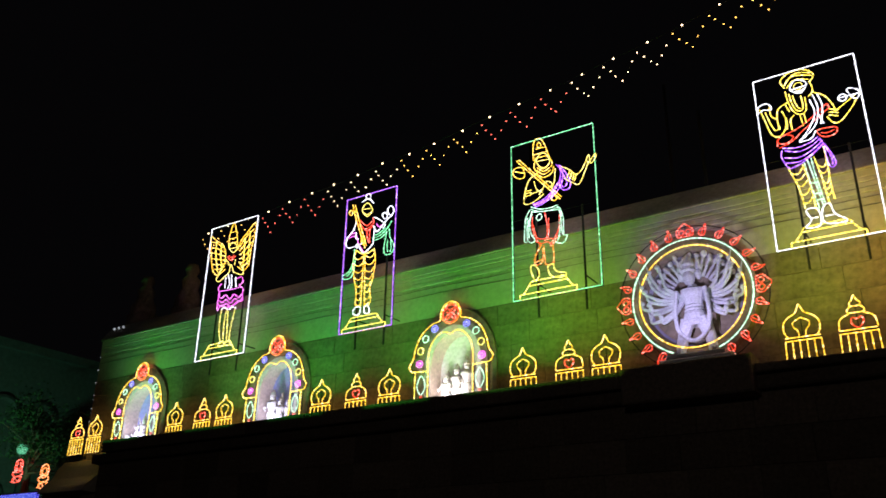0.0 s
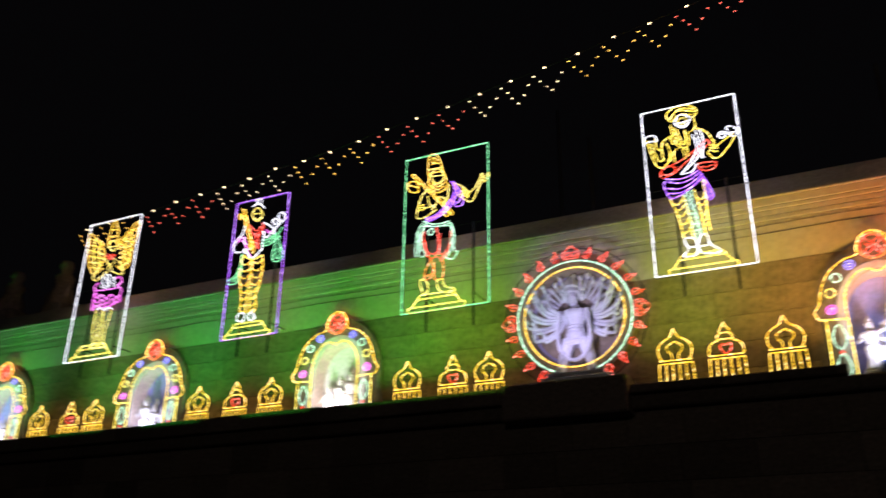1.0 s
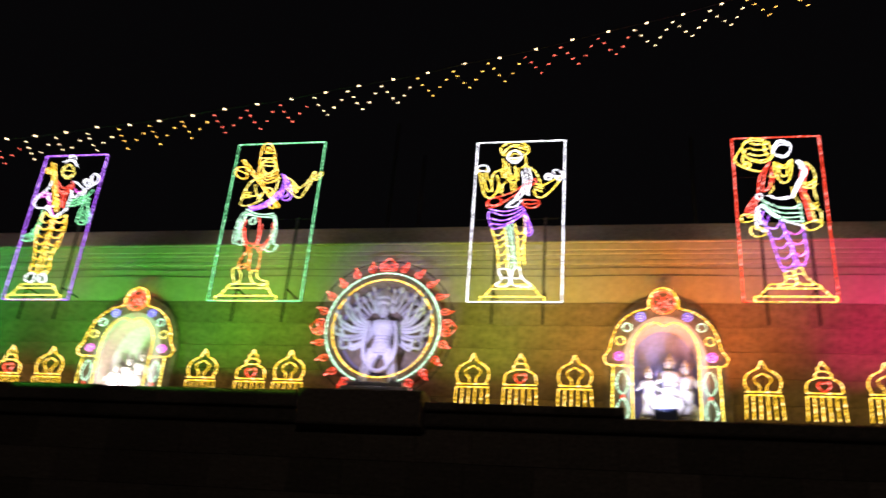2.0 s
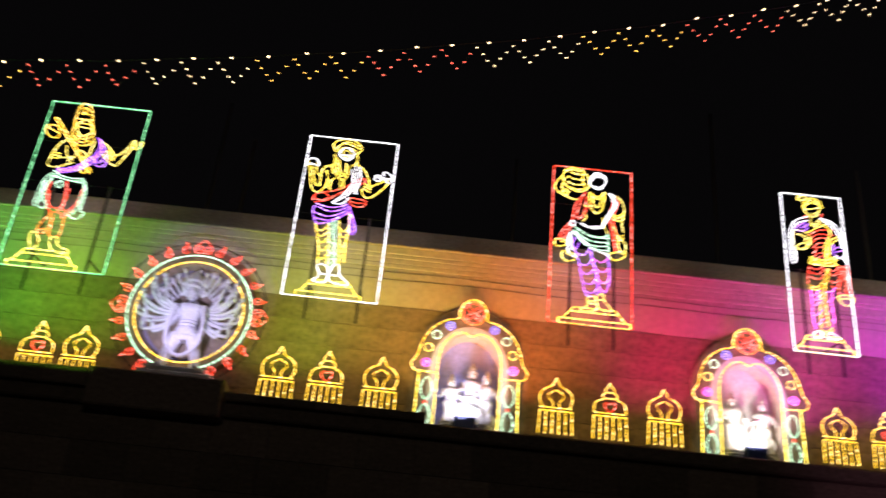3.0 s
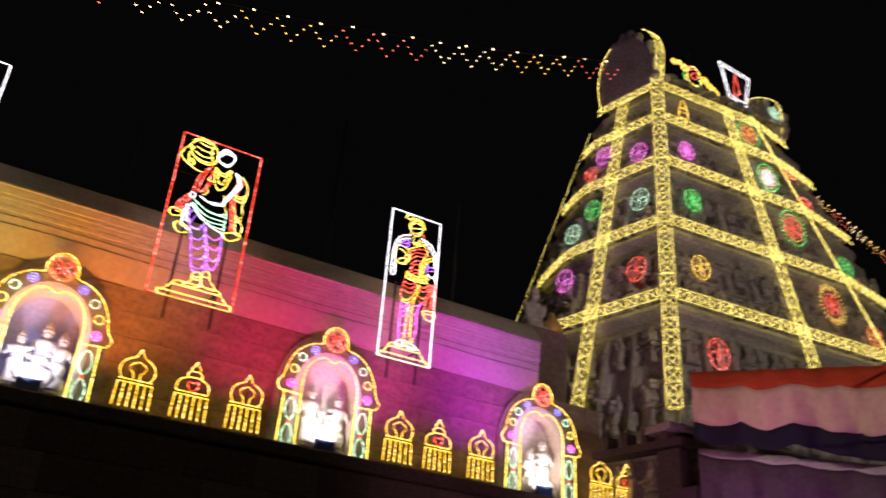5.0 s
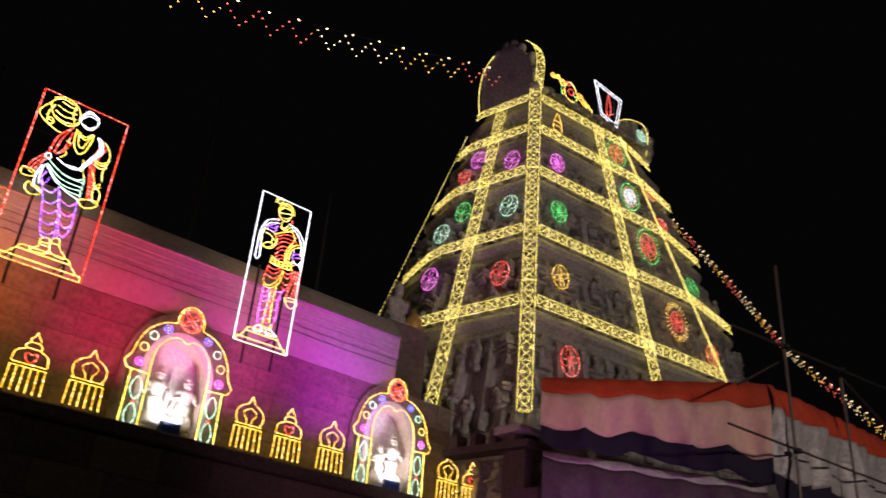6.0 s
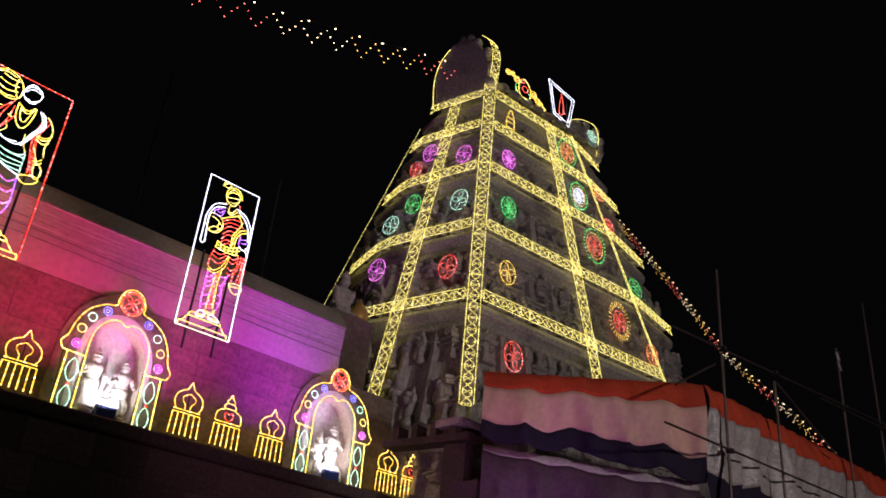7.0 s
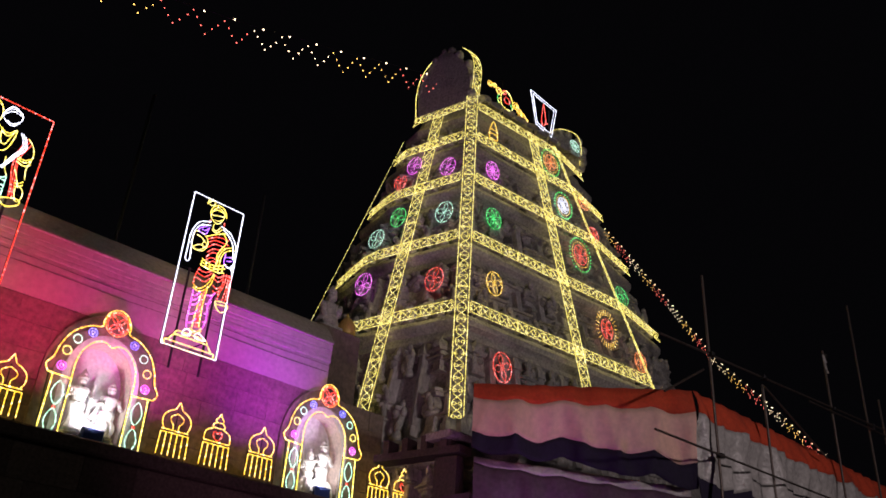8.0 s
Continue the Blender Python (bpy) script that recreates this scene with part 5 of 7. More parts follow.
p.rope("belt", YELLOW, curve([(0.389, 0.592), (0.509, 0.575), (0.69, 0.581), (0.846, 0.612)], 4), curve([(0.373, 0.547), (0.53, 0.54), (0.714, 0.541), (0.843, 0.552)], 4), curve([(0.38, 0.571), (0.52, 0.556), (0.702, 0.562), (0.847, 0.584)], 4), [(0.406, 0.587), (0.388, 0.546)], [(0.479, 0.575), (0.471, 0.541)], [(0.554, 0.574), (0.553, 0.538)], [(0.634, 0.575), (0.635, 0.537)], [(0.719, 0.583), (0.721, 0.542)], [(0.793, 0.599), (0.8, 0.549)])
p.rope("hip_fold", RED, curve([(0.376, 0.53), (0.333, 0.471), (0.321, 0.41)], 4), curve([(0.364, 0.49), (0.507, 0.481), (0.621, 0.523)], 4), curve([(0.361, 0.46), (0.506, 0.448), (0.606, 0.487)], 4), curve([(0.37, 0.516), (0.497, 0.51), (0.599, 0.535)], 4))
p.rope("hip_fold", GOLD, curve([(0.328, 0.411), (0.438, 0.394), (0.586, 0.447), (0.657, 0.525)], 4), curve([(0.329, 0.391), (0.465, 0.379), (0.628, 0.438), (0.678, 0.521)], 4))
p.rope("hip_fold", RED, curve([(0.842, 0.547), (0.852, 0.472), (0.797, 0.401)], 4), curve([(0.667, 0.496), (0.757, 0.481), (0.837, 0.51)], 4), curve([(0.681, 0.448), (0.762, 0.436), (0.843, 0.463)], 4), curve([(0.676, 0.518), (0.763, 0.51), (0.839, 0.534)], 4), curve([(0.685, 0.416), (0.756, 0.408), (0.823, 0.432)], 4))
p.rope("robe_line", MAGENTA, curve([(0.349, 0.377), (0.349, 0.279), (0.342, 0.206), (0.366, 0.135)], 4), curve([(0.729, 0.392), (0.662, 0.321), (0.684, 0.226), (0.646, 0.158)], 4))
p.rope("fold", MAGENTA, curve([(0.349, 0.342), (0.417, 0.347), (0.487, 0.383)], 4), curve([(0.352, 0.28), (0.431, 0.289), (0.502, 0.324)], 4), curve([(0.355, 0.22), (0.432, 0.23), (0.499, 0.265)], 4), curve([(0.361, 0.166), (0.445, 0.176), (0.501, 0.21)], 4), curve([(0.346, 0.313), (0.42, 0.318), (0.492, 0.352)], 4), curve([(0.594, 0.373), (0.686, 0.379), (0.756, 0.408)], 4), curve([(0.609, 0.314), (0.67, 0.321), (0.713, 0.345)], 4), curve([(0.617, 0.254), (0.665, 0.257), (0.683, 0.275)], 4), curve([(0.627, 0.202), (0.663, 0.201), (0.683, 0.216)], 4))
p.rope("centre_strip", GOLD, curve([(0.507, 0.374), (0.477, 0.272), (0.462, 0.147)], 4), curve([(0.597, 0.429), (0.569, 0.308), (0.58, 0.162)], 4), curve([(0.419, 0.138), (0.544, 0.129), (0.638, 0.16)], 4), curve([(0.427, 0.126), (0.551, 0.117), (0.646, 0.146)], 4))
p.rope("centre_strip", RED, curve([(0.547, 0.392), (0.517, 0.265), (0.522, 0.153)], 4), curve([(0.571, 0.412), (0.543, 0.293), (0.548, 0.156)], 4))
p.rope("side_drape", RED, curve([(0.896, 0.552), (0.884, 0.476), (0.818, 0.404), (0.806, 0.362)], 4), curve([(0.993, 0.556), (1.006, 0.468), (0.999, 0.376)], 4), curve([(0.935, 0.55), (0.936, 0.458), (0.895, 0.374)], 4), curve([(0.965, 0.552), (0.971, 0.463), (0.955, 0.375)], 4))
p.rope("drape_end", CREAM, curve([(0.787, 0.357), (0.991, 0.365), (1.028, 0.332), (0.918, 0.298), (0.825, 0.318)], 4, True), [(0.804, 0.34), (1.007, 0.349)])
p.rope("base_loop", WHITE, curve([(0.365, 0.126), (0.312, 0.089), (0.447, 0.093), (0.449, 0.124)], 4, True), curve([(0.556, 0.12), (0.554, 0.09), (0.749, 0.094), (0.625, 0.122)], 4, True))

# cables along the frieze
for z in (7.62, 7.76):
    pts = [(x, 13.944, z + 0.012 * math.sin(x * 1.9 + z * 5)) for x in np.linspace(WALL_X0 + 0.05, WALL_X1 - 0.01, 64)]
    tagged(Solid().tube(pts, 0.004, 4).put("cable", CABLE), "thin black cable run along the plaster frieze", "cable", "frieze cables")

# ---------------- gate tower ----------------
H0 = 1.6
D_R, D_L = Vector((0.9968, -0.08, 0)), Vector((-0.2, 0.98, 0))
N_R, N_L = Vector((-0.08, -0.9968, 0.2)).normalized(), Vector((-0.98, -0.2, 0.2)).normalized()
N_R2, N_L2 = Vector((0.155, -0.988, 0.2)).normalized(), Vector((-0.98, 0.20, 0.2)).normalized()


def corner(h):
    k = 16.47 + 0.25 * h
    return Vector((0.712 * k, 0.702 * k, H0 + h))


def w_bend(h):
    return 7.35 - (h - 8.4) * 0.48


def w_end(h):
    return max(w_bend(h) + 1.3, 9.9 - (h - 9.5) * 0.60)


def l_bend(h):
    return 3.6 - (h - 8.4) * 0.22


def l_end(h):
    return max(l_bend(h) + 0.3, 7.2 - (h - 8.4) * 0.62)


def on_right(s, h, off=0.0):
    w = w_bend(h)
    if s <= w:
        return corner(h) + D_R * s + N_R * off
    return corner(h) + D_R * w + Vector((0.988, 0.155, 0)) * (s - w) + N_R2 * off


def on_left(s, h, off=0.0):
    w = l_bend(h)
    if s <= w:
        return corner(h) + D_L * s + N_L * off
    return corner(h) + D_L * w + Vector((0.20, 0.98, 0)) * (s - w) + N_L2 * off


def plan(h, inset=0.0):
    """The tower's outline at a height, the corner's two neighbours on either side, and the hidden back."""
    c = corner(h) + Vector((inset, inset, 0))
    r1, r2 = on_right(w_bend(h), h, -inset), on_right(w_end(h), h, -inset)
    l1, l2 = on_left(l_bend(h), h, -inset), on_left(l_end(h), h, -inset)
    back = Vector((r2.x, max(l2.y, r2.y + 1.0), r2.z))
    return [l2, l1, c, r1, r2, back]


tower = thing("gate_tower", (17.0, 15.5, 0.0), "tall tapering grey stone temple gate tower covered in carvings", "tower")
T0 = Vector(tower.location)
TOP = 16.3


def ring_mesh(hs, inset):
    s = Solid()
    rings = [plan(h, i) for h, i in zip(hs, inset)]
    for r in rings:
        s.v += [tuple(q - T0) for q in r]
    for i in range(len(rings) - 1):
        for k in range(6):
            m = (k + 1) % 6
            s.f.append((i * 6 + k, i * 6 + m, i * 6 + 6 + m, i * 6 + 6 + k))
    s.f += [tuple(range(6)), tuple(range((len(rings) - 1) * 6, len(rings) * 6))]
    return s


TIERS = [-1.6, 2.6, 5.2, 8.4, 10.7, 12.8, 14.5, 15.8, TOP]
hs = [x for x in np.linspace(-1.6, TOP, 18)]
ring_mesh(hs, [0.3] * len(hs)).put("core", TOWER_STONE, tower)
for h in TIERS[1:-1]:
    ring_mesh([h - 0.42, h - 0.34, h - 0.22, h - 0.1, h - 0.02], [0.3, 0.16, 0.1, 0.13, 0.25]).put("cornice", TOWER_STONE, tower)
    ring_mesh([h - 0.75, h - 0.7, h - 0.58, h - 0.54], [0.3, 0.2, 0.2, 0.3]).put("string_course", TOWER_STONE, tower)

# pilasters and carved shapes between the tiers
pil = Solid().box((-0.09, -0.12, 0.0), (0.09, 0.15, 1.0), 0.02).box((-0.13, -0.16, 0.86), (0.13, 0.15, 0.94), 0.01).box((-0.12, -0.15, 0.0), (0.12, 0.15, 0.1), 0.01)
pil_mesh = mesh_of("pilaster", pil.v, pil.f, TOWER_STONE)


def carve(seed):
    r = random.Random(seed)
    s = Solid()
    s.lathe([(0.2, 0), (0.22, 0.08), (0.13, 0.2), (0.17, 0.4), (0.2, 0.58), (0.08, 0.68), (0.11, 0.78), (0.1, 0.88), (0.03, 1.0)], (0, 0, 0), 8, 1.0, 0.7)
    for k in range(4):
        s.blob((r.uniform(-0.22, 0.22), r.uniform(-0.1, 0.0), r.uniform(0.15, 0.8)), (r.uniform(0.06, 0.12), 0.08, r.uniform(0.08, 0.2)), r.uniform(-0.7, 0.7))
    return mesh_of("carving", s.v, s.f, TOWER_STONE, True)


def shrine_block(seed):
    s = Solid().box((-0.26, -0.12, 0.0), (0.26, 0.2, 0.12), 0.02).box((-0.2, -0.06, 0.12), (0.2, 0.2, 0.6), 0.02)
    s.box((-0.28, -0.16, 0.58), (0.28, 0.2, 0.68), 0.02)
    s.lathe([(0.24, 0.68), (0.26, 0.76), (0.18, 0.88), (0.06, 0.95), (0.02, 1.05)], (0, 0.05, 0), 8)
    return mesh_of("carving", s.v, s.f, TOWER_STONE)


CARVES = [carve(k) for k in range(5)] + [shrine_block(9)]
slab = Solid().box((-0.34, -0.2, 0.0), (0.34, 0.2, 0.07), 0.015).box((-0.27, -0.13, -0.08), (0.27, 0.2, 0.0), 0.015)
bracket = Solid().box((-0.1, -0.22, 0.08), (0.1, 0.2, 0.16), 0.015).blob((0, -0.12, 0.02), (0.08, 0.1, 0.1)).box((-0.06, -0.1, -0.12), (0.06, 0.2, 0.06), 0.015)
knot = Solid().blob((-0.1, -0.1, 0.06), (0.09, 0.1, 0.12), 0.4).blob((0.09, -0.12, 0.12), (0.08, 0.09, 0.16), -0.3).blob((0.0, -0.14, 0.26), (0.07, 0.08, 0.08)).lathe([(0.16, -0.1), (0.18, -0.05), (0.12, 0.0)], (0, -0.05, 0), 8)
SMALL = [mesh_of("carving", q.v, q.f, TOWER_STONE, q is knot) for q in (slab, bracket, knot)]
rng = random.Random(11)
for i in range(1, len(TIERS) - 1):
    lo, hi = TIERS[i], TIERS[i + 1]
    if hi > 16.0:
        continue
    tall = hi - lo - 0.75
    for side, length, at, turn0 in (("r", w_end(lo) - 0.3, on_right, -4.6), ("l", l_end(lo) - 0.3, on_left, -101.5)):
        n = int(length / 0.46)
        for k in range(n):
            q = 0.35 + k * length / n
            f = q / length
            mid = at(q * (w_end(lo + tall) / w_end(lo) if side == "r" else l_end(lo + tall) / l_end(lo)), lo + tall, -0.24)
            a = at(q, lo, -0.24)
            bent = (q > w_bend(lo)) if side == "r" else (q > l_bend(lo))
            turn = turn0 + ((13.5 if side == "r" else -23) if bent else 0)
            if k % 2 == 0:
                o = new("pilaster", pil_mesh)
                sc = (1.0, 1.0, (mid - a).length)
            else:
                o = new("carving", CARVES[rng.randrange(6)])
                g = rng.uniform(0.8, 1.15)
                sc = (g * 1.1, g * 1.1, min(tall * rng.uniform(0.72, 0.95), 1.7))
            o.parent = tower
            if k % 2 == 1 and tall > 1.2:
                sc = (sc[0], sc[1], sc[2] * 0.62)
                o2 = new("carving", CARVES[rng.randrange(6)])
                o2.parent = tower
                a2 = a.lerp(mid, 0.66)
                o2.matrix_basis = Matrix.Translation(a2 - T0) @ Matrix.Rotation(radians(turn), 4, "Z") @ Matrix.Diagonal((0.8, 0.8, tall * 0.36, 1))
            # broken shelf slabs, brackets and small carved forms between
            for j in range(3):
                f2 = (0.2, 0.45, 0.82)[j] + rng.uniform(-0.06, 0.06)
                if rng.random() < 0.62:
                    o3 = new("carving", SMALL[rng.randrange(len(SMALL))])
                    o3.parent = tower
                    g = rng.uniform(0.8, 1.35)
                    o3.matrix_basis = Matrix.Translation(a.lerp(mid, f2) - T0) @ Matrix.Rotation(radians(turn + rng.uniform(-8, 8)), 4, "Z") @ Matrix.Diagonal((g, 1.0, g, 1))
            # lean back with the face
            back = (mid - a).normalized()
            rot = Matrix.Rotation(radians(turn), 4, "Z")
            fix = Vector((0, 0, 1)).rotation_difference(back).to_matrix().to_4x4()
            o.matrix_basis = Matrix.Translation(a - T0) @ fix @ rot @ Matrix.Diagonal((*sc, 1))

# barrel roof with horseshoe gables
c16 = corner(TOP)
ax = D_R
half = 1.15
base_mid = c16 + D_L * 0.98
roof = Solid()
L = w_bend(TOP) + 1.55
arc = [(math.cos(math.pi * i / 14) * half, math.sin(math.pi * i / 14) ** 0.8 * 0.5) for i in range(15)]
n = len(arc)
rows = [base_mid + ax * (0.35 + (L - 0.7) * k / 8) for k in range(9)]
for c in rows:
    roof.v += [tuple(c + D_L * a + Vector((0, 0, b - 0.1)) - T0) for a, b in arc]
for k in range(8):
    for i in range(n - 1):
        roof.f.append((k * n + i, k * n + i + 1, (k + 1) * n + i + 1, (k + 1) * n + i))
roof.f += [tuple(range(n)), tuple(range(8 * n, 9 * n))]
rf = roof.put("roof", TOWER_STONE, tower)
for k in range(9):
    c = base_mid + ax * (0.5 + (L - 1.0) * k / 8) - T0
    Solid().tube([c + D_L * (a * 1.03) + Vector((0, 0, b * 1.03 - 0.1)) for a, b in arc], 0.06, 5).put("roof_rib", TOWER_STONE, tower)
for pos, tall, wide in ((0.0, 2.3, 0.92), (L, 1.75, 0.9)):
    g = Solid()
    pts = curve([(-wide * 0.95, 0.0), (-wide * 1.05, 0.9 * tall / 3), (-wide * 0.85, 1.9 * tall / 3), (-wide * 0.3, 2.75 * tall / 3), (0.05, tall), (wide * 0.5, 2.7 * tall / 3), (wide * 0.95, 1.8 * tall / 3), (wide * 1.02, 0.8 * tall / 3), (wide * 0.95, 0.0)], 4)
    m = len(pts)
    for off in (-0.12, 0.16):
        g.v += [tuple(base_mid + ax * (pos + off) + D_L * q[0] + Vector((0, 0, q[1] - 0.25)) - T0) for q in pts]
    g.f += [tuple(range(m)), tuple(range(m, 2 * m))] + [(i, i + 1, m + i + 1, m + i) for i in range(m - 1)] + [(m - 1, 0, m, 2 * m - 1)]
    gb = g.put("gable", TOWER_STONE, tower)
    for k in range(9):
        q = pts[2 + k * 3]
        s = Solid().blob(base_mid + ax * pos + D_L * q[0] + Vector((0, 0, q[1] - 0.2)) - T0, (0.16, 0.16, 0.18))
        s.put("boss", TOWER_STONE, gb, smooth=True)

# light bands on the tower


def band(name, path, length, width, group, mat=None):
    """A lattice of rope light: two rails with rings and crossed curls between them. path(d, v): place at d along, v across."""
    mat = mat or CREAM
    p0 = path(length / 2, 0)
    ob = thing(name, p0, "warm yellow rope-light lattice band with ring and scroll pattern", "rope light band", group)
    lay = lambda p: path(p[0], p[1]) - p0
    h = width / 2
    n = max(8, int(length / 0.5))
    for v in (-h, h):
        Rope(lay, 0.0095, 0.06, 0.02).line([(length * i / n, v) for i in range(n + 1)]).put("rail", mat, ob)
    m = max(2, round(length / (width * 1.0)))
    u = length / m
    scroll, rings = Rope(lay, 0.0066, 0.06, 0.012), Rope(lay, 0.0056, 0.06, 0.012)
    for k in range(m):
        c = (k + 0.5) * u
        # two strands that cross half-way, with a pair of loops where they stand apart
        for sv in (-1, 1):
            scroll.line(curve([(k * u, sv * h * 0.62), (k * u + u * 0.22, sv * h * 0.60), (c, 0), (k * u + u * 0.78, -sv * h * 0.60), ((k + 1) * u, -sv * h * 0.62)], 3))
            rings.line(oval(k * u, sv * h * 0.40, u * 0.12, h * 0.36, n=8))
        if k % 6 == 5:
            rings.line([(k * u, -h), (k * u, h)])
    scroll.put("scrollwork", mat, ob, joined=True)
    rings.put("ringwork", mat, ob, joined=True)
    return ob


G = "tower light bands"


def up(at, s_of, h0, h1, nudge):
    """A path that climbs a face."""
    def f(d, v):
        h = h0 + d
        return at(s_of(h) + v, h, nudge)
    return f


def along(at, s0, h_of, nudge):
    def f(d, v):
        s = s0 + d
        return at(s, h_of(s) + v, nudge)
    return f


def at_corner(s, h, off):
    c = corner(h)
    return c + Vector((0.707, -0.707, 0)) * s + Vector((-0.5, -0.5, 0.1)) * off * 0.3


band("vertical_light_band", up(at_corner, lambda h: 0.0, 5.45, 16.9, 0.05), 11.3, 0.32, G)
band("vertical_light_band", up(on_left, lambda h: 2.67 - (h - 5.5) * 0.145, 5.5, 16.0, 0.03), 10.4, 0.36, G)
band("vertical_light_band", up(on_right, lambda h: 4.45 - (h - 7.2) * 0.215, 6.6, 16.1, 0.03), 9.5, 0.36, G)
o = thing("edge_rope_light", on_right(w_bend(12.0), 12.0), "single rope light up the bend of the tower face", "rope light", G)
for dv in (-0.035, 0.035):
    Rope(lambda q: on_right(w_bend(q[0]) - 0.05 + q[1], q[0], 0.04) - on_right(w_bend(12.0), 12.0), 0.010, 0.06, 0.02).line([(8.2 + 0.5 * k, dv) for k in range(17)]).put("rope", CREAM, o)
for h, wr, wl in ((8.45, 7.25, 3.3), (10.72, 9.0, 4.9), (12.85, 7.7, 3.85), (14.55, 6.4, 2.9), (15.9, 5.4, 2.15)):
    band("level_light_band", along(on_right, 0.24, lambda s: h, 0.06), wr - 0.24, 0.32, G)
    droop = (lambda h: lambda s: h - 0.035 * max(0, s - 2.2) ** 2)(h)
    band("level_light_band", along(on_left, 0.24, droop, 0.06), wl - 0.24, 0.30, G)
# band that outlines the gable
gp = curve([(0.0, -0.4), (-0.05, 0.4), (0.0, 0.85), (0.17, 1.25), (0.42, 1.5)], 10)
gl = [0.0]
for a, b in zip(gp, gp[1:]):
    gl.append(gl[-1] + (b - a).length)


def gable_path(d, v):
    i = 0
    while i < len(gl) - 2 and gl[i + 1] < d:
        i += 1
    a = gp[i].lerp(gp[i + 1], (d - gl[i]) / (gl[i + 1] - gl[i]))
    return corner(TOP + 0.3) + D_L * (a[0]) + D_R * v + Vector((0, -0.12, a[1] + 0.15))


band("gable_light_band", gable_path, gl[-1], 0.3, G)
ob = thing("gable_rope_light", base_mid + D_R * L, "single rope light along the edge of the gable", "rope light", G)
pts = curve([(-0.9, -0.2), (-0.98, 0.5), (-0.8, 1.1), (-0.2, 1.55), (0.3, 1.5), (0.7, 1.15)], 6)
Rope(lambda q: D_L * q[0] + Vector((0, -0.05, q[1])) - D_R * 0.2, 0.013).line(pts).put("rope", CREAM, ob)
ob = thing("gable_rope_light", base_mid, "single rope light along the edge of the gable", "rope light", G)
pts = curve([(0.93, -0.4), (1.0, 0.6), (0.85, 1.35), (0.5, 1.8)], 6)
Rope(lambda q: D_L * q[0] + Vector((0, 0, q[1])) - D_R * 0.15, 0.014).line(pts).put("rope", CREAM, ob)
ob = thing("edge_rope_light", on_left(5.0, 9.0), "single rope light down the rear edge of the tower", "rope light", G)
Rope(lambda q: on_left(l_end(q[0]) - 0.1, q[0], 0.0) - on_left(5.0, 9.0), 0.007, 0.04, 0.09).line([(7.5 + 0.5 * k, 0) for k in range(17)]).put("rope", CREAM, ob)


def medallion(face, s, h, r, mat, petals, label, rays=False, rim=None, off=0.05):
    at, dirn = (on_right, D_R) if face == "r" else (on_left, D_L)
    r = r * 0.95
    c = at(s, h, off)
    ob = thing("medallion_light", c, label, "rope light medallion", "tower medallions")
    upv = (at(s, h + 0.5, 0.05) - at(s, h, 0.05)).normalized()
    lay = lambda q: dirn * q[0] * 0.80 + upv * q[1] * 1.12
    ring = Rope(lay, 0.0088).line(oval(0, 0, r, n=24)).put("ring", mat, ob)
    for k in range(petals):
        a = radians(360.0 * k / petals + 20)
        wide = 0.25 if petals < 6 else 0.14
        turned = lambda u, v: (r * (u * math.cos(a) - v * math.sin(a)), r * (u * math.sin(a) + v * math.cos(a)))
        leaf = curve([turned(0.06, 0), turned(0.5, wide), turned(0.92, 0)], 4) + curve([turned(0.92, 0), turned(0.5, -wide), turned(0.06, 0)], 4)[1:]
        Rope(lay, 0.0062).line(leaf).put("petal", mat, ring)
    if rim:
        Rope(lay, 0.0065, 0.03, 0.05).line(oval(0, 0, r * 1.3, n=30)).put("inner_rim", GOLD, ob)
        dots = Solid()
        for k in range(30):
            a = math.tau * k / 30
            dots.blob(lay((math.cos(a) * r * 1.7, math.sin(a) * r * 1.7)), (0.017, 0.017, 0.017))
        tagged(dots.put("dotted_rim", rim, ob), kind="stuff")
    if rays:
        rp = Rope(lay, 0.008, 0.03, 0.04)
        for k in range(28):
            a = math.tau * k / 28
            rp.line([(math.cos(a) * r * 1.35, math.sin(a) * r * 1.35), (math.cos(a) * r * 1.95, math.sin(a) * r * 1.95)])
        rp.put("rays", GOLD, ob, joined=True)


FLOWER = "round rope-light flower on the tower face"
for face, s, h, r, mt, pt, word in (("r", 1.32, 7.08, 0.40, RED, 4, "red"), ("r", 1.01, 9.46, 0.36, GOLD, 4, "gold"), ("r", 0.94, 11.66, 0.36, LEAF, 8, "green"),
                                    ("r", 0.86, 13.48, 0.33, MAGENTA, 8, "magenta"), ("l", 0.84, 9.39, 0.36, RED, 4, "red"), ("l", 3.15, 9.79, 0.36, MAGENTA, 4, "magenta"),
                                    ("l", 0.69, 11.65, 0.36, MINT, 4, "mint green"), ("l", 2.24, 11.94, 0.34, LEAF, 4, "green"), ("l", 2.93, 11.34, 0.34, MINT, 4, "mint green"),
                                    ("l", 0.68, 13.41, 0.33, MAGENTA, 4, "magenta"), ("l", 1.88, 13.88, 0.33, MAGENTA, 4, "magenta"), ("l", 2.33, 13.36, 0.28, RED, 4, "red"),
                                    ("r", 6.5, 11.27, 0.36, LEAF, 4, "green"), ("r", 6.87, 9.0, 0.34, ORANGE, 4, "orange"), ("r", 5.0, 14.4, 0.3, ORANGE, 4, "orange"), ("r", 5.3, 13.2, 0.28, RED, 4, "red")):
    medallion(face, s, h, r, mt, pt, word + " " + FLOWER)
medallion("r", 4.3, 16.45, 0.28, MINT, 6, "mint green rope-light flower on the gable end", off=0.45)
medallion("r", 3.35, 15.25, 0.32, ORANGE, 6, "orange and green rope-light rosette on the tower face", rim=LEAF)
medallion("r", 3.85, 13.65, 0.30, WHITE, 8, "white and green rope-light rosette on the tower face", rim=LEAF)
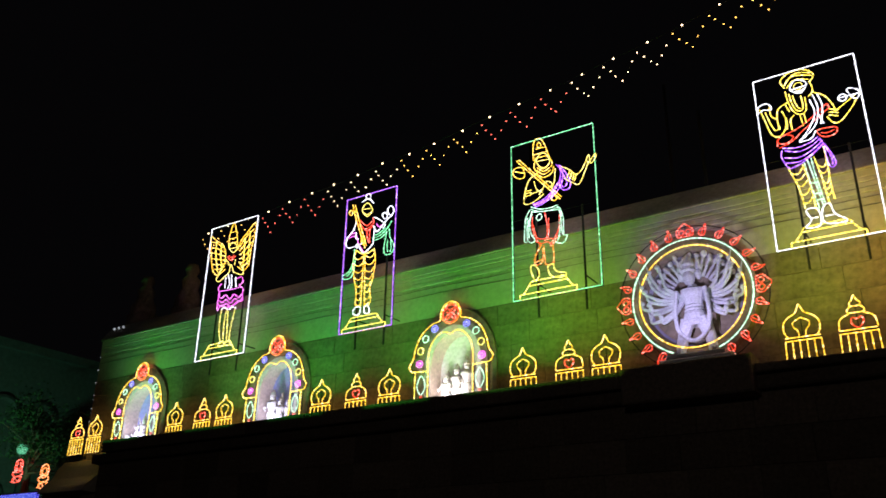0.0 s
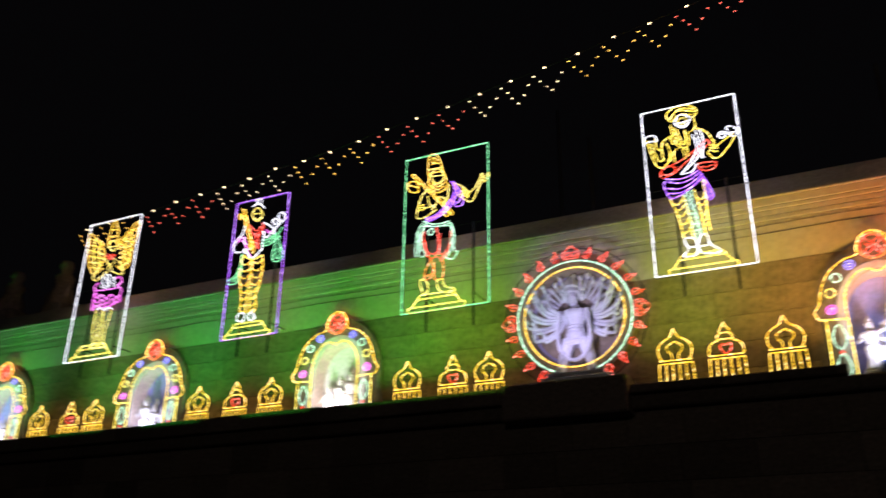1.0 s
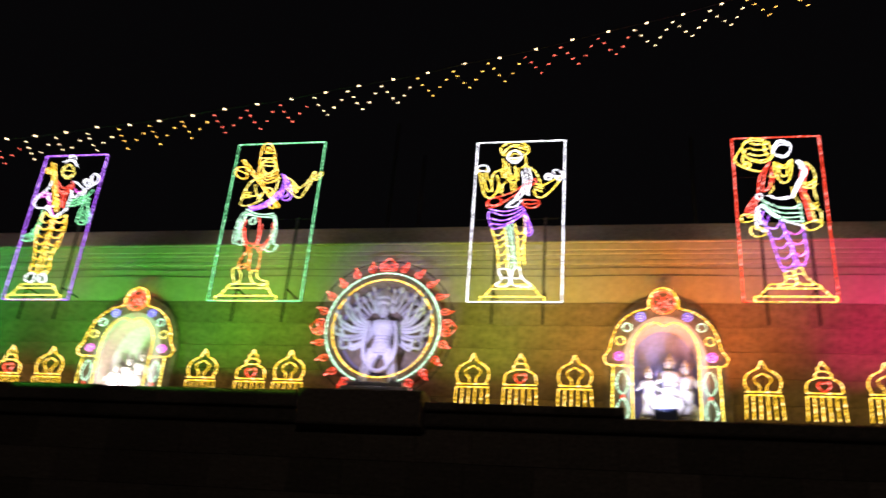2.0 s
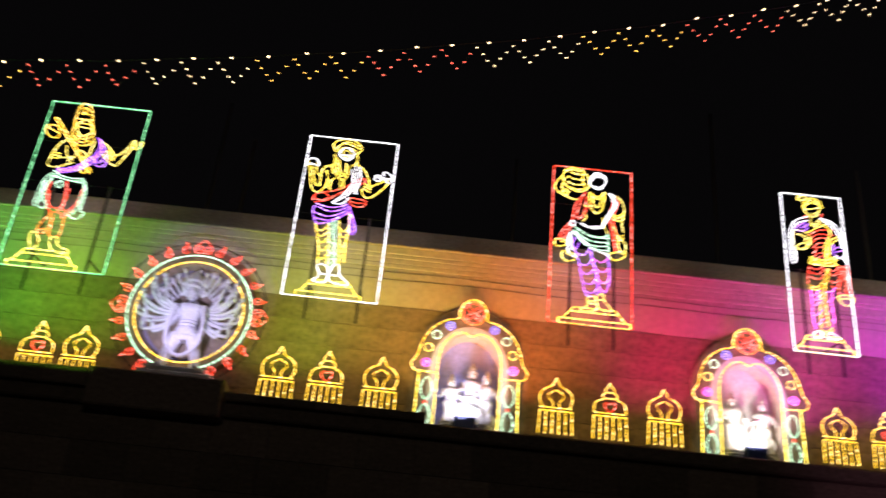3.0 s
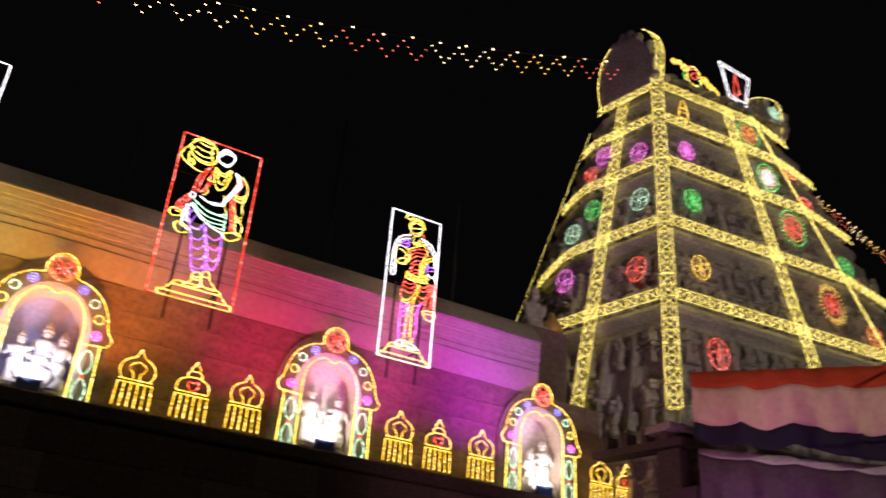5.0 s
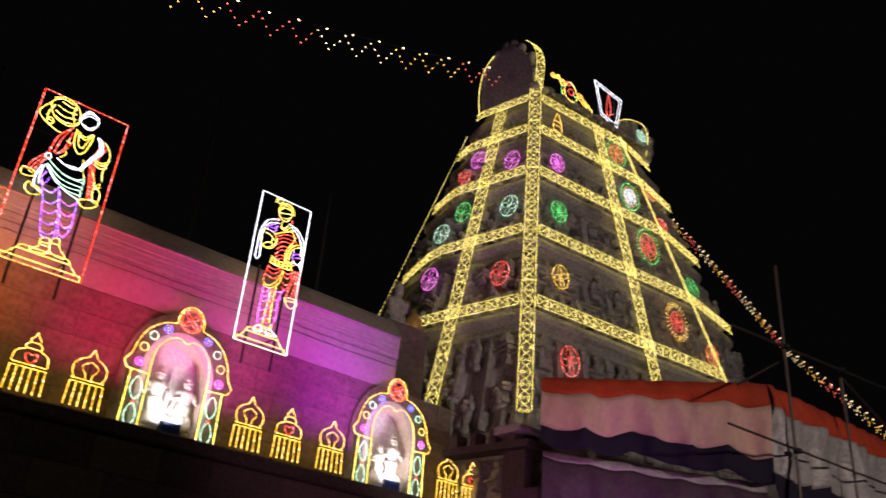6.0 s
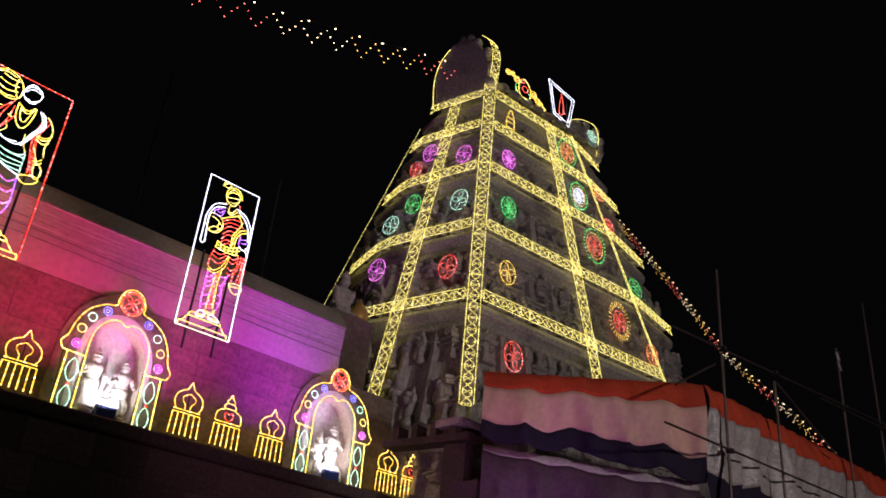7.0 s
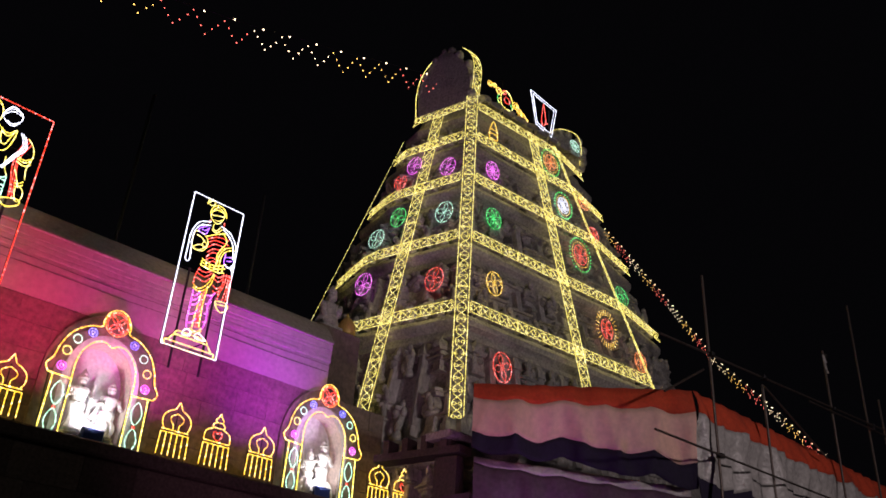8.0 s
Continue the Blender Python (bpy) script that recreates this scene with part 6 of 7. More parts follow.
medallion("r", 4.5, 11.97, 0.36, RED, 6, "red rope-light rosette with dotted green rim on the tower face", rim=LEAF)
medallion("r", 5.45, 9.64, 0.33, RED, 6, "red rope-light rosette with gold rays on the tower face", rays=True)

# sign and finial on the roof
c = corner(TOP + 0.35) + D_R * 3.02
sg = thing("diamond_sign", c, "white rope-light diamond sign with a red flame mark on the roof", "rope light sign")
lay = lambda q: D_R * q[0] + Vector((0, -0.1, q[1]))
dm = [(-0.62, 1.25), (0.62, 1.05), (0.38, -0.15), (-0.35, 0.0), (-0.62, 1.25)]
Rope(lay, 0.012, 0.06, 0.01).line(dm).put("outer_outline", WHITE, sg)
Rope(lay, 0.011, 0.06, 0.01).line([(x * 0.82, 0.55 + (z - 0.55) * 0.84) for x, z in dm]).put("inner_outline", WHITE, sg)
Rope(lay, 0.013).lines(curve([(0.0, 1.0), (0.08, 0.6), (0.1, 0.25), (-0.02, 0.12), (-0.1, 0.3), (0.0, 1.0)], 4), [(0.02, 0.2), (0.22, 0.3)]).put("flame_mark", RED, sg, "red rope-light flame mark")
Solid().tube([c * 0 + Vector((-0.4, 0.0, -1.4)), Vector((-0.4, 0.0, 1.2))], 0.02, 5).tube([Vector((0.4, 0.0, -1.4)), Vector((0.4, 0.0, 1.0))], 0.02, 5).put("post", STEEL, sg)
c = corner(TOP + 0.15) + D_R * 1.35
fn = thing("crest_light", c, "gold and green rope-light crest on the roof edge", "rope light")
lay = lambda q: D_R * q[0] + Vector((0, -0.1, q[1]))
for x, z, r in ((-0.75, 0.62, 0.10), (-0.55, 0.66, 0.08), (-0.36, 0.55, 0.12), (0.38, 0.36, 0.13), (0.56, 0.22, 0.11), (0.72, 0.16, 0.09), (0.86, 0.06, 0.07)):
    Rope(lay, 0.014, 0.04).lines(oval(x, z, r, n=12), oval(x, z, r * 0.5, n=8)).put("bead", GOLD, fn)
Rope(lay, 0.013).lines(curve([(-0.22, 0.1), (-0.26, 0.45), (-0.05, 0.72), (0.18, 0.55), (0.26, 0.2), (0.1, 0.02)], 4, True), curve([(-0.3, 0.3), (-0.4, 0.2), (-0.28, 0.08)], 4)).put("gold_outline", YELLOW, fn)
Rope(lay, 0.013).lines(oval(0.0, 0.36, 0.12, n=12), oval(-0.12, 0.62, 0.08, n=8)).put("red_outline", RED, fn)
Rope(lay, 0.012).lines(curve([(0.06, -0.05), (0.22, 0.1), (0.16, 0.3)], 4), curve([(-0.36, 0.1), (-0.42, 0.3), (-0.3, 0.45)], 4)).put("green_outline", LEAF, fn)
Solid().tube([(-0.1, 0, -0.3), (-0.1, 0, 1.25)], 0.02, 5).tube([(-0.25, 0, 1.1), (0.05, 0, 1.1)], 0.015, 5).put("post", STEEL, fn)
c = on_right(0.86, 15.16, 0.05)
bl = thing("bell_light", c, "small gold rope-light bell on the tower face", "rope light")
Rope(lambda q: D_R * q[0] + Vector((0, 0, q[1])), 0.012).lines(curve([(-0.16, -0.3), (-0.15, 0.0), (0, 0.35), (0.15, 0.0), (0.16, -0.3)], 4), [(-0.16, -0.3), (0.16, -0.3)], [(-0.15, -0.1), (0.15, -0.1)], [(-0.12, 0.05), (0.12, 0.05)]).put("outline", GOLD, bl)

# ---------------- garlands ----------------


def garland(name, at, length, unit, drop, label, r=0.021):
    """A zigzag string of bulbs hung from a wire; at(d) is the wire."""
    base = at(0)
    ob = thing(name, base, label, "string lights")
    wire = Solid().tube([at(length * i / 60) - base for i in range(61)], 0.006, 4)
    groups = (BULB_YELLOW, BULB_RED, BULB_WHITE)
    n = int(length / unit)
    bag = {0: Solid(), 1: Solid(), 2: Solid()}
    r2 = random.Random(3)
    oct_f = [(0, 2, 4), (2, 1, 4), (1, 3, 4), (3, 0, 4), (2, 0, 5), (1, 2, 5), (3, 1, 5), (0, 3, 5)]

    def bulb(g, p, rad):
        p = p + Vector((r2.uniform(-0.02, 0.02), r2.uniform(-0.02, 0.02), r2.uniform(-0.02, 0.02)))
        bag[g].add([p + Vector(d) * rad for d in ((1, 0, 0), (-1, 0, 0), (0, 1, 0), (0, -1, 0), (0, 0, 1), (0, 0, -1))], oct_f)
    for k in range(n):
        g = (k // 3) % 3
        bulb(2, at((k + 0.3) * unit) - base, r * 1.5)
        pts = []
        for j in range(6):
            f = j / 6
            d = 0.18 * drop + 0.82 * drop * (1 - abs(2 * f - 1))
            pt = at((k + f) * unit) - base - Vector((0, 0, max(0.02, d)))
            pts.append(pt)
            bulb(g, pt, r)
        wire.tube(pts, 0.004, 3, cap=False)
    wire.put("wire", CABLE, ob)
    for g, s in bag.items():
        tagged(s.put("bulbs", groups[g], ob, ("warm yellow bulbs", "red bulbs", "white bulbs")[g]), kind="stuff")
    return ob


GY = 15.0


def high_wire(d):
    x = -17.2 + d
    z = 13.03 + 0.2381 * x + 0.00693 * x * x + 0.0000337 * x ** 3 - 0.00000103 * x ** 4
    z += 0.015 * math.sin(d * 2.3)
    k = GY / 14.0
    return Vector((x * k, GY, 1.6 + (z - 1.6) * k))


garland("string_lights", high_wire, 30.6, 0.733, 0.66, "zigzag garland of white, yellow and red bulbs hung over the wall", 0.019)
LOW = [Vector((20.0, 13.5, 15.35)), Vector((20.6, 11.89, 12.72)), Vector((21.28, 10.77, 10.7)), Vector((22.33, 9.68, 9.22)), Vector((23.2, 8.4, 7.45))]
low_pts = curve(LOW, 12)
low_len = [0.0]
for a, b in zip(low_pts, low_pts[1:]):
    low_len.append(low_len[-1] + (b - a).length)


def low_wire(d):
    i = 0
    while i < len(low_len) - 2 and low_len[i + 1] < d:
        i += 1
    return low_pts[i].lerp(low_pts[i + 1], min(1, (d - low_len[i]) / (low_len[i + 1] - low_len[i])))


garland("string_lights", low_wire, low_len[-1], 0.22, 0.32, "garland of bulbs running down from the tower to the scaffold", 0.0108)
# small white bulbs down the end of the wall
ob = thing("edge_string_light", (WALL_X0 - 0.05, 14.0, 5.3), "string of tiny white bulbs down the wall's end", "string lights")
s = Solid()
for k in range(26):
    s.blob((0.03 * math.sin(k * 2), 0, 0.12 * k), (0.014, 0.014, 0.014))
BULB_DIM = glow("bulb_dim", (0.8, 0.9, 1.0), 0.5)
tagged(s.put("bulbs", BULB_DIM, ob), kind="stuff")
s = Solid()
s.tube([(0, 0.02, -0.1), (0, 0.02, 3.1)], 0.006, 4)
s.put("wire", CABLE, ob)

# three small lamps on the coping's corner
ob = thing("coping_lamps", (WALL_X0 + 0.25, 14.05, 8.56), "three tiny white lamps on the corner of the coping", "lamps")
for k in range(3):
    Solid().tube([(0.2 * k, 0, -0.1), (0.2 * k, 0, 0.02)], 0.012, 5).put("stem", STEEL, ob)
    Solid().blob((0.2 * k, 0, 0.05), (0.03, 0.03, 0.035)).put("bulb", BULB_DIM, ob)

# ---------------- cloth canopy and scaffold by the tower ----------------


def cloth(name, a, b, strips, label, seed, sag=0.12, grow=0.0):
    """A hanging cloth between two points with stripes, folds and thickness. strips: (part, top, bottom, material)."""
    a, b = Vector(a), Vector(b)
    ob = thing(name, a, label, "cloth")
    d = b - a
    out = Vector((d.y, -d.x, 0)).normalized()
    if out.dot(-a) < 0:
        out = -out
    r = random.Random(seed)
    ph = [r.uniform(0, 6) for _ in range(6)]
    nx = max(24, int(d.length * 14))
    for nm, z0, z1, mat in strips:
        s = Solid()
        nz = max(3, int(abs(z1 - z0) / 0.07))
        for side in (0, 1):
            for i in range(nx + 1):
                u = i / nx
                x = u * d.length
                for j in range(nz + 1):
                    v = (z0 + (z1 - z0) * j / nz) * (1 + grow * u)
                    f = min(1.0, abs(v) / 0.8)
                    wave = 0.05 * f * math.sin(x * 2.4 + ph[0]) + 0.06 * f * math.sin(x * 5.3 + ph[1] + v) + 0.03 * math.sin(x * 13 + ph[2] + 3 * v) * (0.4 + 0.6 * math.sin(x * 1.3 + ph[5]) ** 2) + 0.03 * f * abs(math.sin(x * 3.1 + ph[4] + 1.5 * v)) + 0.10 * math.sin(max(0, min(1, -v / 0.8)) * math.pi) + 0.17 * f * (1 - abs(math.sin(x * 2.1 + ph[2] + 0.5 * v + 0.6 * math.sin(x * 0.9 + ph[0])))) ** 3 + 0.09 * f * (1 - abs(math.sin(x * 5.1 + ph[3] - 1.2 * v))) ** 3
                    hem = 0.06 * abs(math.sin(math.pi * x / 0.78)) * min(1.0, abs(v) / 0.15) + 0.05 * math.sin(x * 1.9 + ph[3]) * f + 0.025 * math.sin(x * 4.7 + ph[4]) * f + (sag * (math.sin(math.pi * ((x / 1.6) % 1.0)) * f) * 0.5)
                    p = d * u + out * (wave - 0.012 * side) + Vector((0, 0, v - hem))
                    s.v.append(tuple(p))
        m = nz + 1
        half_n = (nx + 1) * m
        for side in (0, 1):
            for i in range(nx):
                for j in range(nz):
                    k = side * half_n + i * m + j
                    s.f.append((k, k + m, k + m + 1, k + 1))
        for i in range(nx):
            for j in (0, nz):
                k = i * m + j
                s.f.append((k, k + m, k + m + half_n, k + half_n))
        s.put(nm, mat, ob, smooth=True)
    return ob


CA, CB, CC = Vector((10.55, 10.0, 6.68)), Vector((13.38, 7.3, 6.81)), Vector((23.2, 7.22, 6.87))
cloth("canopy_cloth", CA, CB, [("red_stripe", 0, -0.26, CLOTH_RED), ("white_stripe", -0.26, -0.82, CLOTH_WHITE), ("navy_stripe", -0.82, -1.12, CLOTH_NAVY)], "draped cloth with red, off-white and navy stripes on the scaffold", 1, grow=0.45)
cloth("canopy_cloth", CB + Vector((0.02, 0, 0)), CC, [("red_stripe", 0, -0.42, CLOTH_RED), ("white_stripe", -0.42, -1.5, CLOTH_PALE), ("navy_stripe", -1.5, -2.1, CLOTH_NAVY)], "glossy sheet with red, white and navy stripes tied to the scaffold", 2)
cloth("tarpaulin", (10.95, 10.3, 5.5), (13.4, 7.5, 5.1), [("hem", 0, -0.12, CLOTH_PALE), ("sheet", -0.12, -5.1, TARP)], "dull dark tarpaulin hanging to the ground below the striped cloth", 3)


def pole(name, a, b, r, label, group):
    a, b = Vector(a), Vector(b)
    s = Solid().tube([Vector((0, 0, 0)), (b - a) * 0.5, b - a], r * 0.8, 8)
    ob = new(name, mesh_of(name, s.v, s.f, PIPE))
    ob.location = a
    return tagged(ob, label, "scaffold pole", group)


G2 = "scaffold poles"
up_label, side_label = "upright rusty steel scaffold pole standing by the canopy", "level steel scaffold pipe clamped across the uprights"
for x, y, top in ((13.55, 7.0, 9.1), (15.6, 7.0, 7.5), (19.0, 7.0, 9.3), (21.3, 7.05, 11.3), (22.2, 7.0, 9.0)):
    pole("scaffold_upright", (x, y, 0), (x + 0.03, y, top), 0.03, up_label, G2)
for a, b in (((11.9, 7.0, 7.35), (22.4, 6.95, 8.2)), ((11.4, 6.9, 5.55), (19.0, 6.9, 5.75)), ((17.7, 6.95, 7.72), (22.3, 6.95, 8.05)), ((12.1, 7.1, 6.4), (13.5, 7.1, 7.2)), ((15.6, 6.95, 7.45), (18.2, 6.95, 6.62))):
    pole("scaffold_pipe", a, b, 0.024, side_label, G2)
clamp = Solid().box((-0.05, -0.06, -0.04), (0.05, 0.06, 0.04), 0.01)
clamp_mesh = mesh_of("clamp", clamp.v, clamp.f, STEEL)
for x, z in ((13.57, 7.48), (13.56, 5.62), (15.62, 7.64), (19.02, 7.9), (21.33, 8.1), (19.0, 9.15), (21.3, 8.0), (18.95, 5.74)):
    o = new("scaffold_clamp", clamp_mesh)
    o.location = (x, 6.96, z)
    tagged(o, "small dark steel clamp joining scaffold pipes", "clamp", "scaffold clamps")
s = Solid()
pts = curve([(19.03, 6.96, 9.0), (18.85, 6.93, 9.12), (18.8, 6.9, 8.95), (18.95, 6.95, 8.85), (18.9, 6.9, 8.7)], 5)
tagged(s.tube(pts, 0.025, 5).put("rag", CLOTH_PALE), "pale rag knotted round a scaffold pole", "rag")
# stone beam end and dark stall below the tower corner
bm_ = thing("stone_bracket", (11.3, 11.2, 5.84), "carved dark stone bracket at the foot of the tower", "stone bracket")
Solid().box((-0.42, -0.36, 0.1), (0.42, 0.3, 0.24), 0.03).put("slab", TOWER_STONE, bm_)
Solid().box((-0.26, -0.22, -0.06), (0.26, 0.24, 0.1), 0.03).put("corbel", DARK_STONE, bm_)
bt = thing("base_beam", (11.1, 10.83, 0.0), "dark stone beam over an added dark panel at the tower's foot", "stone beam")
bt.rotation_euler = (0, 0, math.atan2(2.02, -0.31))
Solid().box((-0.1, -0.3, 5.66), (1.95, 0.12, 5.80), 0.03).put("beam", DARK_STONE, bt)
# dark panel added for the shade below the beam, not a known wall
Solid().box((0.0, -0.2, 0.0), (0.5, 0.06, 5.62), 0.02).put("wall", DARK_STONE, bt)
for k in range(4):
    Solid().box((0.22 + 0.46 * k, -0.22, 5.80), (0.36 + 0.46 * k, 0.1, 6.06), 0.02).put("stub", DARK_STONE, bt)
tagged(Solid().box((11.0, 10.4, 0.0), (13.5, 11.2, 4.9), 0.03).put("stall_wall", TARP), "dim cloth-covered stall wall under the canopy", "stall")

# ---------------- roof figures and the far left ----------------


def roof_statue(x, z, h):
    s = Solid().box((x - 0.35, 14.4, z - 0.2), (x + 0.35, 15.0, z + 0.15), 0.03)
    s.lathe([(0.3, 0), (0.34, h * 0.2), (0.22, h * 0.45), (0.26, h * 0.62), (0.13, h * 0.74), (0.2, h * 0.85), (0.15, h * 0.97), (0.04, h)], (x, 14.7, z + 0.1), 12)
    s.blob((x - 0.25, 14.6, z + 0.3), (0.16, 0.16, 0.28)).blob((x + 0.25, 14.6, z + 0.45), (0.12, 0.12, 0.3), 0.4)
    tagged(s.put("roof_statue", STONE, smooth=True), "dim weathered stone statue on top of the wall", "statue", "roof statues")


roof_statue(-20.2, 9.0, 1.25)
roof_statue(-18.3, 8.9, 1.35)
s = Solid().box((10.45, 14.6, 8.95), (10.98, 15.2, 9.05), 0.02)
s.lathe([(0.25, 0), (0.3, 0.14), (0.2, 0.34), (0.24, 0.56), (0.1, 0.66)], (10.72, 14.9, 9.05), 14, 1.0, 0.8)
s.blob((10.74, 14.84, 9.83), (0.12, 0.12, 0.15)).lathe([(0.11, 0), (0.12, 0.05), (0.06, 0.14), (0.02, 0.2)], (10.74, 14.86, 9.92), 10)
s.blob((10.52, 14.8, 9.42), (0.08, 0.09, 0.24), -0.3).blob((10.92, 14.8, 9.45), (0.08, 0.09, 0.24), 0.35).blob((10.62, 14.7, 9.14), (0.2, 0.14, 0.09))
tagged(s.put("roof_statue", TOWER_STONE, smooth=True), "small pale stone statue on the return wall", "statue", "roof statues")
s = Solid().lathe([(0.2, 0), (0.23, 0.12), (0.22, 0.26), (0.14, 0.42), (0.05, 0.5), (0.02, 0.6)], (11.22, 14.8, 8.95), 16)
tagged(s.put("gilt_dome", surface("gilt", (0.75, 0.5, 0.15), 0.4, 4.0, 0.2, 0.2, 0.3), smooth=True), "small gilt dome beside the pale roof statue", "dome")
# pavilion eave beyond the wall's end
ev = Solid()
prof = [(13.1, 4.05), (13.2, 4.2), (13.45, 4.45), (13.6, 4.75), (13.75, LEDGE), (14.6, LEDGE), (14.6, 4.0)]
n = len(prof)
ev.add([(x, y, z) for x in (-21.2, -19.32) for y, z in prof], [tuple(range(n)), tuple(range(n, 2 * n))] + [(i, (i + 1) % n, n + (i + 1) % n, n + i) for i in range(n)])
pv = thing("pavilion", (-20.9, 13.9, 0), "pale stone pavilion with a curved eave beyond the wall's end", "pavilion")
pv.location = (0, 0, 0)
ev.put("eave", PLASTER, pv)
Solid().box((-21.0, 13.5, 0.0), (-20.65, 14.0, 4.02), 0.03).put("column", STONE, pv)
Solid().box((-19.9, 13.5, 0.0), (-19.4, 14.0, 4.02), 0.03).put("column", STONE, pv)
# far arcade building
fb = thing("arcade_building", (-38.0, 20.0, 0), "dim far building with a row of pale arches", "building")
Solid().box((-6, 0, 0), (0, 12, 12.2)).put("wall", FAR_WALL, fb)
Solid().box((-6, -0.2, 12.2), (0.35, 12, 12.6), 0.05).put("cornice", FAR_WALL, fb)
for k in range(6):
    y = 1.0 + 1.9 * k
    for z in (9.3, 5.6):
        ar = Solid().tube([(0.08, y + 0.7 * math.cos(math.pi * i / 10), z + 0.7 * math.sin(math.pi * i / 10)) for i in range(11)], 0.14, 6)
        ar.tube([(0.08, y + 0.7, z), (0.08, y + 0.7, z - 1.9)], 0.14, 6).tube([(0.08, y - 0.7, z), (0.08, y - 0.7, z - 1.9)], 0.14, 6)
        ar.put("arch", FAR_WALL, fb)
# unseen green fill spot added to brighten the arcade and tree
spot("green_yard_fill", (-31.0, 16.0, 3.0), (-33.5, 20.5, 7.0), (0.25, 1.0, 0.5), 560, 110)
# tree with twigs and leaves
tr = thing("tree", (-32.3, 19.4, 0), "dark small tree with bare twigs beside the arcade", "tree")
tk = Solid().tube([(0, 0, 0), (0.1, 0, 2.5), (-0.1, 0.1, 5.6), (0, 0, 8.0)], [0.22, 0.18, 0.14, 0.08], 8)
r3 = random.Random(8)
tips = []
for k in range(46):
    a, e = r3.uniform(0, math.tau), r3.uniform(-0.1, 1.0)
    b = Vector((0, 0, r3.uniform(5.8, 8.0)))
    l = r3.uniform(0.9, 2.0)
    d = Vector((math.cos(a) * math.cos(e), math.sin(a) * math.cos(e), math.sin(e)))
    m1 = b + d * l * 0.5 + Vector((0, 0, 0.15))
    tip = b + d * l + Vector((r3.uniform(-0.2, 0.2), 0, r3.uniform(-0.2, 0.1)))
    tk.tube([b, m1, tip], [0.05, 0.03, 0.012], 5)
    tips += [m1, tip, (m1 + tip) / 2]
tk.put("trunk", BARK, tr)
lv = Solid()
for t in tips:
    for j in range(26):
        c = t + Vector((r3.gauss(0, 0.24), r3.gauss(0, 0.24), r3.gauss(0, 0.2)))
        u = Vector((r3.uniform(-1, 1), r3.uniform(-1, 1), r3.uniform(-1, 1))).normalized() * 0.07
        w = u.cross(Vector((r3.uniform(-1, 1), r3.uniform(-1, 1), 0.4))).normalized() * 0.03
        lv.add([c - u, c + w, c + u, c - w], [(0, 1, 2, 3)])
tagged(lv.put("leaves", FOLIAGE, tr), kind="stuff")
# coloured lights by the tree
GLOBE = glow("globe_green", (0.12, 0.85, 0.42), 0.55)
for nm, x, z, mt, lb in (("ornament_light", -31.75, 6.85, LEAF, "small green glowing globe ornament by the tree"), ("ornament_light", -31.75, 6.2, RED, "small red glowing ornament below the tree"), ("ornament_light", -30.0, 5.9, ORANGE, "small orange glowing ornament below the tree")):
    o = thing(nm, (x, 18.7, z - 0.3), lb, "ornament light", "yard ornaments")
    if mt is LEAF:
        Solid().lathe([(0.03, -0.2), (0.14, -0.16), (0.2, 0.0), (0.14, 0.16), (0.03, 0.2)], (0, 0, 0.28), 14).put("globe", GLOBE, o, smooth=True)
        Solid().lathe([(0.1, -0.06), (0.14, 0.0), (0.07, 0.05)], (0, 0, 0.03), 12).put("collar", STEEL, o)
        Solid().tube([(0, 0.0, 0.0), (0, 0.0, 0.3 - z)], 0.03, 6).put("pole", STEEL, o)
        continue
    Rope(r=0.03).lines(oval(0, 0.3, 0.25, n=14), oval(0, 0.3, 0.14, n=10), oval(0, 0.02, 0.32, 0.12, n=14), oval(0, -0.2, 0.26, 0.12, n=14), curve([(-0.3, -0.3), (-0.1, -0.1), (0.1, -0.3), (0.3, -0.1)], 4)).put("outline", mt, o)
    Solid().tube([(0, 0.03, 0.1), (0, 0.03, 0.3 - z)], 0.03, 6).put("pole", STEEL, o)
o = thing("blue_fascia_light", (-31.6, 18.6, 4.85), "blue glowing light strip on a low stall roof", "light strip")
Solid().box((-1.6, -0.05, 0.0), (1.6, 0.05, 0.28), 0.02).put("strip", glow("strip_blue", (0.06, 0.05, 1.0), 0.8), o)
Solid().box((-1.7, 0.08, -4.95), (1.7, 1.6, 0.36), 0.03).put("stall", DARK_STONE, o)
for x in (0.5, 1.5):
    Solid().box((x - 0.14, -0.12, -0.1), (x + 0.14, -0.06, 0.0), 0.01).put("lamp", MINT, o)

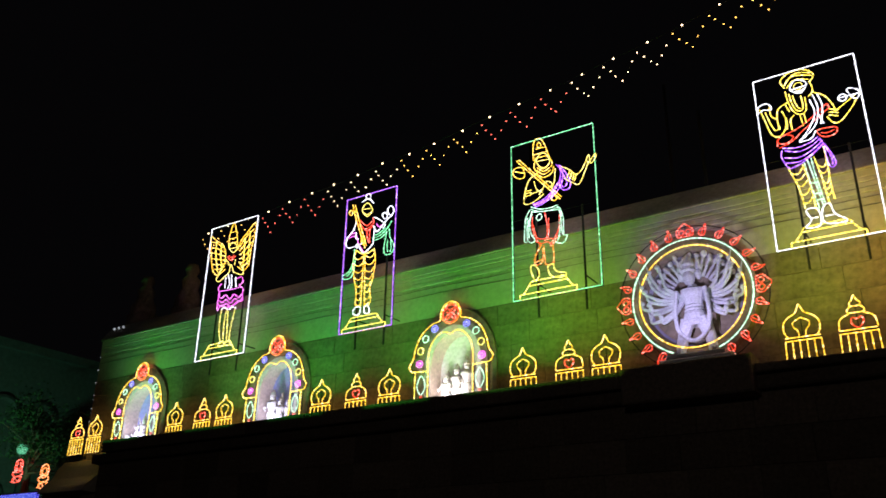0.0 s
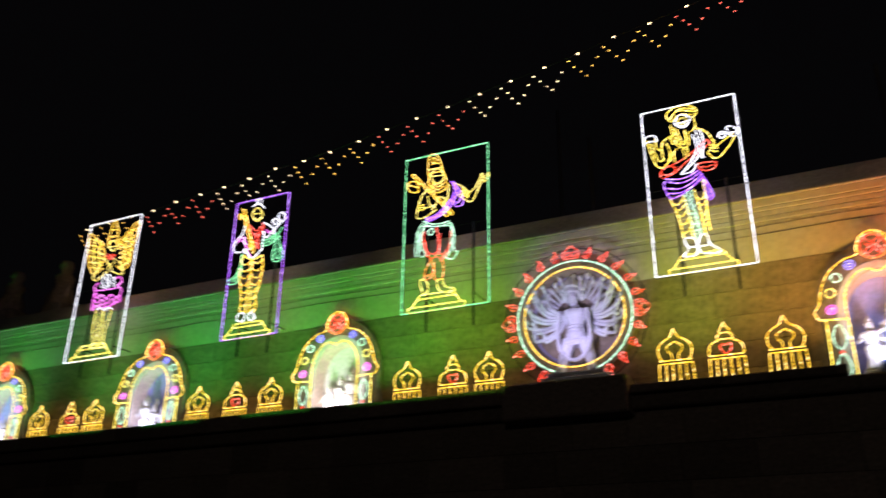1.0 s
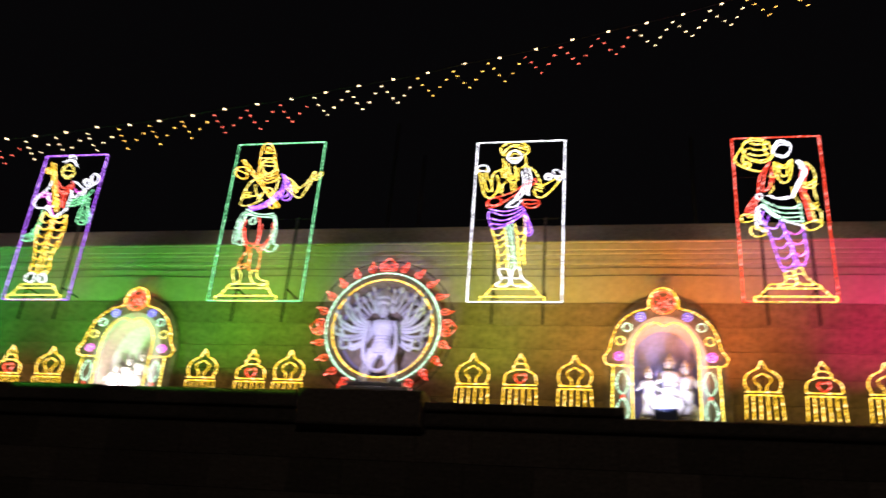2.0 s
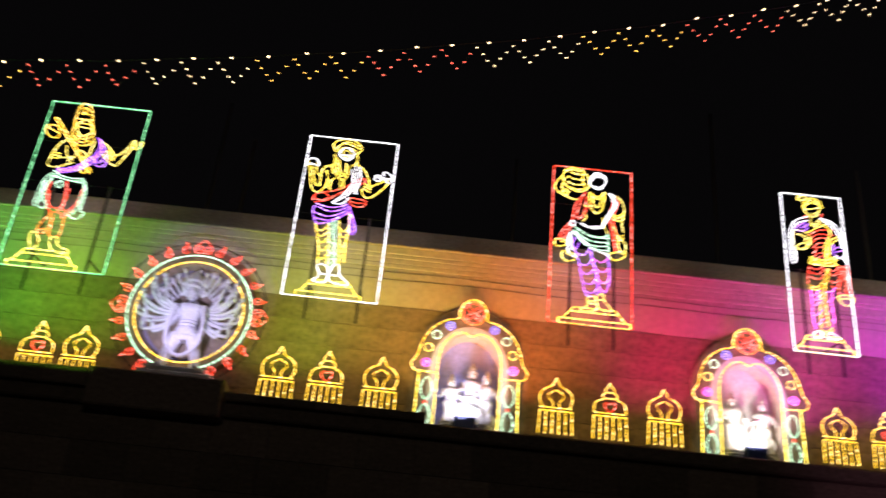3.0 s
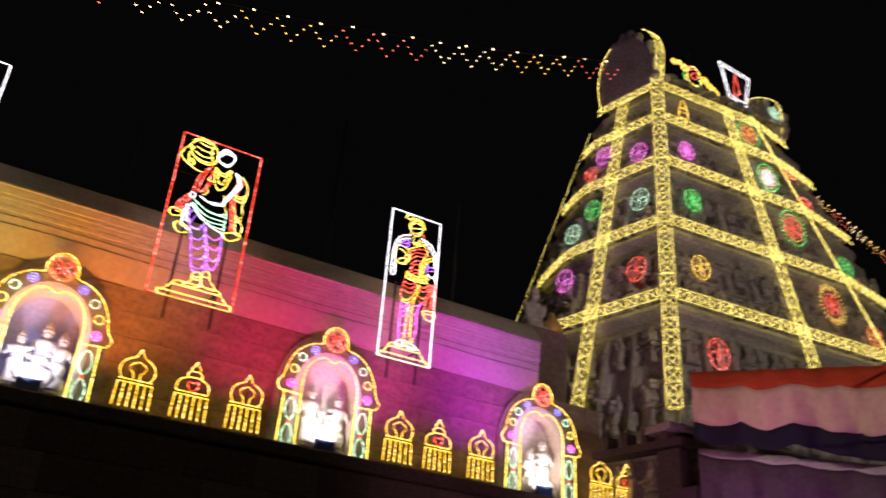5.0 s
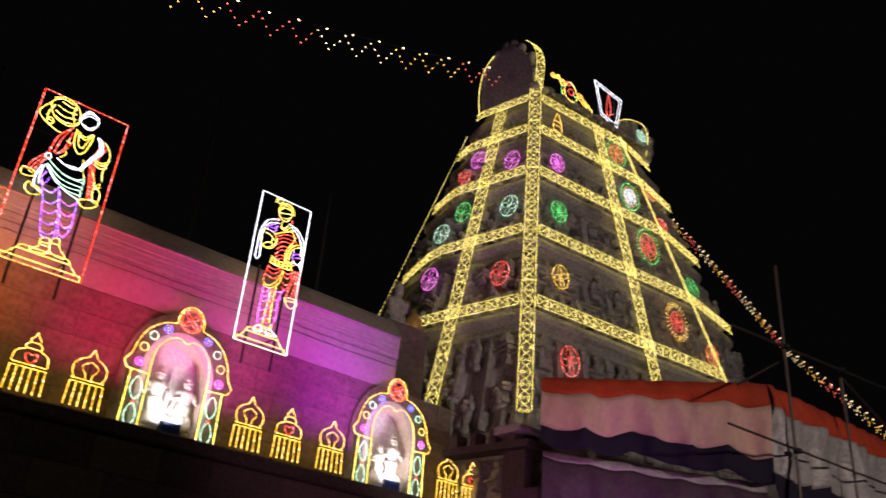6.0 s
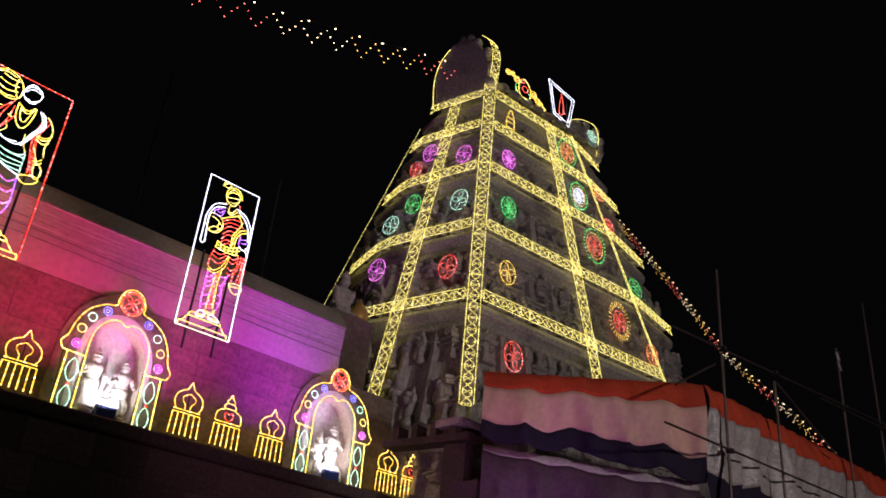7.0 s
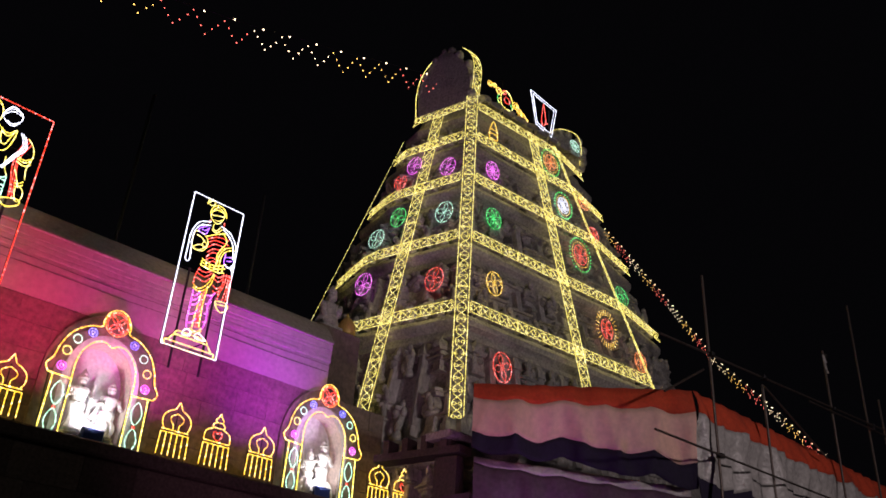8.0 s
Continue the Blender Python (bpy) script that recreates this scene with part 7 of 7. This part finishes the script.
# dark poles that stand behind the wall
for x, y, top in ((-8.5, 16.5, 12.3), (-5.2, 17, 13.0), (-4.1, 15.6, 11.2), (1.6, 16.5, 12.0), (6.0, 16.2, 13.6), (9.4, 16.4, 12.6)):
    s = Solid().tube([(0, 0, 0), (0, 0, top)], 0.035, 8)
    ob = new("mast", mesh_of("mast", s.v, s.f, STEEL))
    ob.location = (x, y, 0)
    tagged(ob, "thin dark mast standing behind the temple wall", "mast", "masts")

# ---------------- stone courses, last ----------------
rng = random.Random(21)
block_shapes = {}


def block(x0, x1, z0, z1, y, parent, mat, jut=0.0):
    w, h = round(x1 - x0, 1), round(z1 - z0, 2)
    key = (w, h, mat.name, rng.randrange(2))
    if key not in block_shapes:
        e = 0.005 + 0.004 * key[3]
        s = Solid().box((-w / 2 + 0.002, -0.05, -h / 2 + 0.002), (w / 2 - 0.002, 0.05, h / 2 - 0.002), e)
        block_shapes[key] = mesh_of("stone_block", s.v, s.f, mat)
    o = new("stone_block", block_shapes[key])
    o.location = ((x0 + x1) / 2, y + jut, (z0 + z1) / 2)
    o.parent = parent


def course_row(z0, z1, x0, x1, y, parent, mat, sizes, gaps):
    x = x0
    while x < x1 - 0.2:
        w = rng.choice(sizes)
        e = min(x + w, x1)
        cut = [(a, b) for a, b in gaps if a < e and b > x]
        if not cut:
            block(x, e, z0, z1, y, parent, mat, rng.uniform(-0.005, 0.005))
            x = e
        else:
            a, b = cut[0]
            if a - x > 0.25:
                block(x, a, z0, z1, y, parent, mat, rng.uniform(-0.005, 0.005))
            x = b


zs = [LEDGE, 5.37, 5.8, 6.25, 6.68, 7.11]
for i in range(5):
    gaps = [(c - 0.62, c + 0.62) if i < 4 else (c - 0.32, c + 0.32) for c in NICHES]
    course_row(zs[i], zs[i + 1], WALL_X0 + rng.uniform(0, 0.02), 11.9, 13.99, wall, STONE, (0.7, 0.9, 1.1, 1.3), gaps)
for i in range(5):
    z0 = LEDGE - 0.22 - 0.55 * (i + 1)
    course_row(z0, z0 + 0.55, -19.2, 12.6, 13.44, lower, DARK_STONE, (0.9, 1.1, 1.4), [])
